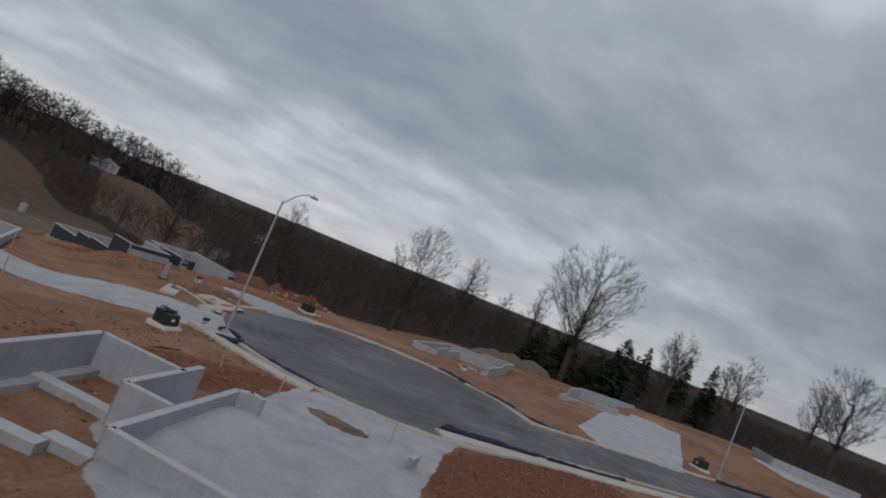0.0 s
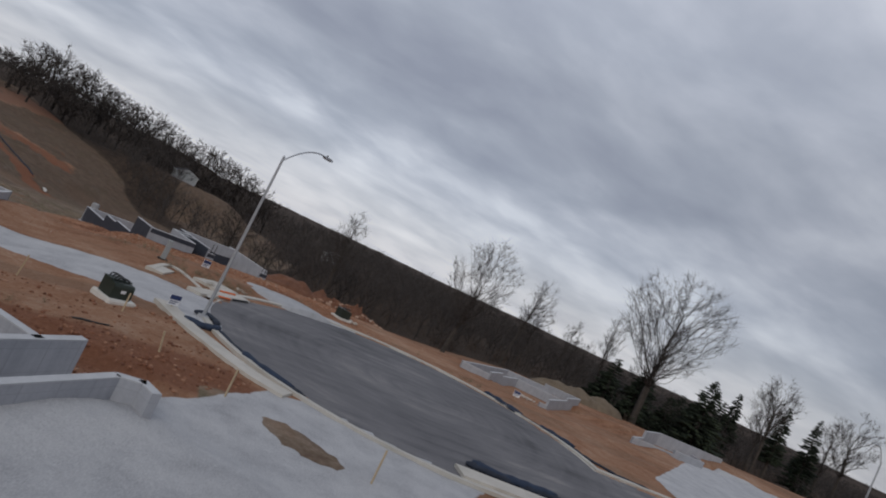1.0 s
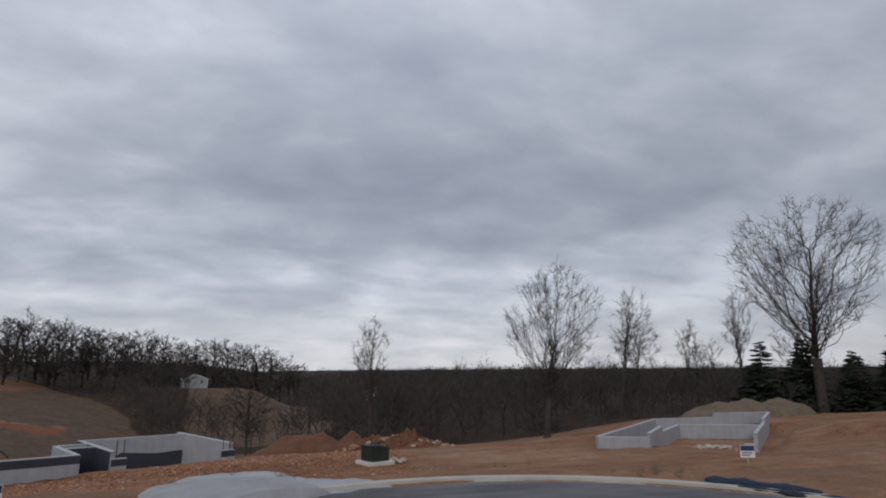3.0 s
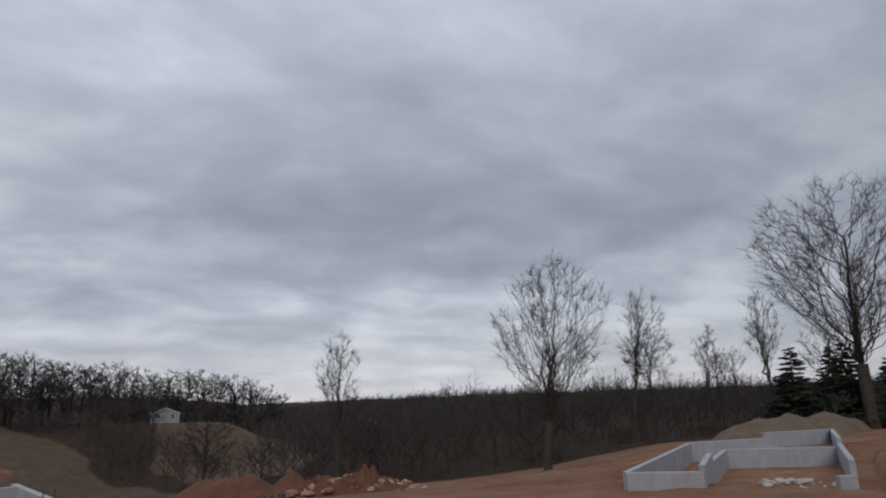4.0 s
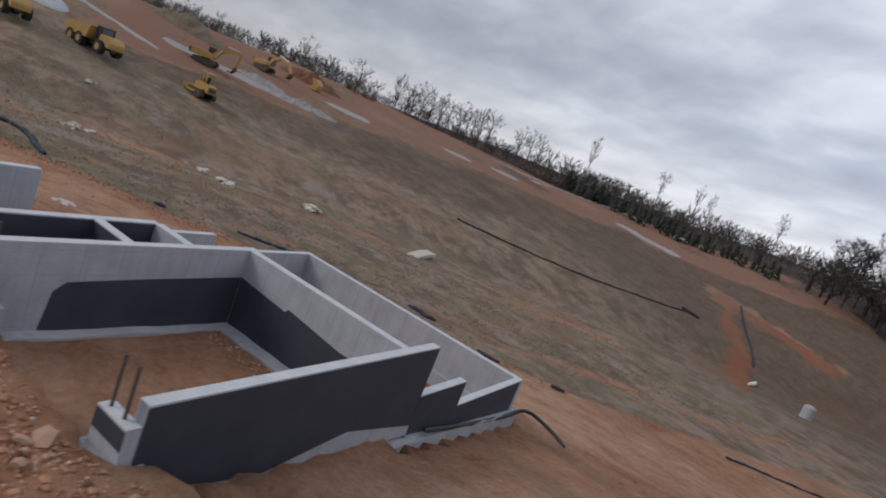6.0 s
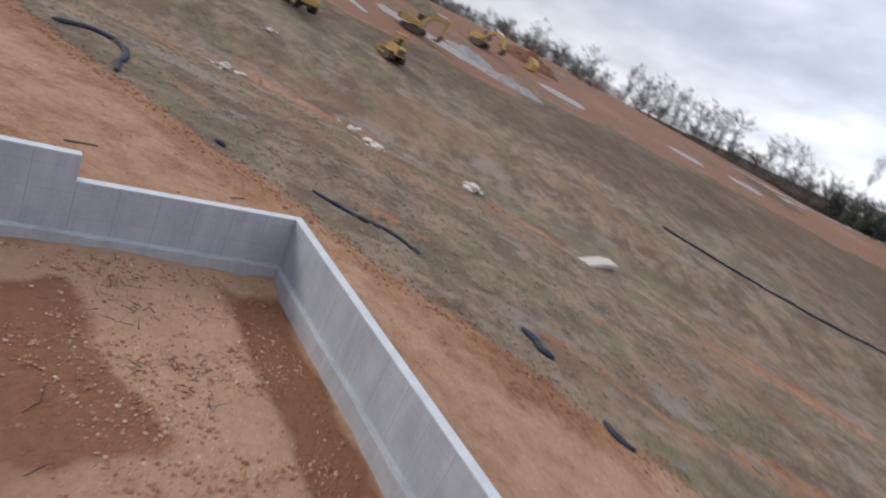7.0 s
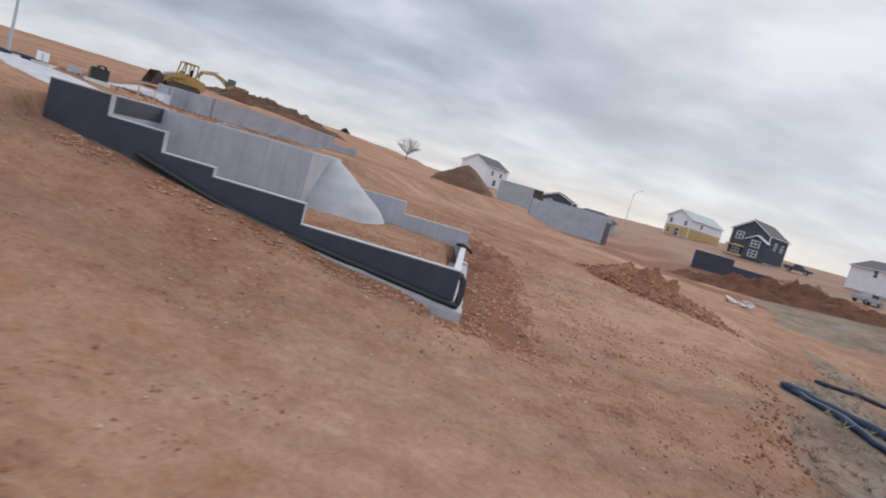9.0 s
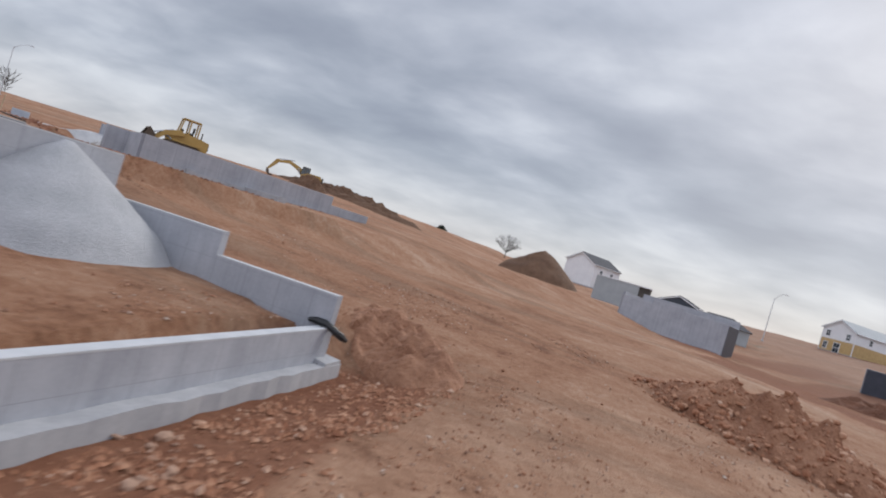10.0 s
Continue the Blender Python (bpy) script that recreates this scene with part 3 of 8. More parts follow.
def f0_uv(x, y):
    """u back from the front corner wall, v along the front."""
    c, s = math.cos(radians(F0_AT[2])), math.sin(radians(F0_AT[2]))
    return (x - F0_AT[0]) * s - (y - F0_AT[1]) * c, (x - F0_AT[0]) * c + (y - F0_AT[1]) * s


def rough_z(x, y):
    """Heaps, ruts and clods on top of the smooth land."""
    n = noise.noise((x * 0.35, y * 0.35, 0.0)) * 0.10 + noise.noise((x * 1.1, y * 1.1, 3.0)) * 0.05 + noise.noise((x * 2.9, y * 2.9, 7.0)) * 0.03
    far = math.hypot(x + 10, y - 45)
    if far > 110:
        n += noise.noise((x * 0.03, y * 0.03, 5.0)) * 1.6 * sm(110, 260, far) + noise.noise((x * 0.006, y * 0.006, 4.0)) * 4.5 * sm(300, 700, far)
    k = 1.0 - 0.9 * sm(-1.5, 0.5, road_in(x, y))
    return n * k


def top_z(x, y):
    return ground_z(x, y) + rough_z(x, y)


def poly_dist(x, y, pts):
    return min(seg_dist(x, y, *a, *b) for a, b in zip(pts, pts[1:]))


PALE_ROAD = ((-150, 178), (-146, 200), (-141, 216), (-134, 232), (-122, 246))
# worn track past the rock piles, and the wash down the red bank
TRACK = ((-58, 40), (-62, 52), (-63.5, 68), (-62.8, 80), (-62, 91), (-57, 104), (-50.5, 116), (-46, 127), (-40, 140))
WASH = ((-76, 200), (-66, 188), (-57, 178), (-48, 165), (-43, 156))
# plan lines of the far slope: x of the scrub's foot and of the bare crest, by y
SLOPE_Y = (60, 80, 101, 120, 156, 180, 200, 215, 240, 262)
SCRUB_X = (-99, -91, -88, -84, -87, -91, -93, -88, -78, -70)
CREST_X = (-101, -103, -108, -114, -119, -115, -106, -92, -78, -68)


def slope_band(x, y):
    """Share of brown scrub and of bare red crest on the far slope."""
    if y < 55 or y > 270 or x > -60:
        return 0.0, 0.0
    n = 4.0 * noise.noise((x * 0.06, y * 0.06, 21.0)) + 2.0 * noise.noise((x * 0.2, y * 0.2, 22.0))
    a, c = float(np.interp(y, SLOPE_Y, SCRUB_X)) + n, float(np.interp(y, SLOPE_Y, CREST_X)) + 0.8 * n
    ends = sm(58, 75, y)
    return ends * sm(4, -5, x - a), ends * sm(3, -3, x - c)


def scrub_mask(x, y):
    b, c = slope_band(x, y)
    far = 0.88 * sm(120, 185, y) * sm(60, -20, x)
    return max(far, b * (1 - 0.7 * c) * (0.75 + 0.4 * noise.noise((x * 0.1, y * 0.1, 23.0))))


def stone_mask(x, y):
    """Where crushed stone has been spread."""
    d = -9.0
    # drive of the plot by the start
    d = max(d, in_rect(x, y, -9.6, 21.6, 6.2, 4.0, 52))
    d = max(d, 3.6 - seg_dist(x, y, -13.5, 18.5, -3.5, 28.0))
    d = min(d, 2.0 * (math.hypot((x + 8.5 + 0.7 * (y - 24.4)) / 1.0, (y - 24.4) / 1.3) - 1))
    d = max(d, 3.0 - seg_dist(x, y, -15.6, 14.6, -12.5, 18.8))
    # filled porch
    d = max(d, 1.4 - seg_dist(x, y, -17.0, 19.0, -14.6, 22.2))
    # gravel lane to the west
    d = max(d, 2.9 - seg_dist(x, y, -11.0, 37.6, -19.0, 40.5), 2.3 - seg_dist(x, y, -19.0, 40.5, -30.0, 43.0))
    # drive of the first cellar
    d = max(d, 2.4 - seg_dist(x, y, -2.8, 50.5, -5.0, 58.0), 2.4 - seg_dist(x, y, -4.0, 54.0, -5.9, 59.85))
    # across the street
    d = max(d, 4.9 - seg_dist(x, y, 26.0, 37.5, 53.0, 59.0))
    d = max(d, in_rect(x, y, 88, 47, 16, 4, -20))
    # haul roads and tipped stone over the far field
    if x < -85:
        wob = 1.3 * noise.noise((x * 0.2, y * 0.2, 1.0))
        d = max(d, wob + 1.9 - seg_dist(x, y, -117, 80, -113, 101), wob + 2.2 - seg_dist(x, y, -124, 113, -123, 119), wob + 2.0 - seg_dist(x, y, -128, 147, -129, 153), wob + 1.9 - seg_dist(x, y, -130, 164, -130, 170))
        d = max(d, wob + 3.2 - seg_dist(x, y, -117, 206, -103, 210), 1.7 - poly_dist(x, y, PALE_ROAD), wob + 1.0 - seg_dist(x, y, -138, 184, -140, 192))
    return sm(-0.9, 0.9, d)


def grass_edge(y):
    return 0.9 * noise.noise((y * 0.23, 0.0, 3.0)) + 0.5 * noise.noise((y * 0.9, 2.0, 3.0)) + float(np.interp(y, (0, 30, 41, 47, 58, 66, 96, 135, 160), (-72, -62, -57, -51, -46, -40.2, -22.0, -14.2, 240.0)))


def grass_mask(x, y):
    if math.hypot(x + 8.5 + 0.7 * (y - 24.4), y - 24.4) < 2.6:
        return 1.0
    edge = grass_edge(y)
    g = sm(1.5, -1.5, x - edge)
    if x < edge:
        # bare crest, red bank and patches on the far slope
        g *= 1 - (0.55 + 0.55 * noise.noise((x * 0.07, y * 0.07, 41.0))) * slope_band(x, y)[1]
        nn = 1.2 * noise.noise((x * 0.25, y * 0.25, 8.0))
        if y > 30:
            g *= 1 - 0.62 * sm(1.5, 0.2, poly_dist(x, y, TRACK) + nn) * sm(-0.25, 0.1, noise.noise((x * 0.07, y * 0.07, 31.0)))
        if y > 100:
            g *= 1 - 0.85 * sm(2.2, 0.4, seg_dist(x, y, -48, 113, -44, 127) + nn)
        if y > 130:
            g *= 1 - 0.62 * sm(3.6, 0.2, poly_dist(x, y, WASH) + 1.5 * nn)
            g *= 1 - 0.6 * sm(8.0, 1.0, seg_dist(x, y, -76, 200, -54, 206) + 3 * nn)
        if y < 62 and x < -62:
            g *= 1 - 0.75 * sm(-0.05, 0.2, noise.noise((x * 0.05, y * 0.05, 33.0))) * sm(62, 48, y)
        g *= 1 - (0.58 + 0.5 * noise.noise((x * 0.08, y * 0.08, 44.0))) * sm(10, -10, y - 8 + 0.15 * (x + 60))
        # wheel tracks and wash-outs along the slope
        for off, wid in ((6.5, 0.7), (9.0, 0.6), (17.0, 0.9), (27.0, 0.8)):
            w = abs(x - edge + off + 2.2 * noise.noise((y * 0.06, off, 0.0)) + 0.6 * noise.noise((y * 0.3, off, 1.0)))
            g *= 1 - 0.4 * sm(wid + 0.8, wid * 0.5, w) * sm(-0.15, 0.2, noise.noise((y * 0.09, off, 4.0)))
    return g


def pale_mask(x, y):
    """Drier, lighter clay."""
    u, v = f1_uv(x, y)
    p = 0.8 if -12 < u < 0 and 4.6 < v < 16 and not (u > -6.5 and v < 7.0) else 0.0
    if p and in_rect(u, v, -9.2, 11.4, 2.0, 2.1, 20) > -0.4:
        p = 1.1
    e, s = f2_es(x, y)
    if 0 < e < 13.5 and 0 < s < 11.75:
        p = 0.3
    # trodden strip between the cellars and the grass
    g = x - grass_edge(y)
    if 30 < y < 100 and p == 0:
        p = 0.55 * sm(0.5, 4.0, g) * sm(22.0, 9.0, g) + 0.25 * noise.noise((x * 0.08, y * 0.08, 6.0))
    if math.hypot(x + 8.5, y - 24.4) < 2.5:
        p = 1.0
    # scraped ground on the far slope
    if x < grass_edge(y) - 8:
        p = 0.08 + 0.3 * noise.noise((x * 0.05, y * 0.05, 2.0))
    return p


def red_mask(x, y):
    d = 1.6 - seg_dist(x, y, -19, 27, -11.5, 27.5)
    d = max(d, 0.8 - seg_dist(x, y, -15.5, 62.5, -3.5, 63.5), 3.5 - seg_dist(x, y, -3.0, 19.5, 7.0, 24.0), 1.2 - seg_dist(x, y, -24.0, 61.0, -20.0, 61.5))
    d = max(d, 3.5 - seg_dist(x, y, -64, 14, -86, 30), 7 - seg_dist(x, y, -60, -8, -84, 4), 5 - seg_dist(x, y, -58, 8, -74, -14))
    if y > 130 and x < -35:
        d = max(d, 3.0 - poly_dist(x, y, WASH), 5.0 - seg_dist(x, y, -70, 198, -54, 204))
    if x < -62 and y < 62:
        d = max(d, -1.0 + 2.2 * noise.noise((x * 0.06, y * 0.06, 14.0)))
    if x < -70:
        d = max(d, -1.8 + 2.4 * slope_band(x, y)[1] + 1.6 * noise.noise((x * 0.05, y * 0.05, 12.0)))
    d = max(d, -0.4 - abs(x - grass_edge(y) - 0.6) if 36 < y < 96 else -9)
    e, w = f2_es(x, y)
    if -5 < e < 14 and -4 < w < 16:
        d = max(d, 0.3 + 1.6 * in_rect(e, w, -1.2, 6.0, 0.9, 6.8) + noise.noise((x * 0.8, y * 0.8, 15.0)))
    u, v = f1_uv(x, y)
    if -16 < u < 0 and -2 < v < 17:
        nn = 0.9 * noise.noise((x * 0.7, y * 0.7, 5.0)) + 0.5 * noise.noise((x * 2.0, y * 2.0, 6.0))
        # last strip: the outer trench's deep shadow, put into the soil colour
        d = max(d, nn + 2.2 * in_rect(u, v, -7.1, 9.8, 2.5, 1.1, 14), nn * 0.8 + 0.3 + 2.5 * in_rect(u, v, -5.9, 14.75, 4.6, 0.6), nn + 0.2 + 1.5 * in_rect(u, v, -13.2, 9.5, 1.0, 7.0))
    return sm(-2.0, 1.5, d)


WOOD_Y = (88, 93, 98, 108, 125, 150, 170, 195, 232, 259, 280, 330, 420, 700)
WOOD_X = (75, 50, 28, 18, 12, 0, -9, -19, -43, -68, -85, -112, -190, -420)


def wood_mask(x, y):
    az = math.degrees(math.atan2(x + 8, y - 22))
    far = math.hypot(x + 8, y - 22)
    n = 7 * noise.noise((x * 0.03, y * 0.03, 1.0))
    d = x - float(np.interp(y, WOOD_Y, WOOD_X)) if y > 88 else -50.0
    if az > 38:
        d = max(d, min(far - 112, 25 * (100 - az)))
    # belt along the ridge in the west
    if -84 < az < -10:
        d = max(d, far - 232 - 40 * sm(-40, -14, az))
    # meadow in the valley
    d = min(d, max(-6.0, 30 * (math.hypot((x + 6 + 0.12 * (y - 250)) / 22, (y - 246) / 62) - 1)))
    return sm(-7, 6, d + n + 3 * noise.noise((x * 0.12, y * 0.12, 2.0)))


def axis(lo, hi, step, end, grow=1.09, low=(0, 0), high=(0, 0)):
    """Net lines: even from lo to hi, then ever wider; low and high: (how far, widest step) held on that side."""
    sides = []
    for start, sign, (to, cap) in ((lo, -1, low), (hi, 1, high)):
        p, w, line = start, step, []
        while abs(p) < end or p * sign < 0:
            w *= grow
            if cap and p * sign < to * sign:
                w = min(w, cap)
            p += w * sign
            line.append(p)
        sides.append(line)
    return sides[0][::-1] + list(np.arange(lo, hi + 1e-6, step)) + sides[1]


def build_ground():
    xs = axis(-58, 58, 0.5, 2600, low=(-150, 1.5))
    ys = axis(2, 94, 0.5, 2600, high=(225, 1.8))
    nx, ny = len(xs), len(ys)
    vs = [(x, y, top_z(x, y)) for y in ys for x in xs]
    fs = [(j * nx + i, j * nx + i + 1, (j + 1) * nx + i + 1, (j + 1) * nx + i) for j in range(ny - 1) for i in range(nx - 1)]
    me = bpy.data.meshes.new("ground")
    me.from_pydata(vs, [], fs)
    me.polygons.foreach_set("use_smooth", [True] * len(me.polygons))
    for name, fn in (("stone", stone_mask), ("grass", grass_mask), ("scrub", scrub_mask), ("dust", lambda x, y: sm(-60, -85, x)), ("red", red_mask), ("wood", wood_mask), ("pale", pale_mask)):
        at = me.attributes.new(name, "FLOAT", "POINT")
        at.data.foreach_set("value", [fn(x, y) for x, y, _ in vs])
    me.materials.append(M["ground"])
    return tagged(new("ground", me), "bare orange clay, gravel drives and thin winter grass over graded land", "ground", kind="structure")


build_ground()


# ---- street ----
def road_rim(off=0.0):
    """Outline of the carriageway, pushed outwards by off."""
    pts = []
    cx, cy, r = BULB
    r += off
    far_y = lambda x: ROAD_Y1 - 0.035 * (x - 10) + off
    near_y = lambda x: ROAD_Y0 - 0.02 * (x - 2) - off
    a0 = math.asin((far_y(12) - cy) / r)
    a = a0
    a1 = 2 * math.pi - math.asin((cy - near_y(4)) / r)
    n = 60
    for i in range(n + 1):
        t = a0 + (a1 - a0) * i / n
        pts.append((cx + r * math.cos(t), cy + r * math.sin(t)))
    last = pts[-1][0]
    for x in np.linspace(last + 2, 150, 40):
        pts.append((x, near_y(x)))
    for x in np.linspace(150, pts[0][0] + 2, 40):
        pts.append((x, far_y(x)))
    return pts


def street_z(x, y):
    return 0.006 * (x + 12)


def build_street():
    rim = road_rim()
    bm = bmesh.new()
    top = [bm.verts.new((x, y, street_z(x, y) + 0.0)) for x, y in rim]
    f = bm.faces.new(top)
    r = bmesh.ops.extrude_face_region(bm, geom=[f])
    for v in [g for g in r["geom"] if isinstance(g, bmesh.types.BMVert)]:
        v.co.z -= 0.3
    bmesh.ops.recalc_face_normals(bm, faces=bm.faces)
    bmesh.ops.triangulate(bm, faces=[q for q in bm.faces if len(q.verts) > 4])
    ob = part("road", bm, "asphalt")
    tagged(ob, "dark grey asphalt turning circle and street with tyre marks", "road", kind="structure")
    # kerb with its gutter
    i0, i1, i2 = road_rim(0.0), road_rim(0.30), road_rim(0.62)
    n = len(i0)
    vs, fs = [], []
    for k in range(n):
        for (x, y), dz in ((i0[k], 0.008), (i1[k], -0.012), (i1[k], 0.11), (i2[k], 0.13), (i2[k], -0.35)):
            vs.append((x, y, street_z(x, y) + dz))
    for k in range(n):
        k2 = (k + 1) % n
        if 99 <= k <= 101 or 34 <= k <= 37:
            continue
        for j in range(4):
            fs.append((k * 5 + j, k2 * 5 + j, k2 * 5 + j + 1, k * 5 + j + 1))
    kerb = raw("kerb", vs, fs, "kerb")
    tagged(kerb, "pale concrete kerb and gutter round the asphalt", "kerb", kind="structure")


build_street()


def strip(name, pts, width, thick, mat, dz=0.03, flat=True):
    line = curve_pts([(x, y, 0) for x, y in pts], 0.8)
    vs, fs = [], []
    for i, p in enumerate(line):
        d = (line[min(i + 1, len(line) - 1)] - line[max(i - 1, 0)]).normalized()
        s = Vector((-d.y, d.x, 0)) * width / 2
        z = ground_z(p.x, p.y) + dz if not flat else street_z(p.x, p.y) + dz
        for q, zz in ((p - s, z), (p + s, z), (p + s, z - thick), (p - s, z - thick)):
            vs.append((q.x, q.y, zz))
    n = len(line)
    for i in range(n - 1):
        for k in range(4):
            fs.append((i * 4 + k, i * 4 + (k + 1) % 4, i * 4 + 4 + (k + 1) % 4, i * 4 + 4 + k))
    fs += [(0, 1, 2, 3), (n * 4 - 1, n * 4 - 2, n * 4 - 3, n * 4 - 4)]
    return raw(name, vs, fs, mat)


tagged(strip("pavement", [(-13.8, 36.1), (-12.5, 33.4), (-11.5, 31.9), (-10.6, 30.6), (-9.6, 29.4), (-8.5, 28.6)], 0.85, 0.4, "walk", 0.12), "pale new concrete pavement strip beside bare clay", "pavement", kind="structure")
tagged(strip("pavement", [(-1.5, 26.9), (6, 26.4), (16, 26.1), (40, 25.7)], 1.1, 0.4, "walk", 0.14), "pale new concrete pavement strip beside the kerb", "pavement", kind="structure")


# ---- cellar walls ----
def wall(name, p0, p1, tops, bottoms, thick=0.25, mat="concrete", parent=None, coat=None, side=1, label=""):
    """A cast wall from p0 to p1. tops: (distance, height) steps, each holding to the next; bottoms: (distance, height) line.
    coat: how far down from the top the dark coating goes (list of (distance, low edge)), on the face to the side."""
    p0, p1 = Vector((*p0, 0)), Vector((*p1, 0))
    d = p1 - p0
    length = d.length
    m = Matrix.Translation(p0) @ Matrix.Rotation(math.atan2(d.y, d.x), 4, "Z")
    pts = []
    for i, (s, z) in enumerate(tops):
        e = tops[i + 1][0] if i + 1 < len(tops) else length
        pts += [(s, z), (e, z)]
    low = [(s, z) for s, z in bottoms][::-1]
    bm = bmesh.new()
    prism(bm, pts + low, -thick / 2, thick / 2)
    ob = part(name, bm, mat, parent, label)
    ob.matrix_world = m
    # pale trowelled top of each level
    for i, (s, z) in enumerate(tops):
        e = tops[i + 1][0] if i + 1 < len(tops) else length
        bm = boxes((s + 0.004, -thick / 2 - 0.004, z - 0.03, e - 0.004, thick / 2 + 0.004, z + 0.006), bevel=0.004)
        t = part("wall_top", bm, "rim", parent)
        t.matrix_world = m
    if coat:
        hi = []
        for i, (s, z) in enumerate(tops):
            e = tops[i + 1][0] if i + 1 < len(tops) else length
            hi += [(s + 0.01, z - 0.035), (e - 0.01, z - 0.035)]
        lo = [(s, z) for s, z in coat][::-1]
        bm = bmesh.new()
        y0 = thick / 2 * side
        prism(bm, hi + lo, y0, y0 + 0.008 * side)
        c = part("coating", bm, "coating", parent, "dark damp-proof coating")
        c.matrix_world = m
    return ob


def footing(p0, p1, z0, z1, width=0.6, parent=None):
    p0, p1 = Vector((*p0, 0)), Vector((*p1, 0))
    d = p1 - p0
    bm = bmesh.new()
    n = max(2, int(d.length / 0.45))
    rnd = random.Random(int(d.length * 100))
    rows = []
    for i in range(n + 1):
        s = d.length * i / n
        w = width / 2 + rnd.uniform(-0.03, 0.03)
        z = z0 + (z1 - z0) * i / n
        rows.append([bm.verts.new(c) for c in ((s, -w, z - 0.9), (s, w, z - 0.9), (s, w - 0.03, z + rnd.uniform(-0.02, 0.025)), (s, -w + 0.03, z + rnd.uniform(-0.02, 0.025)))])
    for a, c in zip(rows, rows[1:]):
        for k in range(4):
            bm.faces.new((a[k], a[(k + 1) % 4], c[(k + 1) % 4], c[k]))
    bm.faces.new(rows[0][::-1])
    bm.faces.new(rows[-1])
    bmesh.ops.recalc_face_normals(bm, faces=bm.faces)
    ob = part("footing", bm, "footing", parent)
    ob.matrix_world = Matrix.Translation(p0) @ Matrix.Rotation(math.atan2(d.y, d.x), 4, "Z")
    return ob


def build_f1():
    t = thing("house_foundation", pose(0, 0, 0), "grey concrete cellar walls with a garage bay and dark damp-proof coating", "foundation", "house foundations")
    X = f1_xy
    h = 0.125
    a = F1_AT[2]
    z, z2, z3, z4 = -0.13, -1.62, -1.80, -2.44
    gl = -6.45
    # garage
    wall("wall", X(-h, 0), X(-h, 8.28), [(0, z)], [(0, -2.2), (8.28, -2.8)], parent=t, coat=[(0, -1.75), (3, -2.25), (5.4, -1.95), (8.28, -2.5)], side=-1)
    wall("wall", X(gl + h, 0.35), X(gl + h, 7.2), [(0, z)], [(0, -2.6), (6.85, -2.8)], parent=t, coat=[(0, -2.5), (6.85, -2.7)], side=1)
    wall("wall", X(gl + 0.25, 7.0), X(-0.25, 7.0), [(0, z)], [(0, -3.6), (5.95, -3.6)], parent=t)
    # inner coating of the garage, where it will be filled
    bm = bmesh.new()
    prism(bm, [(1.35, -1.3), (1.6, -1.08), (3.6, -1.02), (6.5, -0.98), (6.5, -2.5), (1.2, -2.4)], -0.009, -0.001)
    c = part("coating", bm, "coating", t, "dark damp-proof coating")
    c.matrix_world = Matrix.Translation((*X(gl + 0.25, 0.36), 0)) @ Matrix.Rotation(radians(a + 90), 4, "Z")
    bm = bmesh.new()
    prism(bm, [(0.02, -0.98), (2.0, -1.12), (2.1, -1.0), (4.2, -1.2), (5.9, -1.12), (5.9, -2.6), (0.02, -2.6)], -0.009, -0.001)
    c = part("coating", bm, "coating", t, "dark damp-proof coating")
    c.matrix_world = Matrix.Translation((*X(gl + 0.25, 6.875), 0)) @ Matrix.Rotation(radians(a), 4, "Z")
    # front returns of the garage
    wall("wall", X(gl, 0.22), X(gl + 0.75, 0.22), [(0, -0.48)], [(0, -2.4), (0.75, -2.4)], parent=t, coat=[(0, -0.85), (0.75, -0.85)], side=-1)
    wall("wall", X(-0.8, -0.13), X(0.0, -0.13), [(0, -0.48)], [(0, -2.2), (0.8, -2.2)], parent=t, coat=[(0, -0.85), (0.8, -0.85)], side=-1)
    for u, v in ((gl + 0.25, 0.22), (gl + 0.6, 0.22), (-0.65, -0.13), (-0.28, -0.13)):
        bm = bmesh.new()
        cyl(bm, (*X(u, v), -0.7), (*X(u, v), 0.4), 0.03, seg=6)
        part("anchor_bar", bm, "machine_grey", t, "upright rusty anchor bar")
    # house front, entry recess, left side, back
    k = -7.9
    wall("wall", X(-12.05, h), X(k, h), [(0, z)], [(0, -2.6), (4.15, -2.6)], parent=t, coat=[(0, -0.55), (4.15, -0.55)], side=-1)
    wall("wall", X(k - h, 0.25), X(k - h, 5.0), [(0, z)], [(0, -2.8), (4.75, -3.1)], parent=t, coat=[(0, -2.6), (4.75, -2.9)], side=-1)
    wall("wall", X(k, 3.3), X(gl, 3.3), [(0, z)], [(0, -3.0), (1.45, -3.0)], parent=t, coat=[(0, -2.9), (1.45, -2.9)], side=-1)
    wall("wall", X(k, 5.0), X(gl, 5.0), [(0, z)], [(0, -3.1), (1.45, -3.1)], parent=t)
    wall("wall", X(-12.05 + h, 0.25), X(-12.05 + h, 15.8), [(0, z), (3.4, z2), (7.3, z3), (10.1, z4)], [(0, -2.8), (5, -4.2), (15.55, -4.9)], parent=t, coat=[(0, -2.2), (15.5, -4.0)], side=1)
    wall("wall", X(-12.05, 16.05 - h), X(0, 16.05 - h), [(0, z4)], [(0, -4.9), (12.05, -4.9)], parent=t, coat=[(0, -4.0), (12.05, -3.9)], side=1)
    wall("wall", X(-h, 8.28), X(-h, 15.8), [(0, -1.6), (2.6, z4)], [(0, -4.4), (7.52, -4.4)], parent=t, coat=[(0, -2.8), (7.5, -3.8)], side=-1)
    footing(X(-11.9, 5), X(-11.9, 16.0), -3.5, -3.95, 0.70, t)
    footing(X(-12.2, 15.9), X(0.1, 15.9), -3.95, -3.95, 0.62, t)
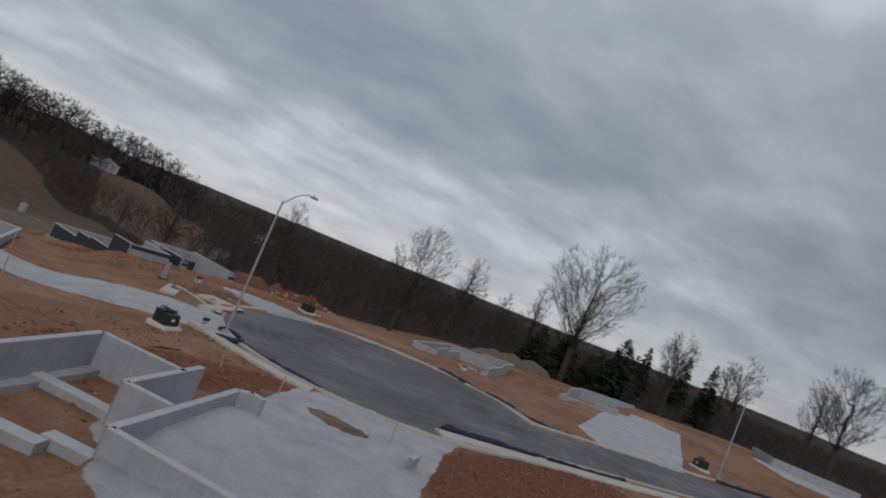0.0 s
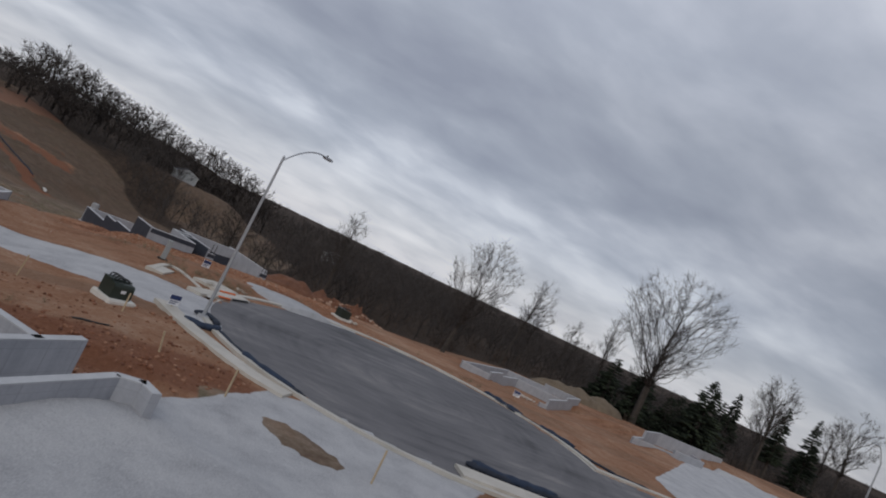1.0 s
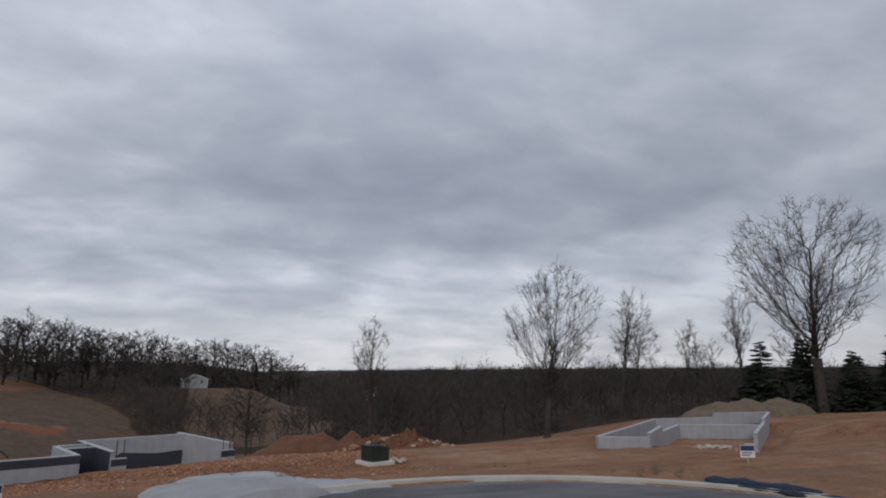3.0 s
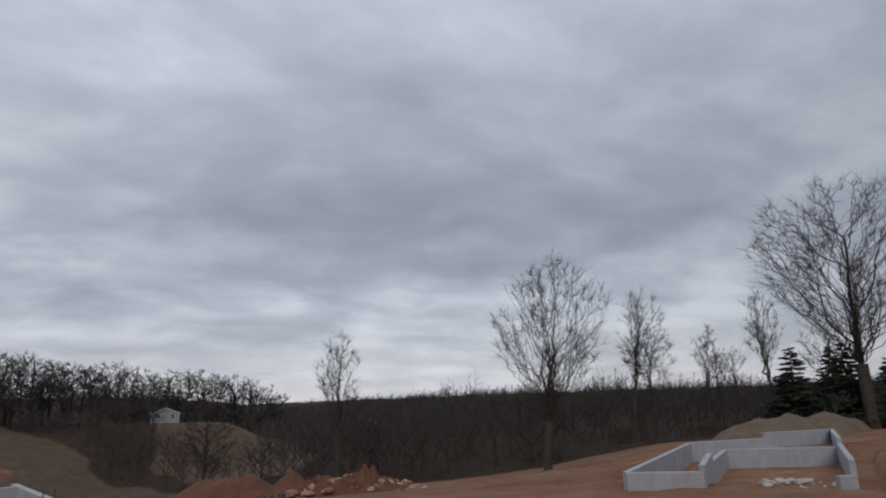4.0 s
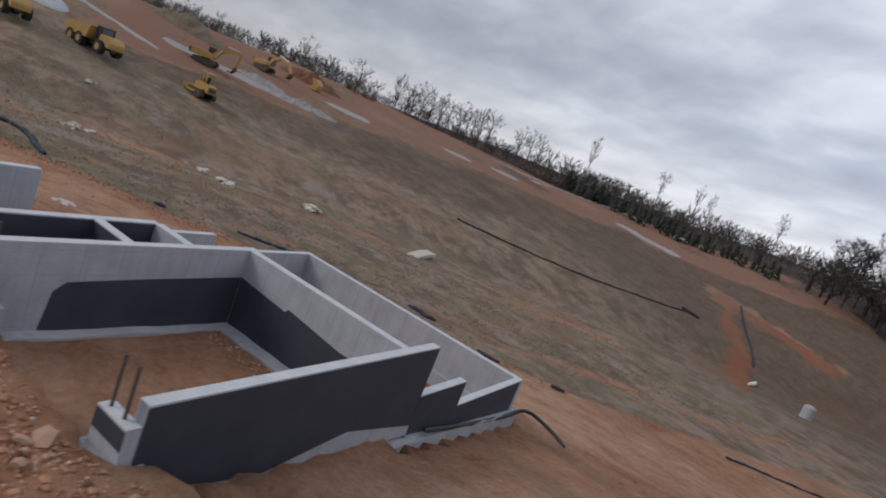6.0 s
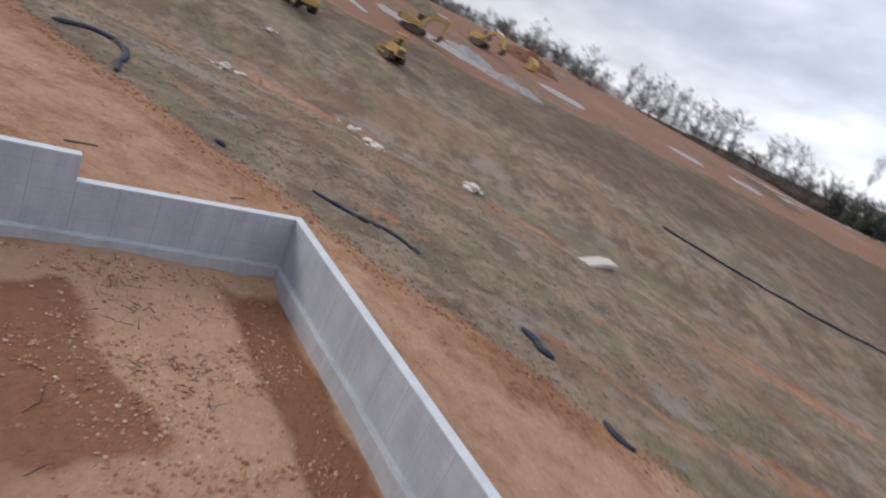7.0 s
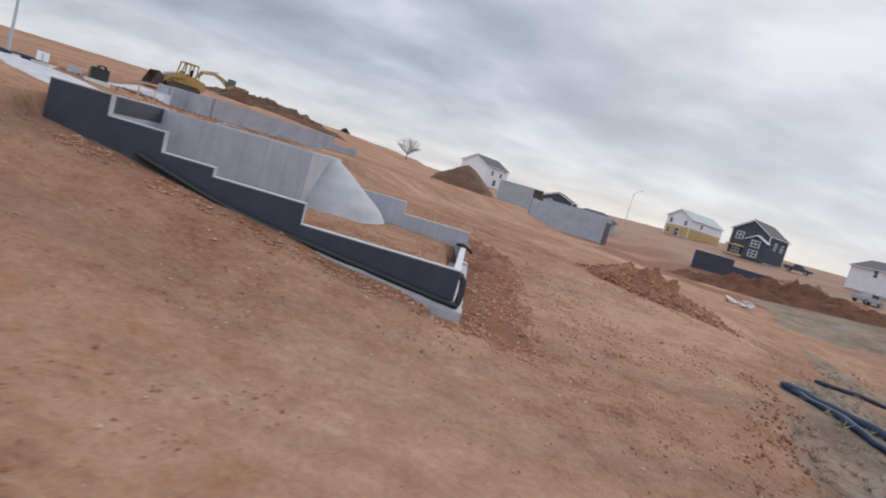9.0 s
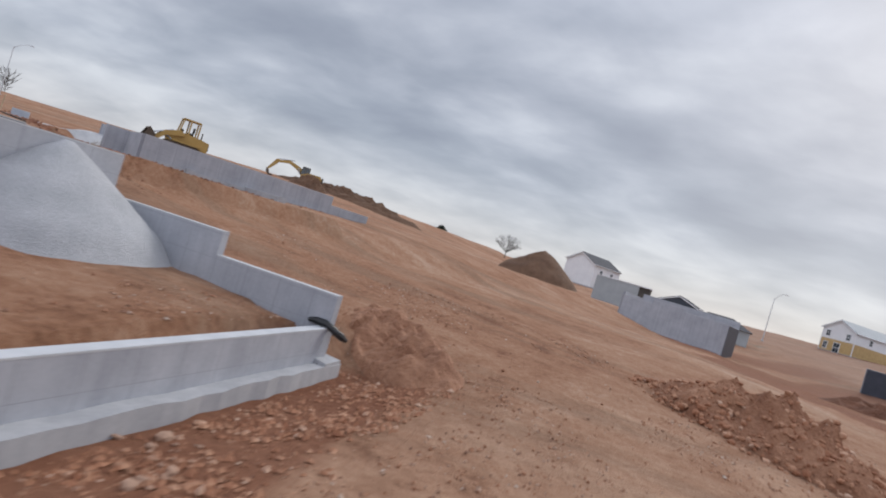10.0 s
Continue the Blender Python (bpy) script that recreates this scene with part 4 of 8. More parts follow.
    footing(X(-0.12, -0.4), X(-0.12, 16.3), -2.0, -3.75, 0.75, t)
    footing(X(gl + 0.2, 0.2), X(gl + 0.2, 7), -2.2, -2.5, 0.9, t)
    footing(X(gl + 0.25, 6.8), X(-0.3, 6.8), -2.45, -2.45, 1.0, t)
    footing(X(-0.9, -0.1), X(0.2, -0.1), -1.15, -1.15, 0.65, t)
    footing(X(gl - 0.2, 0.2), X(gl + 1.0, 0.2), -1.3, -1.3, 0.65, t)
    # drain hose along the foot, its end lying out on the clay
    p = [(*X(0.15, 9.0), -2.75), (*X(0.15, 12), -3.3), (*X(0.2, 15.0), -3.68), (*X(0.5, 16.3), -3.55), (*X(1.5, 16.2), -3.6), (*X(2.5, 15.7), -3.7)]
    vs, fs = tube(curve_pts(p, 0.3), 0.075)
    raw("drain_hose", vs, fs, "blackplastic", t, "black corrugated drain hose")


build_f1()


def build_f2():
    t = thing("house_foundation", pose(0, 0, 0), "stepped grey concrete cellar walls, dark-coated outside, round a gravel heap", "foundation", "house foundations")
    X = f2_xy
    h = 0.125
    L, S = 13.5, 11.75
    wall("wall", X(L, h), X(0, h), [(0, -0.28), (1.95, -0.91), (3.8, -1.52), (5.5, -1.79), (8.45, -2.42)], [(0, -2.6), (5, -3.4), (L, -3.85)], parent=t, coat=[(0, -1.75), (3.6, -2.45), (6.0, -2.95), (9.0, -3.3), (L - 0.02, -3.55)], side=-1)
    wall("wall", X(h, 0.25), X(h, S - 0.25), [(0, -2.80)], [(0, -3.85), (S - 0.5, -3.85)], parent=t)
    wall("wall", X(L, S - h), X(0, S - h), [(0, -0.36), (6.35, -1.44), (10.1, -2.03)], [(0, -2.9), (L, -3.85)], parent=t)
    # street side and inner walls
    wall("wall", X(L - h, 0.25), X(L - h, 6.6), [(0, -0.32)], [(0, -2.2), (6.35, -2.2)], parent=t, coat=[(0, -0.95), (6.35, -0.95)], side=-1)
    wall("wall", X(L - h, S), X(L - h, S + 2.0), [(0, -0.28)], [(0, -2.2), (2.0, -2.2)], parent=t, coat=[(0, -1.6), (2.0, -1.6)], side=-1)
    wall("wall", X(7.1, S - 0.25), X(7.1, 6.2), [(0, -0.36)], [(0, -3.2), (5.3, -3.2)], parent=t)
    wall("wall", X(6.98, 6.3), X(L - 0.25, 6.3), [(0, -0.36)], [(0, -3.2), (6.27, -3.2)], parent=t)
    footing(X(L, h), X(-0.35, h), -2.0, -3.58, 0.9, t)
    footing(X(h, -0.35), X(h, S + 0.3), -3.58, -3.58, 0.95, t)
    footing(X(7, S - h), X(-0.3, S - h), -2.9, -3.5, 0.8, t)
    footing(X(7.1, S), X(7.1, 6.1), -2.75, -2.75, 0.8, t)
    footing(X(6.8, 6.3), X(L - 0.2, 6.3), -2.74, -2.74, 0.7, t)
    p = [(*X(10.4, -0.12), -1.75), (*X(9.0, -0.14), -2.12), (*X(7.4, -0.14), -2.52), (*X(5.2, -0.16), -2.85), (*X(2.4, -0.16), -3.17), (*X(0.15, -0.16), -3.42), (*X(-0.14, -0.05), -3.36), (*X(-0.13, 0.13), -2.7), (*X(0.1, 0.18), -2.52)]
    vs, fs = tube(curve_pts(p, 0.25), 0.105)
    raw("drain_hose", vs, fs, "blackplastic", t, "black corrugated drain hose")
    p = [(*X(0.5, S - 0.35), -2.72), (*X(0.1, S - 0.3), -2.70), (*X(-0.2, S - 0.2), -2.85), (*X(-0.35, S + 0.1), -3.0)]
    vs, fs = tube(curve_pts(p, 0.25), 0.085)
    raw("drain_hose", vs, fs, "blackplastic", t, "black corrugated drain hose")


build_f2()


def build_f0():
    """Footings and walls by the start; local x runs along the front."""
    t = thing("house_foundation", pose(0, 0, 0), "pale grey concrete cellar walls and low footing beams on clay", "foundation", "house foundations")

    def X(u, v):
        c, s = math.cos(radians(57)), math.sin(radians(57))
        return (-18.35 + v * c + u * -s, 15.7 + v * s + u * c)
    z = 1.15
    zb = -0.6
    # gravel-filled garage box: long wall, back, front return
    wall("wall", (-18.3, 15.8), (-14.2, 12.0), [(0, z)], [(0, zb), (5.6, zb)], parent=t)
    wall("wall", (-14.2, 12.0), (-9.6, 7.7), [(0, z)], [(0, zb), (6.3, zb)], parent=t)
    wall("wall", (-18.3, 15.8), (-14.05, 21.6), [(0, z)], [(0, zb), (7.19, zb)], parent=t)
    wall("wall", (-14.1, 21.6), (-13.4, 21.7), [(0, z)], [(0, zb), (0.7, zb)], parent=t)
    wall("wall", (-13.5, 21.8), (-13.1, 21.2), [(0, z)], [(0, zb), (0.72, zb)], parent=t)
    # porch box
    wall("wall", (-17.95, 19.5), (-15.15, 23.35), [(0, z)], [(0, zb), (4.76, zb)], parent=t)
    wall("wall", (-17.95, 19.5), (-16.6, 18.4), [(0, z)], [(0, zb), (1.74, zb)], parent=t)
    # house walls
    wall("wall", (-18.75, 24.4), (-15.9, 22.2), [(0, z)], [(0, zb), (3.6, zb)], parent=t)
    wall("wall", (-18.75, 24.4), (-27.6, 10.6), [(0, z), (13.0, 0.55)], [(0, -0.9), (16.39, -1.3)], parent=t)
    footing((-18.6, 24.2), (-25.3, 14.2), -0.1, -0.1, 0.8, t)
    footing((-18.2, 15.6), (-14.0, 11.8), -0.15, -0.15, 0.8, t)
    # low beams
    for a, c in (((-22.6, 18.9), (-19.5, 16.9)), ((-20.6, 22.2), (-17.8, 20.0)), ((-22.0, 14.9), (-18.4, 11.6)), ((-19.45, 17.6), (-18.2, 16.7)), ((-26.5, 21.7), (-22.6, 18.9))):
        wall("footing_beam", a, c, [(0, -0.02)], [(0, -0.7), ((Vector(c) - Vector(a)).length, -0.7)], 0.5, "footing", t)
    wall("wall", (-6.55, 20.6), (-5.85, 21.3), [(0, 0.55)], [(0, zb), (0.98, zb)], parent=t)


build_f0()


def build_fr():
    t = thing("house_foundation", pose(0, 0, 0), "grey concrete cellar walls set into the clay beyond the street", "foundation", "house foundations")
    A, B, C, D, E, G = (15.6, 63.9), (27.8, 75.0), (40.2, 75.2), (26.4, 62.4), (18.5, 62.7), (22.4, 66.8)

    def run(p, q, tops, low, **kw):
        n = (Vector(q) - Vector(p)).length
        wall("wall", p, q, tops, [(0, low), (n, low)], parent=t, **kw)
    run(A, B, [(0, 0.0)], -2.0)
    run(B, C, [(0, 0.02), (6.2, 0.38)], -2.2)
    run((C[0] - 0.1, C[1] - 0.1), D, [(0, 0.38), (9.0, 0.05)], -2.2)
    run(A, E, [(0, -0.02)], -2.0)
    run(E, G, [(0, 0.22)], -2.0)
    run(G, (27.4, 71.4), [(0, -0.15)], -2.2)
    run((27.4, 71.4), (33.6, 69.4), [(0, -0.15)], -2.2)
    run((D[0] - 0.9, D[1] + 0.1), D, [(0, -0.6)], -2.2)
    footing((28.2, 74.4), (39.5, 74.6), -1.15, -1.15, 0.9, t)
    t = thing("house_foundation", pose(0, 0, 0), "low grey concrete cellar walls beside a gravel drive", "foundation", "house foundations")
    wall("wall", (33.5, 56.3), (44.5, 64.2), [(0, 0.75), (5.0, 1.55)], [(0, -0.6), (13.54, -0.6)], parent=t)
    wall("wall", (33.5, 56.3), (40.0, 56.8), [(0, 0.72)], [(0, -0.6), (6.52, -0.6)], parent=t)
    wall("wall", (40.0, 56.8), (45.2, 57.3), [(0, 1.15)], [(0, -0.6), (5.22, -0.6)], parent=t)
    wall("wall", (44.5, 64.2), (59.0, 66.8), [(0, 1.6)], [(0, -0.6), (14.73, -0.6)], parent=t)
    wall("wall", (45.2, 57.3), (46.0, 59.8), [(0, 1.15)], [(0, -0.6), (2.62, -0.6)], parent=t)
    t = thing("house_foundation", pose(0, 0, 0), "low grey concrete footings far along the street", "foundation", "house foundations")
    wall("wall", (77, 54), (90, 47), [(0, 2.7)], [(0, 0.6), (14.7, 0.6)], parent=t)
    wall("wall", (77, 54), (83, 61), [(0, 2.7)], [(0, 0.6), (9.2, 0.6)], parent=t)
    t = thing("house_foundation", pose(0, 0, 0), "long grey concrete cellar wall on the slope, partly backfilled", "foundation", "house foundations")
    wall("wall", (-48.6, -11.5), (-59.4, -13.3), [(0, 0.95), (3.0, 1.35), (6.4, 1.05)], [(0, -2.6), (10.95, -3.0)], parent=t)
    wall("wall", (-59.4, -13.3), (-62.6, -22.0), [(0, 1.05)], [(0, -3.0), (9.27, -3.0)], parent=t, coat=[(0, -2.8), (9.2, -2.4)], side=-1)
    wall("wall", (-48.6, -11.5), (-51.5, -21.0), [(0, 1.35)], [(0, -2.6), (9.9, -2.6)], parent=t)
    wall("wall", (-51.5, -21.0), (-62.6, -22.0), [(0, 1.9)], [(0, -2.6), (11.1, -2.6)], parent=t)
    t = thing("house_foundation", pose(0, 0, 0), "low cellar wall with dark coating on red earth", "foundation", "house foundations")
    wall("wall", (-75.0, -19.0), (-83.1, -12.8), [(0, 1.0), (5.5, 0.1)], [(0, -2.6), (10.2, -3.0)], parent=t, coat=[(0, -2.2), (10.1, -2.4)], side=-1)
    wall("wall", (-83.1, -12.8), (-90.0, -7.0), [(0, -0.3)], [(0, -3.0), (9.0, -3.0)], parent=t)
    wall("wall", (-75.0, -19.0), (-80, -26), [(0, 1.0)], [(0, -2.6), (8.6, -2.6)], parent=t)


build_fr()


# ---- street furniture ----
def lamp_post(x, y, turn, label):
    t = thing("street_lamp", pose(x, y, ground_z(x, y) if (x, y) != (-11.94, 36.03) else 0.02, 0, 0, turn), label, "street lamp", "street lamps")
    bm = bmesh.new()
    cyl(bm, (0, 0, -0.1), (0, 0, 0.12), 0.28, 0.26, 14)
    part("base", bm, "footing", t)
    bm = bmesh.new()
    cyl(bm, (0, 0, 0.12), (0, 0, 8.42), 0.088, 0.055, 14)
    cyl(bm, (0, 0, 8.42), (0, 0, 8.50), 0.068, 0.035, 14)
    for a in range(4):
        cyl(bm, (0.16 * math.cos(a * 1.57), 0.16 * math.sin(a * 1.57), 0.1), (0.16 * math.cos(a * 1.57), 0.16 * math.sin(a * 1.57), 0.2), 0.02, seg=6)
    part("pole", bm, "steel", t, smooth=False)
    pts = [(0.02, 0, 8.25), (0.32, 0, 8.58), (0.8, 0, 9.00), (1.35, 0, 9.32), (1.85, 0, 9.46), (2.2, 0, 9.48)]
    vs, fs = tube(curve_pts(pts, 0.2), 0.036, 8)
    raw("arm", vs, fs, "steel", t, smooth=True)
    bm = bmesh.new()
    prism(bm, [(2.12, 9.44), (2.22, 9.52), (2.61, 9.53), (2.75, 9.45), (2.69, 9.40), (2.22, 9.38)], -0.125, 0.125, 0.02)
    head = part("lamp_head", bm, "steel", t, "flat grey lamp head")
    bm = bmesh.new()
    cyl(bm, (2.35, 0, 9.52), (2.35, 0, 9.61), 0.04, seg=10)
    s = part("light_sensor", bm, "machine_grey", head)
    bm = boxes((2.27, -0.09, 9.37, 2.65, 0.09, 9.396), bevel=0.008)
    part("lens", bm, "pad", head)
    return t


lamp_post(-11.94, 36.03, 33, "galvanised steel street lamp with a curved arm, unlit")
lamp_post(38.7, 36.9, 195, "galvanised steel street lamp beyond the street, unlit")
lamp_post(-80.0, -73.0, 120, "far galvanised street lamp against the sky")
lamp_post(56.7, -29.2, 215, "far galvanised street lamp on the rise")


def transformer(x, y, turn, w=1.25):
    z = top_z(x, y)
    t = thing("utility_cabinet", pose(x, y, z, 0, 0, turn), "dark green steel utility cabinet on a pale pad", "utility cabinet", "utility cabinets")
    s = w / 1.25
    part("pad", boxes((-0.85 * s, -0.7 * s, -0.25, 0.85 * s, 0.8 * s, 0.16), bevel=0.04), "pad", t, "pale fibreglass pad")
    bm = bmesh.new()
    prism(bm, [(-0.6 * s, 0.16), (0.55 * s, 0.16), (0.55 * s, 0.80 * s), (0.48 * s, 0.92 * s), (-0.6 * s, 0.98 * s)], -0.55 * s, 0.55 * s, 0.02)
    body = part("body", bm, "green_box", t)
    part("lid", boxes((-0.63 * s, -0.58 * s, 0.965 * s, 0.1 * s, 0.58 * s, 1.01 * s), bevel=0.012), "green_box", body)
    part("notice", boxes((0.552 * s, -0.1, 0.5 * s, 0.556 * s, 0.12, 0.66 * s)), "whitebar", body, "small white notice")
    # loose cable ends on top
    for k in range(4):
        r = random.Random(k + int(x * 10))
        p = [(-0.5 * s + 0.25 * k * s, -0.3, 1.0 * s), (-0.45 * s + 0.25 * k * s, -0.25, 1.18 * s), (-0.3 * s + 0.25 * k * s, r.uniform(-0.1, 0.1), 1.16 * s), (-0.25 * s + 0.2 * k * s, 0.1, 1.0 * s)]
        vs, fs = tube(curve_pts(p, 0.08), 0.035, 6)
        raw("cable", vs, fs, "blackplastic", t, "black loose cable end")
    return t


transformer(-15.6, 33.7, -52, 1.05)
transformer(1.2, 62.3, 25, 1.2)
transformer(37.6, 38.4, 170, 1.2)


def pedestal(x, y, z_up, mat="grey_panel", label="short grey utility pedestal standing in the clay"):
    t = thing("utility_pedestal", pose(x, y, top_z(x, y) - 0.05, 0, 0, 20), label, "utility pedestal", "utility pedestals")
    part("post", boxes((-0.14, -0.14, 0, 0.14, 0.14, z_up), bevel=0.03), mat, t)
    part("cap", boxes((-0.16, -0.16, z_up - 0.12, 0.16, 0.16, z_up + 0.03), bevel=0.03), mat, t)
    part("foot", boxes((-0.3, -0.26, -0.1, 0.34, 0.26, 0.12), bevel=0.05), "rubber", t, "black ground ring")


pedestal(-14.9, 48.6, 1.35)


def stake(x, y, h, lean, mat="wood"):
    t = tagged(raw("survey_stake", *stake_mesh(h), mat), "thin pale timber survey stake in the clay", "stake", "survey stakes")
    t.matrix_world = pose(x, y, top_z(x, y) - 0.15, lean, lean * 0.6, x * 37)


def stake_mesh(h):
    w = 0.025
    vs = [(-w, -w, 0), (w, -w, 0), (w, w, 0), (-w, w, 0), (-w, -w, h), (w, -w, h), (w, w, h), (-w, w, h)]
    return vs, [(0, 1, 5, 4), (1, 2, 6, 5), (2, 3, 7, 6), (3, 0, 4, 7), (4, 5, 6, 7), (3, 2, 1, 0)]


for x, y, h, ln in ((-10.9, 26.3, 1.1, 3), (-13.2, 28.6, 0.9, 9), (-15.0, 32.4, 0.9, 4), (-24.2, 45.6, 1.3, 2), (-6.4, 23.0, 1.2, 9), (-23.4, 38.0, 1.2, 5), (-19.0, 33.6, 1.1, 6)):
    stake(x, y, h, ln)


def lot_sign(x, y, turn):
    t = thing("lot_sign", pose(x, y, top_z(x, y), 0, 0, turn), "small white and blue lot sign on a stake", "sign", "lot signs")
    part("post", boxes((-0.02, -0.02, -0.2, 0.02, 0.02, 0.65)), "wood", t)
    b = part("board", boxes((-0.3, -0.035, 0.25, 0.3, -0.02, 0.75), bevel=0.004), "whitebar", t)
    part("band", boxes((-0.28, -0.042, 0.52, 0.28, -0.036, 0.73)), "bluesign", b, "blue band")
    part("line", boxes((-0.24, -0.042, 0.42, 0.2, -0.036, 0.46)), "bluesign", b, "blue bar of print")
    part("line", boxes((-0.24, -0.042, 0.33, 0.1, -0.036, 0.37)), "bluesign", b, "blue bar of print")


lot_sign(-13.4, 35.4, 35)
lot_sign(-12.3, 50.2, 30)
lot_sign(14.6, 50.4, -20)


# ---- silt socks ----
def sock(pts, radius, mat, label, seed=1, blue=False):
    line = curve_pts([(x, y, 0) for x, y in pts], 0.35)
    rnd = random.Random(seed)
    p3 = []
    for i, p in enumerate(line):
        p3.append((p.x + rnd.uniform(-0.05, 0.05), p.y + rnd.uniform(-0.05, 0.05), top_z(p.x, p.y) + radius * 0.55 if road_in(p.x, p.y) < 0.1 else street_z(p.x, p.y) + radius * 0.6))
    vs, fs = tube(p3, radius, 8, 0.75, 0.28, seed)
    return tagged(raw("silt_sock", vs, fs, mat, smooth=True), label, "silt sock", "silt socks")


S1, S2 = "dark fabric silt sock lying along the kerb", "dark blue fabric silt sock bunched on the ground"
sock([(-11.2, 34.5), (-10.7, 33.4), (-10.1, 32.2), (-9.2, 30.9), (-8.5, 30.0), (-7.7, 29.2)], 0.13, "sock", S1, 1)
sock([(-10.1, 32.2), (-9.5, 31.2), (-8.8, 30.4), (-8.2, 29.7)], 0.19, "blue_sock", S2, 2)
sock([(-12.7, 34.5), (-12.0, 34.1), (-11.4, 34.4), (-11.2, 35.0)], 0.21, "blue_sock", S2, 3)
sock([(-12.3, 36.3), (-11.9, 36.6), (-11.4, 36.0), (-11.25, 35.3)], 0.2, "sock", S2, 4)
sock([(-0.6, 28.1), (2, 27.7), (5, 27.55), (9, 27.3), (14, 27.1)], 0.17, "sock", S1, 5)
sock([(-0.3, 28.3), (0.8, 27.9), (2.6, 27.75), (3.9, 27.8)], 0.24, "blue_sock", S2, 6)
sock([(10.4, 46.4), (11.5, 44.8), (12.5, 43.0), (13.3, 41.0), (13.8, 39.0), (15.2, 36.9), (17.5, 36.3)], 0.13, "sock", S1, 7)
sock([(10.0, 47.4), (10.8, 46.6), (11.5, 45.5), (12.0, 44.6)], 0.21, "blue_sock", S2, 8)
sock([(12.6, 42.9), (13.2, 41.5), (13.9, 40.2)], 0.2, "blue_sock", S2, 9)
sock([(36.0, 35.2), (44, 34.8), (56, 34.3), (70, 33.8)], 0.2, "sock", S1, 10)
# along the foot of the graded bank
S3 = "black silt sock lying at the edge of the grass"
sock([(-46.0, 60.6), (-47.8, 61.9), (-47.6, 63.6), (-45.6, 64.8), (-43.4, 65.2), (-41.5, 65.8)], 0.19, "sock", S3, 11)
sock([(-51.2, 47.9), (-51.8, 51.0), (-52.0, 54.6), (-51.6, 58.4)], 0.17, "blue_sock", S3, 12)
sock([(-51.0, 47.6), (-52.6, 49.6), (-53.6, 50.3)], 0.24, "blue_sock", S2, 13)
sock([(-55.5, 42.8), (-60, 41.8), (-66, 41.6), (-73, 42.2)], 0.15, "sock", S3, 14)
sock([(-37.4, 77.2), (-36.6, 79.6), (-36.9, 81.2), (-35.6, 83.2)], 0.13, "sock", S3, 15)
sock([(-31.8, 88.4), (-31.0, 89.0), (-30.2, 89.0), (-29.9, 89.6)], 0.2, "sock", "crumpled black fabric scrap on the clay", 16)
sock([(-25.9, 90.6), (-25.0, 91.0), (-24.6, 91.6)], 0.14, "sock", "crumpled black fabric scrap on the clay", 17)
sock([(-37.9, 71.9), (-37.5, 72.5)], 0.17, "sock", "crumpled black fabric scrap on the clay", 18)
sock([(-22.6, 94.5), (-22.0, 95.2)], 0.16, "sock", "crumpled black fabric scrap on the clay", 19)
sock([(-77, 121), (-73, 131), (-69.5, 144), (-68, 158), (-66.8, 174)], 0.20, "sock", "long black silt sock across the winter grass", 20)
sock([(-68.0, 173.0), (-66.6, 174.6), (-65.0, 175.2)], 0.42, "blackplastic", "heap of black fabric at the end of a silt sock", 21)
sock([(-74.0, 203), (-66.0, 193), (-58.0, 184), (-51, 174)], 0.2, "sock", "black silt sock down the red bank", 22)
sock([(-17.5, 108), (-14, 115), (-11.5, 119)], 0.11, "sock", S3, 23)
sock([(-16.3, 29.3), (-15.0, 29.6)], 0.05, "blackplastic", "short black hose end in the clay", 24)


def debris(pts, radius, mat, name, label):
    vs, fs = tube([(x, y, top_z(x, y) + radius * 0.6) for x, y in pts], radius, 6, 0.8, 0.2, 3)
    return tagged(raw(name, vs, fs, mat), label, name.replace("_", " "))


debris([(-46.5, 168.0), (-45.6, 165.4), (-45.0, 163.0)], 0.42, "pad", "concrete_pipe", "pale concrete drain pipe end on the red bank")
debris([(-28.6, 69.8), (-27.4, 69.2)], 0.05, "bark", "branch", "dark fallen branch on the clay")
debris([(-31.5, 74.6), (-30.6, 74.2)], 0.045, "bark", "branch", "dark fallen branch on the clay")


rb = random.Random(44)
for k in range(14):
    u, v, a = rb.uniform(-11, -1.5), rb.uniform(8, 14.6), rb.uniform(0, 6.28)
    bx, by = f1_xy(u, v)
    ln = rb.uniform(0.25, 0.9)
    debris([(bx, by), (bx + 0.5 * ln * math.cos(a), by + 0.5 * ln * math.sin(a)), (bx + ln * math.cos(a + 0.3), by + ln * math.sin(a + 0.3))], rb.uniform(0.008, 0.016), "bark", "fallen_twig", "dark broken twig on the cellar floor")


def manhole(x, y):
    t = thing("manhole_riser", pose(x, y, top_z(x, y)), "pale concrete manhole riser standing in the grass", "manhole")
    bm = bmesh.new()
    cyl(bm, (0, 0, -0.4), (0, 0, 1.75), 0.85, 0.8, 16)
    part("riser", bm, "footing", t)
    bm = bmesh.new()
    cyl(bm, (0, 0, 1.75), (0, 0, 1.95), 0.6, 0.55, 16)
    part("collar", bm, "footing", t)


manhole(-34.5, 160.0)


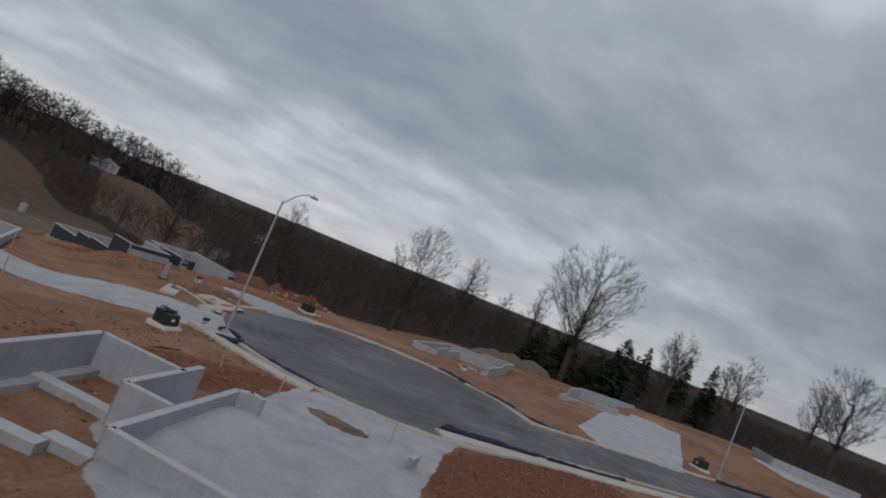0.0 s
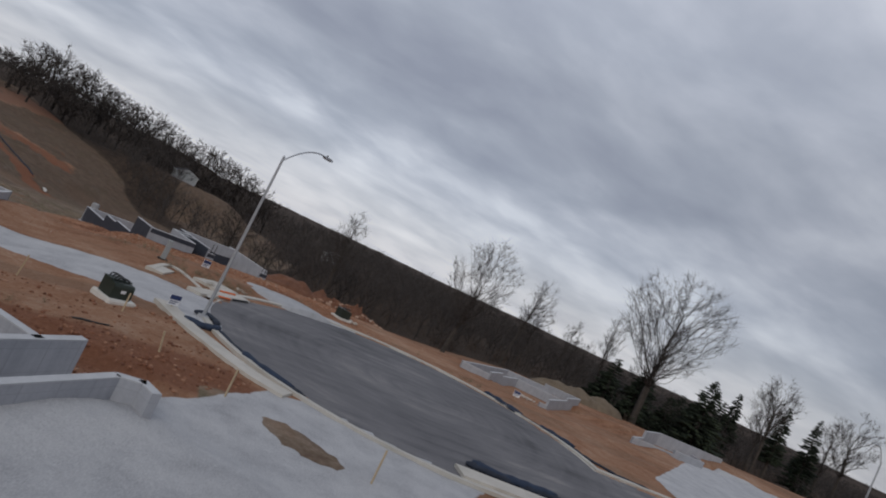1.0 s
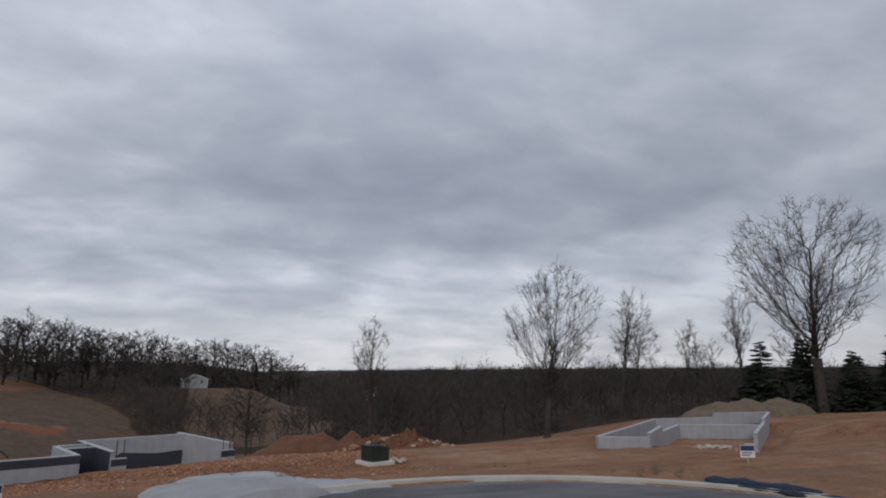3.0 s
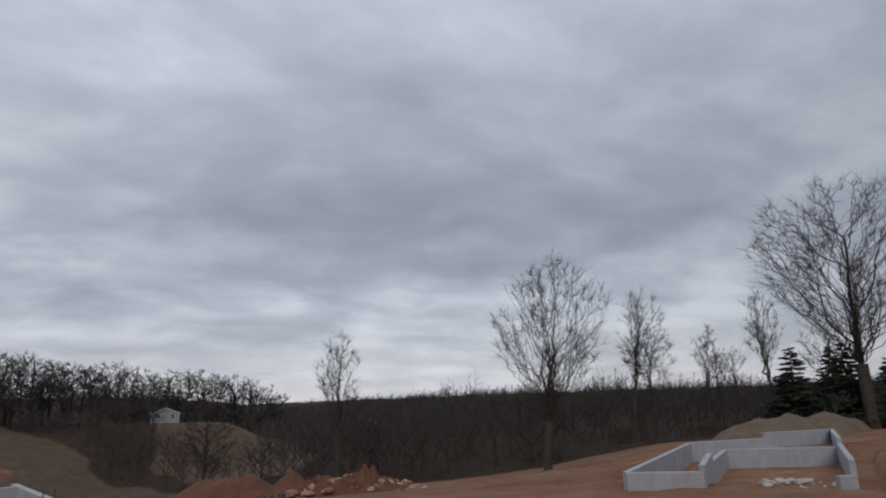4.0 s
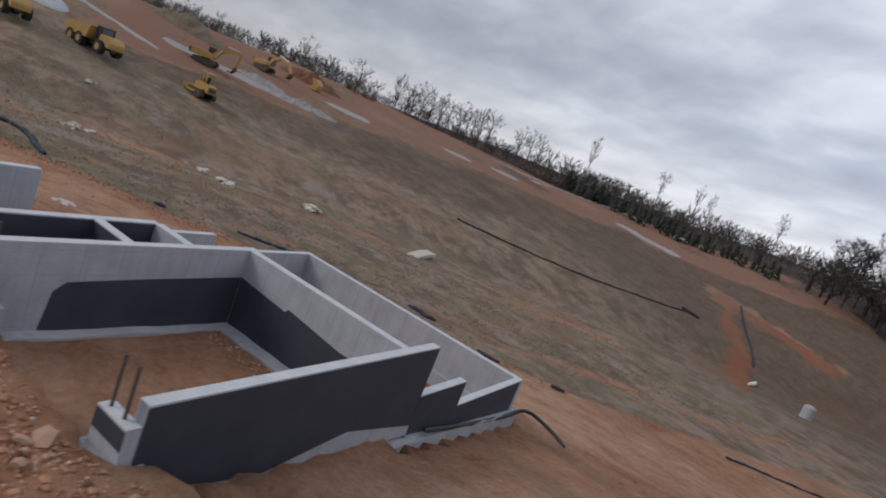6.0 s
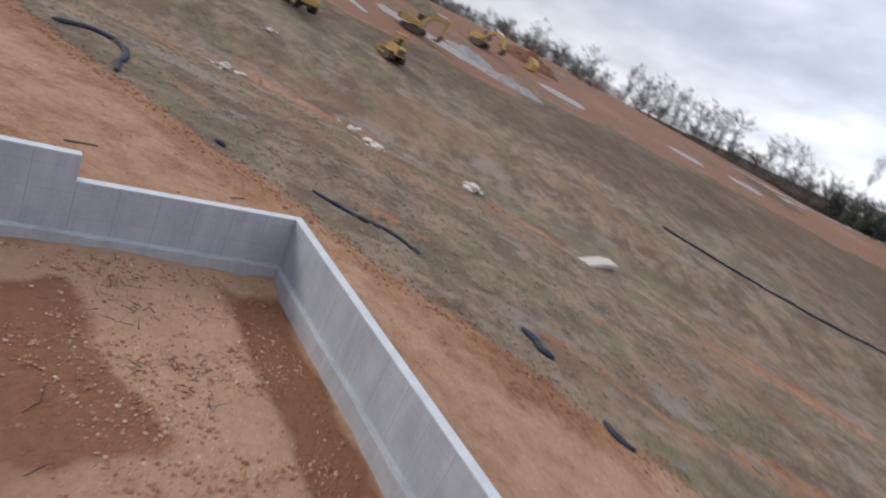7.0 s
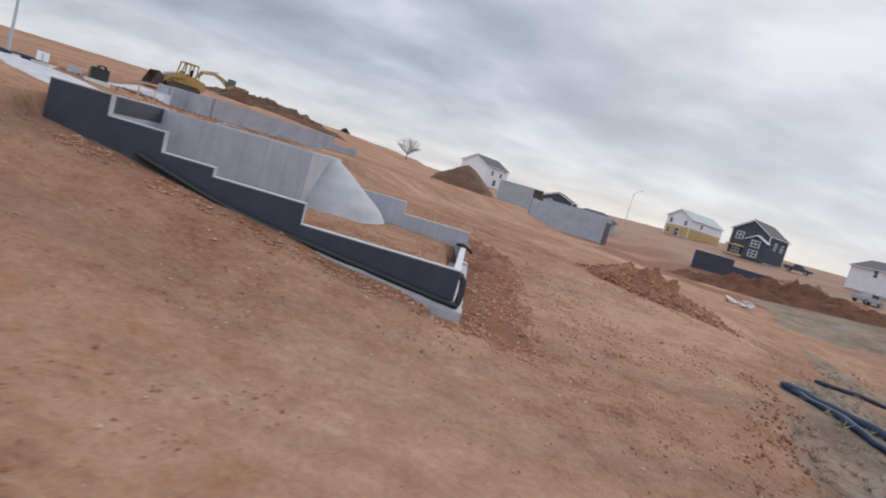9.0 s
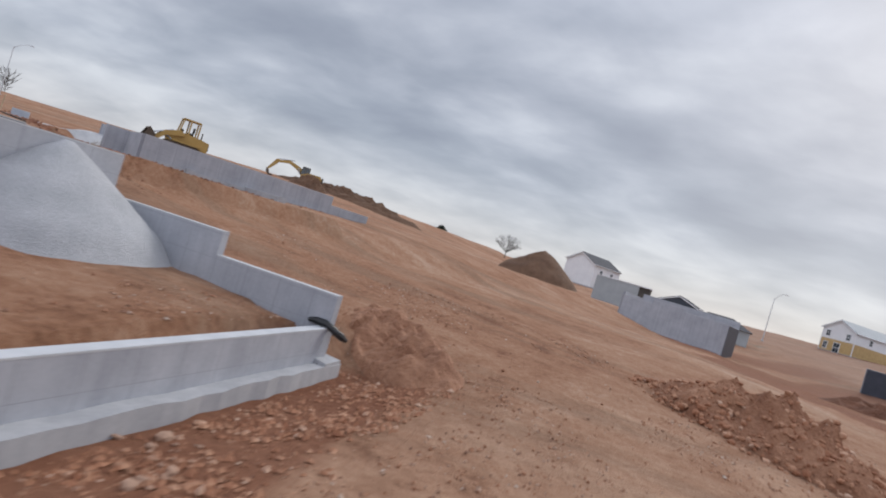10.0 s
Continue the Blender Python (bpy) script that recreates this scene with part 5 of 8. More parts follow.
def inlet():
    """Storm drain with its pale apron at the kerb."""
    t = thing("storm_inlet", pose(-12.3, 44.0, 0.05, 0, 0, 52), "pale concrete storm drain inlet with a dark slot", "storm drain")
    part("apron", boxes((-2.3, -1.9, -0.3, 2.6, -0.9, 0.10), bevel=0.03), "walk", t)
    part("top_slab", boxes((0.4, -0.9, -0.3, 2.6, 1.0, 0.16), bevel=0.03), "walk", t)
    # no opening is cut: a black block gives the slot's inner shade
    part("slot", boxes((0.7, -1.96, 0.0, 2.3, -1.88, 0.085)), "blackplastic", t, "black strip put in for the shade of the inlet slot")
    part("cover", boxes((1.1, -0.4, 0.155, 1.9, 0.4, 0.19), bevel=0.01), "kerb", t, "round-cornered cover plate")
    t2 = thing("marker_tube", pose(-10.7, 44.3, 0.1, 0, 0, 40), "orange plastic marker tube lying at the drain", "marker tube", "marker tubes")
    bm = bmesh.new()
    cyl(bm, (-0.6, 0, 0.08), (0.6, 0, 0.08), 0.07, seg=10)
    part("tube", bm, "orange", t2)
    t2 = thing("marker_tube", pose(-10.9, 42.6, 0.06, 0, 0, 36), "orange plastic marker tube lying on the asphalt", "marker tube", "marker tubes")
    bm = bmesh.new()
    cyl(bm, (-0.45, 0, 0.07), (0.45, 0, 0.07), 0.06, seg=10)
    part("tube", bm, "orange", t2)


inlet()
tagged(strip("pavement", [(-15.1, 43.2), (-14.8, 45.2), (-14.3, 46.7), (-13.6, 46.2), (-13.0, 44.9), (-12.3, 43.2)], 0.3, 0.35, "walk", 0.06), "narrow pale concrete edging round the drain's bare plot", "pavement", kind="structure")
tagged(strip("pavement", [(-14.9, 43.2), (-14.4, 45.2)], 1.0, 0.35, "walk", 0.03), "pale concrete slab beside the drain", "pavement", kind="structure")


# ---- heaps ----
def heap_h(px, py, u, v, h, seed, lumps, peak):
    """Height of a heap's skin over the land at u, v of its unit disc."""
    r = math.hypot(u, v)
    q = noise.fractal(Vector((px * 0.45, py * 0.45, seed)), 1.0, 2.0, 4)
    if lumps > 0.3:
        q += 0.5 * noise.noise(Vector((px * 1.7, py * 1.7, seed))) + 0.3 * noise.noise(Vector((px * 4.1, py * 4.1, seed)))
    z = h * max(0.0, 1 - r) ** peak * (1 + lumps * q)
    return z + lumps * 0.35 * q * h * sm(1.0, 0.6, r)


def heap(name, x, y, rx, ry, h, mat, label, seed, turn=0.0, lumps=0.25, cat="soil heap", sink=0.4, n=54, peak=1.0, group=""):
    vs, fs = [], []
    n = 84 if lumps > 0.5 else n
    c, s = math.cos(radians(turn)), math.sin(radians(turn))
    for j in range(n):
        for i in range(n):
            a, b = 2 * i / (n - 1) - 1, 2 * j / (n - 1) - 1
            # square to disc
            u, v = a * math.sqrt(1 - b * b / 2), b * math.sqrt(1 - a * a / 2)
            px, py = x + (u * rx * c - v * ry * s), y + (u * rx * s + v * ry * c)
            base = ground_z(px, py) - sink * sm(0.75, 1.0, math.hypot(u, v)) - 0.02
            vs.append((px, py, base + heap_h(px, py, u, v, h, seed, lumps, peak)))
    for j in range(n - 1):
        for i in range(n - 1):
            k = j * n + i
            fs.append((k, k + 1, k + n + 1, k + n))
    return tagged(raw(name, vs, fs, mat, smooth=lumps < 0.15), label, cat, group)


heap("spoil_mound", -1.0, 84.8, 6.0, 3.6, 2.1, "spoil", "heap of dark red clay spoil beside broken rock", 3, 15, 0.22, group="spoil heaps")
heap("spoil_mound", 3.2, 84.2, 2.6, 2.2, 1.5, "spoil", "small heap of dark red clay beside a larger one", 6, 15, 0.25, group="spoil heaps")
heap("rubble_mound", 7.0, 83.0, 5.5, 2.6, 1.3, "spoil", "low heap of red clay and broken pale rock", 5, -12, 0.7, group="spoil heaps")
for hx, hy, hr, k in ((41.0, 83.0, 6.2, 7), (48.2, 86.6, 6.0, 8), (54.6, 88.2, 6.4, 9)):
    heap("soil_mound", hx, hy, hr, 3.6, 1.05 - ground_z(hx, hy), "tanspoil", "smooth heap of tan topsoil beyond the cellar walls", k, 20, 0.14, group="spoil heaps", peak=0.62)
heap("soil_mound", -39.3, -18.2, 5.3, 4.6, 3.7, "brownspoil", "steep cone of dark brown topsoil on the bare hill", 12, 0, 0.08, group="spoil heaps", peak=0.95)
heap("gravel_cone", *f2_xy(6.75, 9.7), 3.1, 3.1, 2.25, "grey_stone", "smooth cone of pale grey crushed stone inside the cellar walls", 14, 0, 0.03, "gravel heap", 0.25, 48, 0.95)
heap("clay_mound", -50.6, 33.6, 5.6, 2.6, 1.25, "clayspoil", "rough lumpy heap of red clay clods by the grass", 15, -52, 0.52, group="spoil heaps")
heap("clay_mound", -22.0, 55.6, 4.4, 1.5, 0.42, "clayspoil", "rough low bank of crumbled clay on the graded slope", 31, 119, 0.9, group="spoil heaps")
heap("clay_mound", -22.0, 62.6, 2.0, 0.6, 0.3, "clayspoil", "small clay ridge beside the cellar", 32, 150, 0.9, group="spoil heaps")
heap("clay_mound", -39.6, 37.4, 3.6, 1.6, 0.7, "clayspoil", "low ridge of loose clay beside the cellar footing", 30, 128, 0.9, group="spoil heaps")
heap("clay_mound", -74, 8, 14, 3.6, 2.2, "spoil", "long bank of dark red clay and stones", 17, 145, 0.5, group="spoil heaps")
heap("clay_mound", -90, -14, 10, 3.0, 1.6, "clayspoil", "long bank of dark red clay and stones", 18, 140, 0.5, group="spoil heaps")
heap("soil_mound", 0.0, -50, 20, 5, 1.9, "brownspoil", "long lumpy ridge of tan soil on the hill's crest", 21, 165, 0.4, group="spoil heaps")
heap("soil_mound", 3.5, -41.5, 4.0, 2.5, 2.2, "brownspoil", "lumpy heap of brown soil under an excavator's arm", 22, 0, 0.4, group="spoil heaps")
heap("gravel_ramp", -5.6, 50.7, 4.6, 2.7, 0.5, "grey_stone", "low ramp of pale crushed stone tipped over the kerb", 29, -52, 0.06, "gravel ramp", 0.3, 40, 0.5)
heap("stone_mound", -108.5, 61.5, 4.6, 3.0, 1.8, "grey_stone", "pale grey heap of crushed stone on the far haul road", 23, 20, 0.1, "gravel heap", group="far stone heaps")
heap("stone_mound", -118, 96, 6, 2.2, 1.1, "pale_gravel", "low heap of pale broken rock on the far slope", 24, 70, 0.5, "rock heap", group="far stone heaps")
heap("stone_mound", -112, 103, 8, 2.4, 0.9, "pale_gravel", "low heap of pale broken rock on the far slope", 25, 75, 0.6, "rock heap", group="far stone heaps")
heap("soil_mound", -137, 84, 10, 4, 3.0, "tanspoil", "far mound of tan soil before the treeline", 26, 60, 0.2, group="spoil heaps")
heap("soil_mound", -128, 4, 8, 3.5, 2.2, "tanspoil", "far low mound of tan soil on the bare slope", 28, 40, 0.2, group="spoil heaps")
heap("soil_mound", -140, 112, 9, 4, 2.6, "spoil", "far mound of red soil before the treeline", 27, 60, 0.3, group="spoil heaps")


def gravel_strip(pts, width, seed, label):
    """A strip of spread gravel with ragged sides, lying on the slope."""
    rnd = random.Random(seed)
    line = curve_pts([(x, y, 0.0) for x, y in pts], 0.8)
    vs, fs = [], []
    for i, p in enumerate(line):
        q, o = Vector(line[min(i + 1, len(line) - 1)]), Vector(line[max(i - 1, 0)])
        d = (q - o).normalized()
        n = Vector((-d.y, d.x, 0))
        taper = min(1.0, 0.25 + min(i, len(line) - 1 - i) / 4)
        for k in range(5):
            f = (k - 2) / 2 * width / 2 * taper * (rnd.uniform(0.75, 1.25) if k in (0, 4) else 1.0)
            x, y = p[0] + n.x * f, p[1] + n.y * f
            vs.append((x, y, ground_z(x, y) + (0.16 if k in (1, 2, 3) else -0.05)))
    for i in range(len(line) - 1):
        for k in range(4):
            a = i * 5 + k
            fs.append((a, a + 5, a + 6, a + 1))
    return tagged(raw("haul_road", vs, fs, "pale_gravel"), label, "haul road", kind="structure")


HAUL = "pale gravel haul road on the far bare slope"
gravel_strip([(-120, 44), (-115, 50), (-110, 57)], 2.6, 1, HAUL)
gravel_strip([(-124, 62), (-115, 69), (-107, 77)], 1.6, 2, HAUL)
gravel_strip([(-114, 17), (-106, 26), (-98, 37)], 2.8, 3, HAUL)


# ---- loose rocks ----
ICO = bmesh.new()
bmesh.ops.create_icosphere(ICO, subdivisions=1, radius=1.0)
ICO_V = [v.co.copy() for v in ICO.verts]
ICO_F = [tuple(v.index for v in f.verts) for f in ICO.faces]
ICO.free()


# a coarser, eight-sided lump for crumbs
OCT_V = [Vector(c) for c in ((1, 0, 0), (0, 1, 0), (-1, 0, 0), (0, -1, 0), (0, 0, 1), (0, 0, -1))]
OCT_F = [(0, 1, 4), (1, 2, 4), (2, 3, 4), (3, 0, 4), (1, 0, 5), (2, 1, 5), (3, 2, 5), (0, 3, 5)]


def rocks(name, spots, mat, label, cat, seed, size=(0.04, 0.16), kind="stuff", flat=0.65, crumbs=False):
    lump_v, lump_f = (OCT_V, OCT_F) if crumbs else (ICO_V, ICO_F)
    rnd = random.Random(seed)
    vs, fs = [], []
    for x, y in spots:
        s = size[0] + (size[1] - size[0]) * rnd.random() ** 3
        sx, sy, sz = s * rnd.uniform(0.7, 1.3), s * rnd.uniform(0.7, 1.3), s * rnd.uniform(0.5, 0.9) * flat / 0.65
        a = rnd.uniform(0, 6.28)
        ca, sa = math.cos(a), math.sin(a)
        z = top_z(x, y)
        o = len(vs)
        for v in lump_v:
            k = rnd.uniform(0.6, 1.3) if crumbs else rnd.uniform(0.72, 1.22)
            px, py = v.x * sx * k, v.y * sy * k
            vs.append((x + px * ca - py * sa, y + px * sa + py * ca, z + v.z * sz * k + sz * 0.25))
        fs += [(a_ + o, b_ + o, c_ + o) for a_, b_, c_ in lump_f]
    return tagged(raw(name, vs, fs, mat), label, cat, kind=kind)


def scatter(n, seed, area, keep):
    rnd = random.Random(seed)
    out = []
    tries = 0
    while len(out) < n and tries < n * 40:
        tries += 1
        x, y = rnd.uniform(area[0], area[2]), rnd.uniform(area[1], area[3])
        if rnd.random() < keep(x, y):
            out.append((x, y))
    return out


def clear(x, y, pad=0.3):
    """1 on open clay, 0 on walls, street and stone."""
    if road_in(x, y) > -1.4 or stone_mask(x, y) > 0.4:
        return 0
    u, v = f1_uv(x, y)
    e, s = f2_es(x, y)
    for d in (min(u + 12.1, -u, v, 16.1 - v), min(e, 13.5 - e, s, 11.75 - s)):
        if abs(d) < 0.45 + pad:
            return 0
    return 1


front_bank = scatter(9000, 1, (-24, 57, 4, 70), lambda x, y: clear(x, y) * (0.15 + 0.85 * sm(-9, -2, f1_uv(x, y)[1])) * (f1_uv(x, y)[1] < -0.3))
rocks("clay_clods", front_bank[::3], "rock", "broken clay clods and pale stones on the bank", "rubble", 2, (0.015, 0.065))
rocks("clay_clods", front_bank[1::3], "crumb", "tan clay clods covering the bank", "rubble", 22, (0.02, 0.10))
rocks("clay_clods", front_bank[2::6], "clod", "dark red clay clods covering the bank", "rubble", 23, (0.018, 0.08))
bank_crumbs = scatter(19000, 31, (-20, 58.5, 3, 70), lambda x, y: clear(x, y, 0.0) * (0.25 + 0.75 * sm(-8, -2, f1_uv(x, y)[1])) * (f1_uv(x, y)[1] < -0.2) * (0.35 + 0.65 * (noise.noise((x * 0.5, y * 0.5, 3.0)) > -0.15)))
rocks("clay_crumbs", bank_crumbs, "crumb", "fine crumbled tan and orange clay on the bank", "rubble", 24, (0.014, 0.055), crumbs=True)
west_slope = scatter(10000, 3, (-48, 46, -19, 84), lambda x, y: clear(x, y) * (0.12 + 0.6 * red_mask(x, y) + 0.5 * (noise.noise((x * 0.25, y * 0.25, 2.0)) > 0.12)) * (grass_mask(x, y) < 0.5))
rocks("clay_crumbs", west_slope[::2], "crumb", "clay crumbs on graded earth", "rubble", 4, (0.012, 0.055), crumbs=True)
rocks("pale_stones", west_slope[1::2], "rock", "small pale stones on graded earth", "rubble", 40, (0.010, 0.055), crumbs=True)
cellar_floor = scatter(6400, 5, (-26, 62, -5, 84), lambda x, y: (min(f1_uv(x, y)[0] + 11.3, -0.9 - f1_uv(x, y)[0], f1_uv(x, y)[1] - 5.5, 15.2 - f1_uv(x, y)[1]) > 0) * (0.15 + 0.85 * (noise.noise((x * 0.3, y * 0.3, 9.0)) > 0.0)))
rocks("clay_clods", cellar_floor[::4], "rock", "stones and clay crumbs on the cellar floor", "rubble", 6, (0.012, 0.05))
rocks("clay_crumbs", cellar_floor[1::4] + cellar_floor[2::4], "crumb", "fine clay crumbs on the cellar floor", "rubble", 36, (0.015, 0.07), crumbs=True)
rocks("pale_stones", cellar_floor[3::4], "rock", "small pale stones on the cellar floor", "rubble", 37, (0.015, 0.06), crumbs=True)
plot0 = scatter(5200, 7, (-26, 13, 12, 34), lambda x, y: clear(x, y) * (0.2 + 0.8 * red_mask(x, y)) * (in_rect(x, y, -9.6, 21.6, 6.4, 4.2, 52) < -0.2))
rocks("clay_clods", plot0, "clod", "broken red clay clods on the plot by the street", "rubble", 8, (0.025, 0.10))
late = scatter(15000, 9, (-56, 26, -30, 58), lambda x, y: clear(x, y) * (0.1 + 0.9 * (noise.noise((x * 0.22, y * 0.22, 4.0)) > 0.1)) * (grass_mask(x, y) < 0.55))
rocks("clay_crumbs", late[::2], "crumb", "scattered clay crumbs on the graded slope", "rubble", 10, (0.012, 0.055), crumbs=True)
rocks("pale_stones", late[1::2], "rock", "scattered pale stones on the graded slope", "rubble", 39, (0.010, 0.05), crumbs=True)
berm = scatter(5200, 33, (-48, 38, -20, 62), lambda x, y: clear(x, y, 0.05) * ((-1.7 < f2_es(x, y)[1] < 0 and -1.5 < f2_es(x, y)[0] < 12) or (-3.0 < f2_es(x, y)[0] < 0 and -1.5 < f2_es(x, y)[1] < 12.5)) * (0.2 + 0.8 * (noise.noise((x * 0.6, y * 0.6, 8.0)) > -0.1)))
rocks("clay_crumbs", berm, "crumb", "crumbled clay pushed up beside the cellar footing", "rubble", 34, (0.02, 0.09), crumbs=True)
edge_clods = scatter(4200, 11, (-50, 42, -22, 96), lambda x, y: 1.0 if -1.2 < x - grass_edge(y) + 0.5 * noise.noise((x * 0.4, y * 0.4, 1.0)) < 1.3 else 0.0)
rocks("clay_clods", edge_clods, "clod", "row of clay clods pushed to the grass edge", "rubble", 12, (0.018, 0.085), crumbs=True)
dark_bank = scatter(600, 25, (-27, 57, -18, 65), lambda x, y: red_mask(x, y))
rocks("clay_clods", dark_bank, "clod", "dark red clay clods on the rough bank", "rubble", 26, (0.02, 0.11))
def mound_uv(x, y):
    c, d = math.cos(radians(-52)), math.sin(radians(-52))
    return ((x + 50.6) * c + (y - 33.6) * d) / 5.6, (-(x + 50.6) * d + (y - 33.6) * c) / 2.6


trench = scatter(5200, 19, (-30, 60, -8, 92), lambda x, y: 1.0 if -14.6 < f1_uv(x, y)[0] < -12.5 and -1 < f1_uv(x, y)[1] < 17 else 0.0)
rocks("clay_clods", trench[::3], "crumb", "crumbled clay heaped along the cellar wall", "rubble", 21, (0.02, 0.08), crumbs=True)
rocks("clay_clods", trench[1::3], "clod", "dark clay clods heaped along the cellar wall", "rubble", 20, (0.02, 0.10), crumbs=True)
rocks("broken_rock", trench[2::6], "rock", "broken concrete and pale stones along the cellar wall", "rubble", 38, (0.012, 0.075))
mounds = scatter(1700, 13, (-57, 27, -42, 41), lambda x, y: 1.0 if math.hypot(*mound_uv(x, y)) < 1.05 else 0.0)
rub = scatter(260, 15, (1.5, 79.5, 12.5, 86.5), lambda x, y: in_rect(x, y, 7, 83, 5.2, 2.2, -12) > 0)


def on_heap_rocks(name, spots, h_fn, mat, label, seed, size):
    rnd = random.Random(seed)
    vs, fs = [], []
    for x, y in spots:
        s = size[0] + (size[1] - size[0]) * rnd.random() ** 2.2
        o = len(vs)
        z = h_fn(x, y)
        a = rnd.uniform(0, 6.28)
        k3 = [rnd.uniform(0.6, 1.4) for _ in range(3)]
        for v in ICO_V:
            k = s * rnd.uniform(0.75, 1.2)
            px, py = v.x * k * k3[0], v.y * k * k3[1]
            vs.append((x + px * math.cos(a) - py * math.sin(a), y + px * math.sin(a) + py * math.cos(a), z + v.z * k * k3[2] * 0.7))
        fs += [(a_ + o, b_ + o, c_ + o) for a_, b_, c_ in ICO_F]
    return tagged(raw(name, vs, fs, mat), label, "rubble", kind="stuff")


on_heap_rocks("clay_clods", mounds[::2], lambda x, y: ground_z(x, y) + heap_h(x, y, *mound_uv(x, y), 1.25, 15, 0.52, 1.0), "crumb", "crumbled clay and stones on a heap", 4, (0.025, 0.11))
on_heap_rocks("clay_clods", mounds[1::2], lambda x, y: ground_z(x, y) + heap_h(x, y, *mound_uv(x, y), 1.25, 15, 0.52, 1.0), "crumb", "clods of red clay tumbled off a heap", 3, (0.03, 0.14))
on_heap_rocks("broken_rock", rub, lambda x, y: ground_z(x, y) + 1.15 * max(0.0, 1 - math.hypot((x - 7) / 5.6, (y - 83) / 2.8)), "rock", "broken pale rock slabs on red clay", 5, (0.1, 0.38))


def rock_pile(x, y, r, n, seed, label, size=(0.12, 0.5), mat="paleroc"):
    rnd = random.Random(seed * 97)
    t = thing("rock_pile", pose(x, y, ground_z(x, y)), label, "rock pile", "rock piles")
    for k in range(n):
        s = size[0] + (size[1] - size[0]) * rnd.random() ** 2
        px, py = rnd.gauss(0, r * 0.42), rnd.gauss(0, r * 0.42)
        k3 = (s * rnd.uniform(0.8, 1.4), s * rnd.uniform(0.6, 1.1), s * rnd.uniform(0.3, 0.7))
        z = top_z(x + px, y + py) - ground_z(x, y) + k3[2] * 0.4 + 0.3 * s * max(0.0, 1 - math.hypot(px, py) / r)
        m = pose(px, py, z, rnd.uniform(-25, 25), rnd.uniform(-25, 25), rnd.uniform(0, 360))
        vs = [m @ Vector((v.x * k3[0] * rnd.uniform(0.75, 1.2), v.y * k3[1] * rnd.uniform(0.75, 1.2), max(-0.7, min(0.7, v.z)) * k3[2])) for v in ICO_V]
        raw("rock", vs, ICO_F, mat, t)
    return t


PALE = "small pile of pale limestone rocks on the grass"
rock_pile(-62.5, 91.5, 1.4, 26, 1, PALE, (0.22, 0.8))
rock_pile(-60.5, 80.9, 1.8, 20, 2, PALE, (0.16, 0.62))
rock_pile(-63.2, 79.0, 1.2, 10, 3, PALE)
rock_pile(-61.4, 67.2, 1.6, 24, 4, PALE)
rock_pile(-63.0, 50.1, 1.7, 26, 5, PALE)
rock_pile(-61.8, 54.0, 1.3, 12, 6, PALE)
rock_pile(-27.3, 66.9, 0.45, 44, 7, "small pile of pale broken rock on the clay", (0.06, 0.2))
rock_pile(-62.4, 21.0, 1.0, 10, 8, "white boulders on the thin grass", (0.2, 0.6))
rock_pile(-77.0, 68.2, 1.2, 10, 9, PALE)
rock_pile(-4.9, 66.0, 0.6, 5, 10, "broken rock slabs at the garage mouth", (0.06, 0.2), "rock")
rock_pile(-6.3, 65.9, 0.9, 9, 11, "broken rock slabs at the garage mouth", (0.06, 0.2), "rock")
rock_pile(-39.3, 46.6, 1.1, 14, 15, "broken stones lying beside the cellar footing", (0.04, 0.11), "rock")
rock_pile(-9.6, 47.9, 0.5, 5, 12, "white stones beside the kerb", (0.12, 0.3))
rock_pile(2.6, 62.8, 0.8, 9, 13, "pale rocks beside a utility cabinet", (0.12, 0.35))
rock_pile(25.4, 64.8, 1.6, 34, 14, "pale broken concrete and rock inside the cellar walls", (0.08, 0.3))


def plank_slab():
    """Long flat broken slab of pale rock."""
    bm = bmesh.new()
    prism(bm, [(-2.6, 0.0), (-1.0, 0.0), (2.4, 0.0), (2.5, 0.3), (0.2, 0.5), (-2.7, 0.28)], -0.75, 0.7, 0.06)
    ob = part("rock_slab", bm, "paleroc")
    ob.matrix_world = pose(-57.6, 104.6, top_z(-57.6, 104.6) + 0.05, 3, -4, 122)
    tagged(ob, "long flat slab of pale yellow rock on the grass", "rock")


plank_slab()


# ---- trees ----
def fast_mesh(name, verts, quads, tris, mat, parent=None, label="", smooth=False):
    """One mesh from numpy arrays of corners, four- and three-sided faces."""
    me = bpy.data.meshes.new(name)
    nq, ntr = len(quads), len(tris)
    me.vertices.add(len(verts))
    me.vertices.foreach_set("co", np.asarray(verts, dtype=np.float32).ravel())
    loops = np.concatenate([np.asarray(quads, dtype=np.int32).ravel(), np.asarray(tris, dtype=np.int32).ravel()])
    me.loops.add(len(loops))
    me.loops.foreach_set("vertex_index", loops)
    me.polygons.add(nq + ntr)
    starts = np.concatenate([np.arange(nq) * 4, nq * 4 + np.arange(ntr) * 3]).astype(np.int32)
    me.polygons.foreach_set("loop_start", starts)
    me.update(calc_edges=True)
    me.validate()
    me.materials.append(M[mat])
    if smooth:
        me.polygons.foreach_set("use_smooth", [True] * len(me.polygons))
    ob = new(name, me)
    ob.parent = parent
    if label:
        ob["label"] = label
    return ob


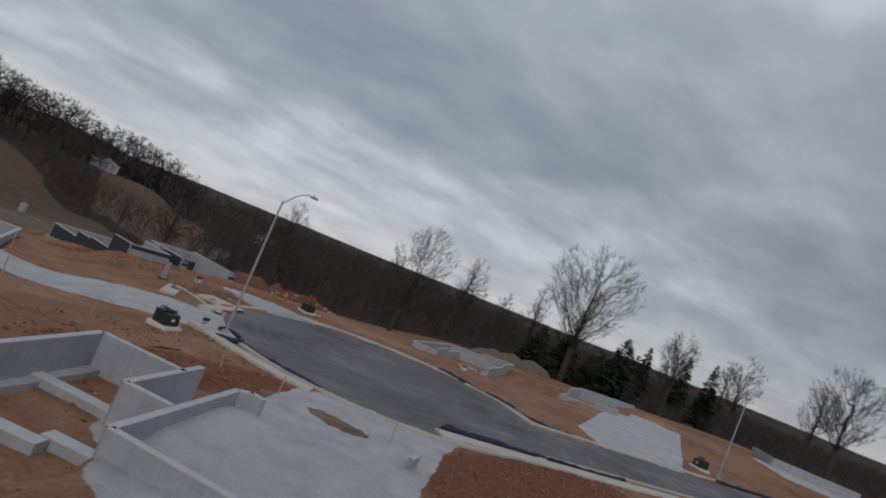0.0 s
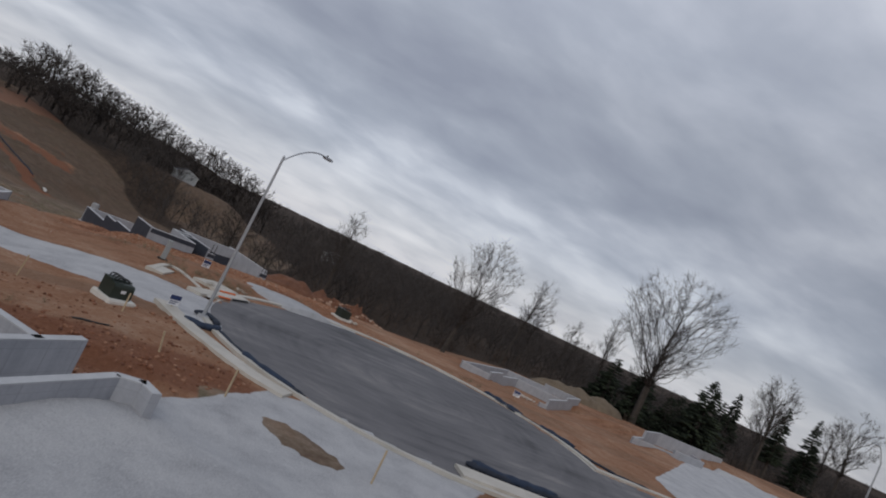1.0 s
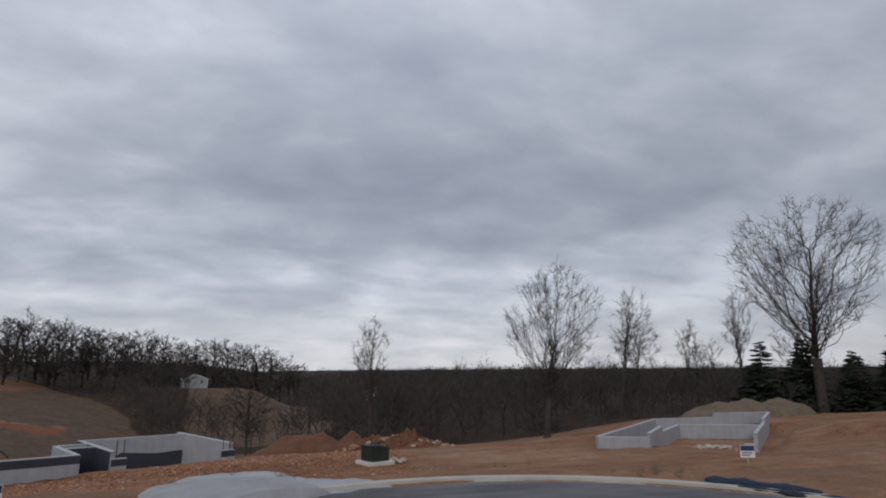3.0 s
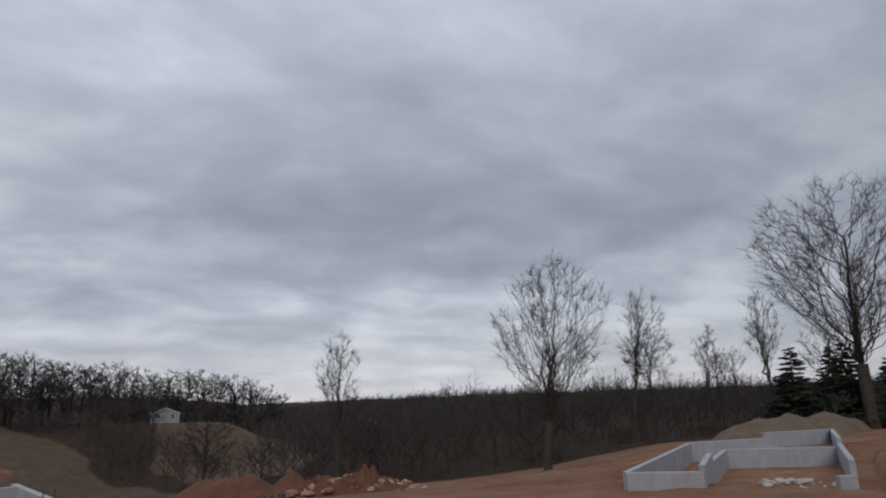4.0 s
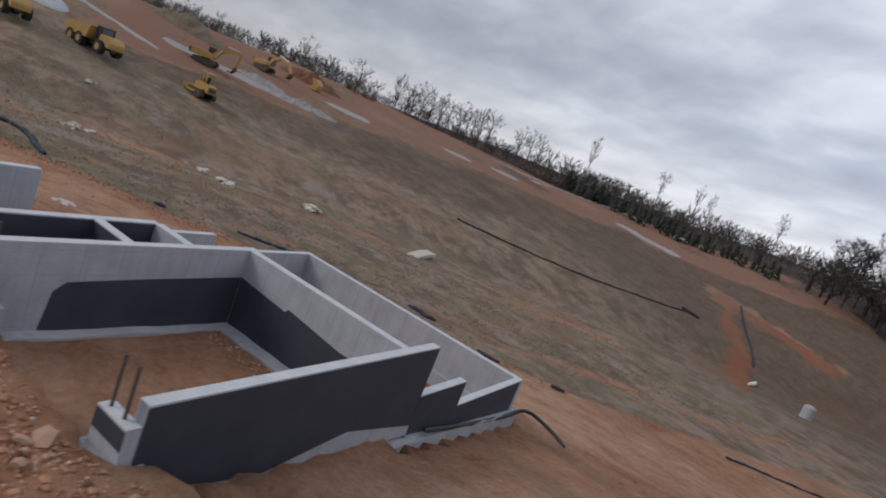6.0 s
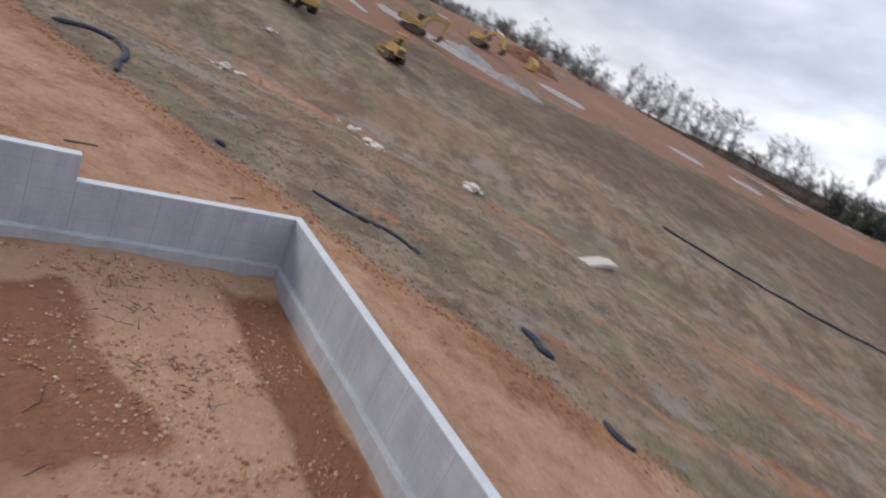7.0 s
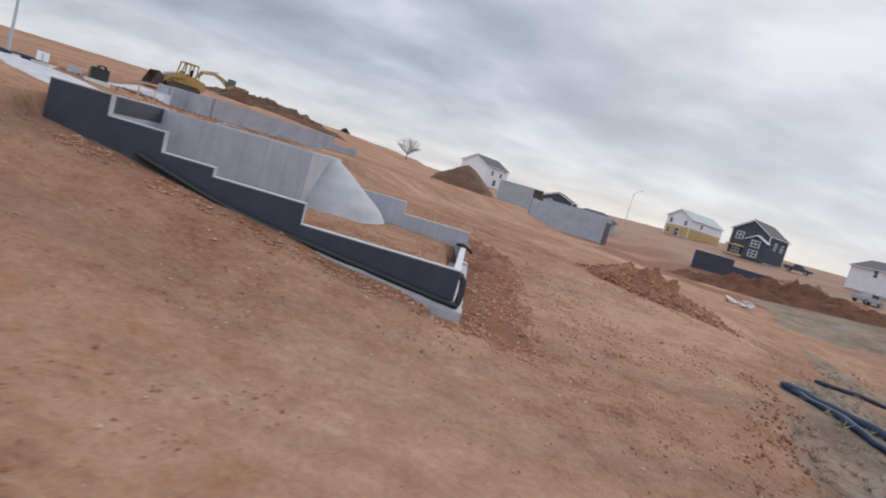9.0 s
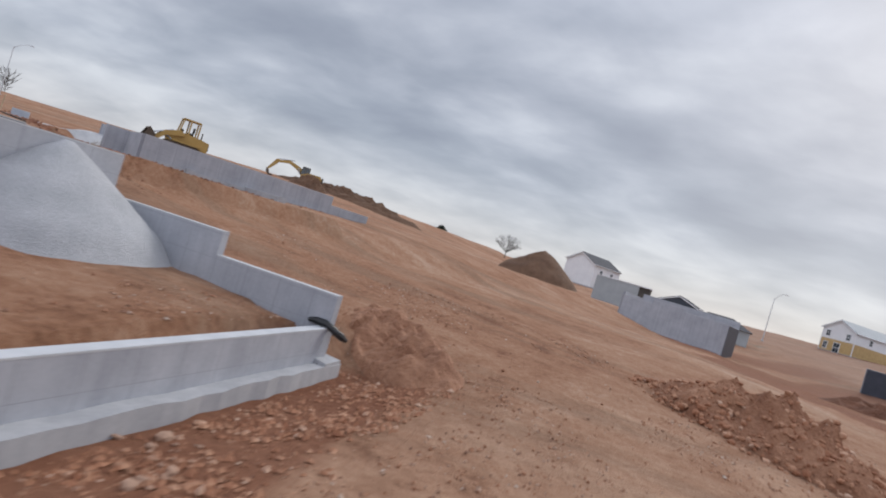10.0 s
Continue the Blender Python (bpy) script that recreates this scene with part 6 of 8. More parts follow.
def sticks(segs, sides):
    """Tapered sticks; those that end in a point are pyramids."""
    a = np.array([(*s[0], *s[1], s[2], s[3]) for s in segs])
    p0, p1, r0, r1 = a[:, :3], a[:, 3:6], a[:, 6], a[:, 7]
    d = p1 - p0
    d /= np.maximum(np.linalg.norm(d, axis=1, keepdims=True), 1e-6)
    ref = np.where(np.abs(d[:, 2:3]) > 0.9, np.array([[1.0, 0, 0]]), np.array([[0, 0, 1.0]]))
    u = np.cross(d, ref)
    u /= np.linalg.norm(u, axis=1, keepdims=True)
    w = np.cross(d, u)
    n = len(a)
    vs = np.zeros((n, 2 * sides, 3))
    for k in range(sides):
        c, s = math.cos(2 * math.pi * k / sides), math.sin(2 * math.pi * k / sides)
        o = u * c + w * s
        vs[:, k] = p0 + o * r0[:, None]
        vs[:, sides + k] = p1 + o * r1[:, None]
    quads = np.zeros((n, sides, 4), dtype=np.int64)
    base = (np.arange(n) * 2 * sides)[:, None]
    for k in range(sides):
        j = (k + 1) % sides
        quads[:, k] = base + np.array([[k, j, sides + j, sides + k]])
    return vs.reshape(-1, 3), quads.reshape(-1, 4)


def thorns(segs):
    """Three-sided pyramids, cheap enough for whole woods."""
    a = np.array([(*s[0], *s[1], s[2], s[3]) for s in segs])
    p0, p1, r0 = a[:, :3], a[:, 3:6], a[:, 6]
    d = p1 - p0
    d /= np.maximum(np.linalg.norm(d, axis=1, keepdims=True), 1e-6)
    ref = np.where(np.abs(d[:, 2:3]) > 0.9, np.array([[1.0, 0, 0]]), np.array([[0, 0, 1.0]]))
    u = np.cross(d, ref)
    u /= np.linalg.norm(u, axis=1, keepdims=True)
    w = np.cross(d, u)
    n = len(a)
    vs = np.zeros((n, 4, 3))
    for k in range(3):
        vs[:, k] = p0 + (u * math.cos(2.094 * k) + w * math.sin(2.094 * k)) * r0[:, None]
    vs[:, 3] = p1
    tri = (np.arange(n) * 4)[:, None, None] + np.array([[[0, 1, 3], [1, 2, 3], [2, 0, 3]]])
    return vs.reshape(-1, 3), tri.reshape(-1, 3)


def crown_points(rnd, n, height, width, low, clumps, top_heavy):
    """Places for the branch tips: an uneven egg, drawn together in clumps."""
    d = rnd.normal(size=(n, 3))
    d /= np.linalg.norm(d, axis=1, keepdims=True)
    r = rnd.uniform(size=(n, 1)) ** (1 / 2.3)
    q = d * r
    c = rnd.normal(size=(clumps, 3))
    c /= np.linalg.norm(c, axis=1, keepdims=True)
    c *= rnd.uniform(0.7, 1.08, size=(clumps, 1))
    near = np.argmin(np.linalg.norm(q[:, None, :] - c[None], axis=2), axis=1)
    q = q + (c[near] - q) * rnd.uniform(0.1, 0.42, size=(n, 1))
    z = low + (height - low) * (q[:, 2] * 0.5 + 0.5)
    f = np.clip((z - low) / (height - low), 0, 1)
    k = np.interp(f, (0.0, 0.25, top_heavy, 0.85, 1.0), (0.55, 0.86, 1.0, 0.88, 0.62))
    return np.stack([q[:, 0] * k * width / 2, q[:, 1] * k * width / 2, z], axis=1)


def flow_tree(seed, height, width, fork, girth, n, step, slope=1.3, low=None, clumps=12, lean=0.0, pull=0.75, twigs=4, twig=0.016, top_heavy=0.55, bend=0.16):
    """A leafless tree: from every tip a shoot runs down to the stem and joins its neighbours on the way, thicker with each.
    Returns heavy limbs, finer branches and twigs as sticks."""
    rnd = np.random.RandomState(seed)
    low = fork * 1.05 if low is None else low
    p = crown_points(rnd, n, height, width, low, clumps, top_heavy)
    p[:, 0] += lean * p[:, 2]
    start = p.copy()
    w = np.ones(n)
    heading = np.zeros((n, 3))
    segs, first = [], np.zeros((n, 3))
    live = np.arange(n)
    drift = rnd.normal(size=(n, 3)) * bend

    def size(x):
        return max(girth * (x / n) ** 0.56, twig)
    foot = np.array([lean * fork, 0.0, fork])
    for it in range(260):
        if len(live) == 0:
            break
        a = p[live]
        ax = lean * a[:, 2]
        rho = np.hypot(a[:, 0] - ax, a[:, 1])
        zt = np.where(rho < 1.3 * step, a[:, 2] - 3 * step, a[:, 2] - slope * rho)
        zt = np.maximum(zt, fork)
        tgt = np.stack([lean * zt, np.zeros(len(a)), zt], axis=1) - a
        tgt /= np.maximum(np.linalg.norm(tgt, axis=1, keepdims=True), 1e-6)
        v = tgt.copy()
        nn, dm = None, None
        if len(live) > 1:
            sq = (a * a).sum(1)
            dd = sq[:, None] + sq[None] - 2 * a @ a.T
            np.fill_diagonal(dd, 1e9)
            nn = dd.argmin(1)
            dm = np.sqrt(np.maximum(dd[np.arange(len(a)), nn], 1e-9))
            v += (a[nn] - a) / dm[:, None] * (pull * np.clip(2.2 - dm / (5 * step), 0, 1))[:, None]
        v += drift[live] + rnd.normal(size=v.shape) * 0.13
        v /= np.linalg.norm(v, axis=1, keepdims=True)
        v = v + heading[live] * 0.7
        v /= np.linalg.norm(v, axis=1, keepdims=True)
        heading[live] = v
        q = a + v * step
        for i, g in enumerate(live):
            segs.append((tuple(q[i]), tuple(a[i]), size(w[g]), size(w[g]) * (0.72 if it == 0 else 0.96)))
        if it == 0:
            first[live] = v
        p[live] = q
        gone = set()
        if nn is not None:
            for i, g in enumerate(live):
                j = nn[i]
                h = live[j]
                if g in gone or h in gone or i == j:
                    continue
                if np.linalg.norm(p[g] - p[h]) < step * 0.95:
                    m = (p[g] * w[g] + p[h] * w[h]) / (w[g] + w[h])
                    for k in (g, h):
                        segs.append((tuple(m), tuple(p[k]), size(w[k]), size(w[k])))
                    heading[g] = (heading[g] * w[g] + heading[h] * w[h]) / (w[g] + w[h])
                    p[g] = m
                    w[g] += w[h]
                    gone.add(h)
        for g in live:
            if g not in gone and np.linalg.norm(p[g] - foot) < 1.6 * step:
                segs.append((tuple(foot), tuple(p[g]), size(w[g]), size(w[g])))
                gone.add(g)
        live = np.array([g for g in live if g not in gone], dtype=int)
    for k in range(4):
        z0, z1 = -0.4 + (fork + 0.4) * k / 4, -0.4 + (fork + 0.4) * (k + 1) / 4
        segs.append(((lean * max(z0, 0), 0, z0), (lean * max(z1, 0), 0, z1), girth * (1.3 if k == 0 else 1.06 - 0.02 * k), girth * (1.04 - 0.02 * k)))
    fine = []
    for i in range(n):
        for _ in range(twigs):
            t = start[i] + first[i] * step * rnd.uniform(-0.1, 1.3)
            d = -first[i] * 0.8 + rnd.normal(size=3) * 0.62
            d[2] += 0.25
            d /= np.linalg.norm(d)
            fine.append((tuple(t), tuple(t + d * rnd.uniform(0.5, 1.6) * step * 2.0), twig * 0.9, 0))
    heavy = [s for s in segs if s[2] > girth * 0.2]
    light = [s for s in segs if s[2] <= girth * 0.2]
    return heavy, light, fine


def bare_tree(x, y, top, label, seed, width, fork, girth, n=300, slope=1.3, low=None, clumps=12, lean=0.0, twig=0.016, step=None, top_heavy=0.55, twigs=6, base=None, bend=0.16):
    """fork and low count from the ground, top is its height in the world."""
    z = ground_z(x, y) if base is None else base
    h = top - z
    heavy, light, fine = flow_tree(seed, h, width, fork, girth, int(n * 1.3), step or h / 42, slope, low, clumps, lean, 0.75, twigs, twig, top_heavy, bend)
    t = thing("bare_tree", pose(x, y, z), label, "tree", "bare trees")
    vs, q = sticks(heavy, 7)
    fast_mesh("trunk", vs, q, np.zeros((0, 3), int), "bark", t, "dark trunk and main limbs", True)
    vs, q = sticks(light, 3)
    v2, t2 = thorns(fine)
    fast_mesh("crown", np.concatenate([vs, v2]), q, t2 + len(vs), "twig", t, "fine leafless branches and a haze of twigs")
    return t


BARE = "tall leafless tree with a broad forked crown"
bare_tree(65.5, 92.0, 29.6, "large leafless shade tree with a broad rounded crown", 14, 21.5, 7.0, 0.62, 560, 1.35, 8.5, 15, twig=0.02, top_heavy=0.5)
bare_tree(26.5, 93.0, 17.4, "leafless tree of several stems with a rounded crown", 24, 12.5, 4.2, 0.34, 420, 2.2, 5.5, 10, 0.10, 0.016, top_heavy=0.6)
bare_tree(11.0, 118.0, 12.6, "pale slender leafless tree above the woods", 31, 7.0, 8.0, 0.2, 130, 2.2, 9.5, 8, twig=0.02, base=-9.0)
bare_tree(41.5, 101.5, 16.0, "slender leafless tree with a leaning stem", 41, 6.5, 6.5, 0.2, 150, 2.0, 7.0, 8, 0.16, 0.017)
bare_tree(47.8, 106.0, 12.7, "small leafless tree with crooked spreading branches", 42, 7.5, 4.5, 0.19, 140, 0.9, 5.0, 8, 0.0, 0.017, bend=0.3)
bare_tree(53.6, 103.6, 12.2, "thin leafless tree at the edge of the woods", 43, 4.5, 4.0, 0.13, 80, 2.0, 6.0, 6, 0.12, 0.017)
bare_tree(58.2, 106.0, 10.6, "thin leafless tree at the edge of the woods", 44, 4.0, 4.0, 0.12, 70, 1.8, 5.0, 6, -0.04, 0.017)
bare_tree(62.0, 108.0, 9.6, "thin leafless tree at the edge of the woods", 53, 4.5, 3.5, 0.12, 70, 1.6, 4.6, 6, 0.05, 0.017)
bare_tree(64.0, 103.0, 16.8, "tall thin leafless tree with upright branches", 45, 6.5, 6.0, 0.2, 130, 2.3, 8.0, 7, -0.1, 0.017)
bare_tree(75.0, 104.0, 14.6, "leafless tree tangled behind the shade tree", 49, 8.5, 4.5, 0.2, 130, 1.5, 5.5, 8, 0.0, 0.018)
bare_tree(80.0, 78.5, 18.8, "leafless tree with a narrow dense crown", 52, 8.5, 6.0, 0.27, 230, 1.9, 7.0, 10, -0.02, 0.018)
bare_tree(97.0, 76.0, 18.6, BARE, 46, 11.0, 5.5, 0.32, 220, 1.4, 6.5, 10, twig=0.019)
bare_tree(89.0, 52.0, 21.5, "broad leafless tree with dense fine branching", 47, 15.0, 6.0, 0.42, 340, 1.2, 7.0, 13, twig=0.019)
bare_tree(100.0, 62.0, 18.0, BARE, 54, 9.5, 5.0, 0.3, 180, 1.6, 6.0, 9, 0.04, 0.019)
bare_tree(97.0, 93.0, 17.0, BARE, 48, 9.0, 5.0, 0.28, 160, 1.6, 6.0, 9, twig=0.019)
bare_tree(107.0, 86.0, 16.0, BARE, 55, 8.5, 4.5, 0.26, 140, 1.5, 5.5, 9, twig=0.02)
bare_tree(-6.0, 152.0, 4.6, "rusty leafless thicket tree in the valley", 50, 11.0, 2.0, 0.2, 200, 0.8, 3.0, 12, twig=0.03)
bare_tree(-23.5, -112.0, 10.0, "small leafless tree behind a cone of soil", 51, 8.5, 1.3, 0.12, 240, 1.0, 1.6, 9, twig=0.016, base=3.6)


def conifer(x, y, top, width, label, seed, rows=26, bare=0.08):
    z = ground_z(x, y)
    h = top - z
    rnd = random.Random(seed)
    t = thing("evergreen_tree", pose(x, y, z), label, "tree", "evergreen trees")
    vs, q = sticks([((0, 0, -0.3), (0, 0, h * 0.96), 0.05 * h ** 0.7, 0.02)], 8)
    fast_mesh("trunk", vs, q, np.zeros((0, 3), int), "bark", t)
    segs = []
    for i in range(rows):
        f = bare + (1 - bare) * i / rows
        zz = h * f
        rad = width / 2 * (1 - f) ** 0.82 + 0.12
        m = int(9 + 10 * (1 - f))
        for k in range(m):
            a = rnd.uniform(0, 6.28)
            rr = rad * rnd.uniform(0.65, 1.1)
            drop = rr * rnd.uniform(0.05, 0.38)
            p0 = Vector((0, 0, zz + 0.12 * h / rows * rnd.uniform(-3, 3)))
            tip = Vector((rr * math.cos(a), rr * math.sin(a), p0.z - drop + 0.18 * rr))
            for j in range(7):
                b = 0.25 + 0.75 * j / 6
                o = p0.lerp(tip, b * 0.82)
                e = o + Vector((math.cos(a + rnd.uniform(-1.0, 1.0)), math.sin(a + rnd.uniform(-1.0, 1.0)), rnd.uniform(-0.35, 0.35))) * (0.22 * rr + 0.25)
                segs.append((tuple(o), tuple(e), 0.07 + 0.05 * rr, 0))
    segs.append(((0, 0, h * 0.9), (0, 0, h), 0.12, 0))
    vs, tr = thorns(segs)
    fast_mesh("crown", vs, np.zeros((0, 4), int), tr, "needle", t, "dense dark needles")


conifer(66.5, 95.0, 8.6, 8.5, "low dark green cedar behind the bare shade tree", 2, 20, 0.0)
conifer(71.6, 91.5, 6.4, 6.5, "low dark green cedar behind the bare shade tree", 1, 16, 0.0)
conifer(72.0, 84.4, 12.3, 10.5, "broad conical dark green cedar on the skyline", 3, 26, 0.02)
conifer(64.5, 100.5, 8.6, 9.0, "dark green cedar behind the bare shade tree", 11, 18, 0.0)
conifer(82.0, 110.0, 9.6, 9.5, "broad dark cedar beside a brown house", 8, 20, 0.0)
conifer(91.0, 108.0, 7.8, 9.0, "low dark cedar beside a brown house", 9, 18, 0.0)
conifer(97.0, 103.0, 10.4, 9.0, "dark cedar at the edge of the woods", 10, 20, 0.0)
conifer(85.0, 80.0, 13.6, 5.8, "narrow ragged dark pine beside a bare tree", 7, 22, 0.25)
conifer(93.0, 97.0, 13.0, 6.5, "tall ragged dark pine on the skyline", 4, 22, 0.3)
conifer(102.0, 86.0, 15.0, 7.0, "tall dark spruce at the edge of the woods", 5)
conifer(-3.0, -117.0, 7.4, 5.0, "dark bushy evergreen on the hill's crest", 6, 14, 0.0)


# ---- woods ----
def stick_tree(seed, h, w, n1, n2, n3, twig):
    """A leafless tree of straight tapering sticks: trunk, limbs, branches, twigs."""
    rnd = random.Random(seed)
    segs = [((0, 0, -0.3), (rnd.gauss(0, 0.03) * h, rnd.gauss(0, 0.03) * h, h * 0.86), 0.011 * h + 0.03, 0)]

    def off(d, lo, hi):
        ax = d.cross(Vector((rnd.gauss(0, 1), rnd.gauss(0, 1), rnd.gauss(0, 1)))).normalized()
        v = Matrix.Rotation(radians(rnd.uniform(lo, hi)), 3, ax) @ d
        v.z += 0.12
        return v.normalized()
    for i in range(n1):
        f = 0.28 + 0.5 * (i + rnd.random()) / n1
        a, tilt = 2.4 * i + rnd.uniform(-0.5, 0.5), radians(rnd.uniform(28, 62) * (1.15 - 0.5 * f))
        d = Vector((math.sin(tilt) * math.cos(a), math.sin(tilt) * math.sin(a), math.cos(tilt)))
        ln = min((h * 1.02 - f * h) / max(d.z, 0.3), w * 0.56 / max(math.sin(tilt), 0.3)) * rnd.uniform(0.8, 1.0)
        p0 = Vector((0, 0, f * h * 0.92))
        segs.append((tuple(p0), tuple(p0 + d * ln), 0.0075 * h + 0.012, 0))
        for _ in range(n2):
            s = rnd.uniform(0.28, 0.95)
            p1, d1 = p0 + d * ln * s, off(d, 18, 48)
            l1 = ln * (0.62 - 0.3 * s)
            segs.append((tuple(p1), tuple(p1 + d1 * l1), max(twig, 0.0028 * h), 0))
            for _ in range(n3):
                p2 = p1 + d1 * l1 * rnd.uniform(0.3, 0.95)
                segs.append((tuple(p2), tuple(p2 + off(d1, 20, 50) * l1 * rnd.uniform(0.3, 0.55)), twig, 0))
    return thorns(segs)


def plant(name, spots, temps, mat, label, cat, seed):
    """Many trees of the same few shapes as one mesh; spots are x, y, z, height factor."""
    rnd = random.Random(seed)
    vs_all, tr_all, o = [], [], 0
    for x, y, z, k in spots:
        vs, tr = temps[rnd.randrange(len(temps))]
        a = rnd.uniform(0, 6.28)
        c, s = math.cos(a) * k, math.sin(a) * k
        w = np.empty_like(vs)
        w[:, 0] = x + vs[:, 0] * c - vs[:, 1] * s
        w[:, 1] = y + vs[:, 0] * s + vs[:, 1] * c
        w[:, 2] = z + vs[:, 2] * k
        vs_all.append(w)
        tr_all.append(tr + o)
        o += len(vs)
    ob = fast_mesh(name, np.concatenate(vs_all), np.zeros((0, 4), int), np.concatenate(tr_all), mat)
    return tagged(ob, label, cat, kind="stuff")


def wood_spots(seed, d0, d1, step, az0, az1, lo, hi, at=(-8, 22), grow_step=0.0, tall=True):
    rnd = random.Random(seed)
    out = []
    r = d0
    while r < d1:
        st = step + grow_step * (r - d0)
        da = math.degrees(st / r)
        a = az0 + rnd.uniform(0, da)
        while a < az1:
            rr, aa = r + rnd.uniform(-0.5, 0.5) * st, radians(a + rnd.uniform(-0.5, 0.5) * da)
            x, y = at[0] + rr * math.sin(aa), at[1] + rr * math.cos(aa)
            if wood_mask(x, y) > 0.5:
                z, k = ground_z(x, y) - 0.2 - 0.005 * r, rnd.uniform(lo, hi)
                # the wood falls away to the north: its tops stay low there
                if a > 0 and tall:
                    k = min(k, max(0.3, (3.0 + rnd.uniform(-1.8, 1.8) + 0.007 * r - z) / 10))
                out.append((x, y, z, k))
            a += da
        r += st
    return out


NEAR_T = [stick_tree(60 + k, 10.0, 7.0, 9, 5, 3, 0.034) for k in range(6)]
FAR_T = [stick_tree(70 + k, 10.0, 7.0, 8, 5, 0, 0.11) for k in range(6)]


def brush_template(seed, n, h, w):
    rnd = random.Random(seed)
    segs = []
    for _ in range(n):
        a, r = rnd.uniform(0, 6.28), rnd.uniform(0, 0.5) * w
        p = Vector((r * math.cos(a), r * math.sin(a), -0.2))
        q = p + Vector((rnd.gauss(0, 0.35) * w, rnd.gauss(0, 0.35) * w, h * rnd.uniform(0.4, 1.0)))
        segs.append((tuple(p), tuple(q), 0.05, 0))
        for _ in range(3):
            m = p.lerp(q, rnd.uniform(0.3, 0.9))
            e = m + Vector((rnd.gauss(0, 0.3) * w, rnd.gauss(0, 0.3) * w, rnd.uniform(0, 0.35) * h))
            segs.append((tuple(m), tuple(e), 0.035, 0))
    return thorns(segs)


BRUSH_T = [brush_template(80 + k, 14, 3.0, 2.6) for k in range(5)]
WOOD = "leafless winter woods, dark grey-brown, filling the valley"
near = wood_spots(1, 85, 230, 4.9, -60, 88, 0.7, 1.25, grow_step=0.012)
LOW_T = [stick_tree(64 + k, 5.0, 4.2, 7, 4, 1, 0.05) for k in range(6)]
plant("woods", [p for p in near if p[3] >= 0.62], NEAR_T, "twig", WOOD, "woods", 1)
plant("woods", [(x, y, z, 2 * k) for x, y, z, k in near if k < 0.62], LOW_T, "twig", "low leafless woods beyond the plots", "woods", 8)
far = wood_spots(2, 226, 520, 6.8, -40, 72, 0.6, 1.25, grow_step=0.03)
plant("woods", far, FAR_T, "twig", "distant leafless woods on the low hills", "woods", 2)
ridge = wood_spots(3, 228, 264, 4.6, -86, -14, 0.5, 0.85)
plant("woods", ridge, FAR_T, "twig", "low leafless woods along the western ridge", "woods", 3)


def crown_template(seed, w, fork, n, slope):
    """A rounded leafless tree ten metres high, light enough to repeat."""
    heavy, light, fine = flow_tree(seed, 10.0, w, fork, 0.2, n, 0.42, slope, fork * 1.1, 8, 0.0, 0.75, 5, 0.036, 0.55, 0.2)
    vs, q = sticks(heavy + light, 3)
    v2, t2 = thorns(fine)
    tri = np.concatenate([q[:, [0, 1, 2]], q[:, [0, 2, 3]], t2 + len(vs)])
    return np.concatenate([vs, v2]), tri


CROWN_T = [crown_template(120 + k, (7.5, 9.0, 6.0, 8.0, 6.8)[k], (2.0, 1.7, 2.4, 1.6, 2.2)[k], 64, (1.3, 1.0, 1.9, 1.1, 1.5)[k]) for k in range(5)]
CROWN_M = []
for vs, tr in CROWN_T:
    o = fast_mesh("bare_tree", vs, np.zeros((0, 4), int), tr, "twig")
    CROWN_M.append(o.data)
    bpy.data.objects.remove(o)


def ridge_tree(x, y, top, height, kind, wide, label, group):
    ob = new("bare_tree", CROWN_M[kind % 5])
    k = height / 10
    ob.matrix_world = pose(x, y, top - height, 0, 0, kind * 67) @ Matrix.Diagonal((k * wide, k * wide, k, 1))
    tagged(ob, label, "tree", group)


# the tall rank of trees on the rise in the north-west
rt = random.Random(71)
for k in range(46):
    f = (k + rt.uniform(-0.45, 0.45)) / 45
    az, d = radians(-17.5 + 22 * f), 262 + rt.uniform(-12, 22) + 24 * f
    tx, ty = -9.8 + d * math.sin(az), 16.7 + d * math.cos(az)
    crest = float(np.interp(f, (0, 0.3, 0.6, 0.86, 1.0), (25.6, 22.8, 18.6, 15.4, 9.6)))
    ridge_tree(tx, ty, crest + rt.uniform(-4.0, 1.2), rt.uniform(15.0, 20.0), k, rt.uniform(1.0, 1.35), "leafless tree in the rank on the wooded rise", "trees on the wooded rise")
for k in range(30):
    f = (k + rt.uniform(-0.45, 0.45)) / 29
    az, d = radians(-18 + 20 * f), 250 + rt.uniform(-10, 14) + 24 * f
    tx, ty = -9.8 + d * math.sin(az), 16.7 + d * math.cos(az)
    crest = float(np.interp(f, (0, 0.3, 0.6, 0.86, 1.0), (17.4, 15.2, 11.6, 9.0, 4.6)))
    ridge_tree(tx, ty, crest + rt.uniform(-3.4, 1.0), rt.uniform(13.0, 17.0), k + 3, rt.uniform(1.1, 1.45), "leafless tree below the rank on the wooded rise", "trees on the wooded rise")
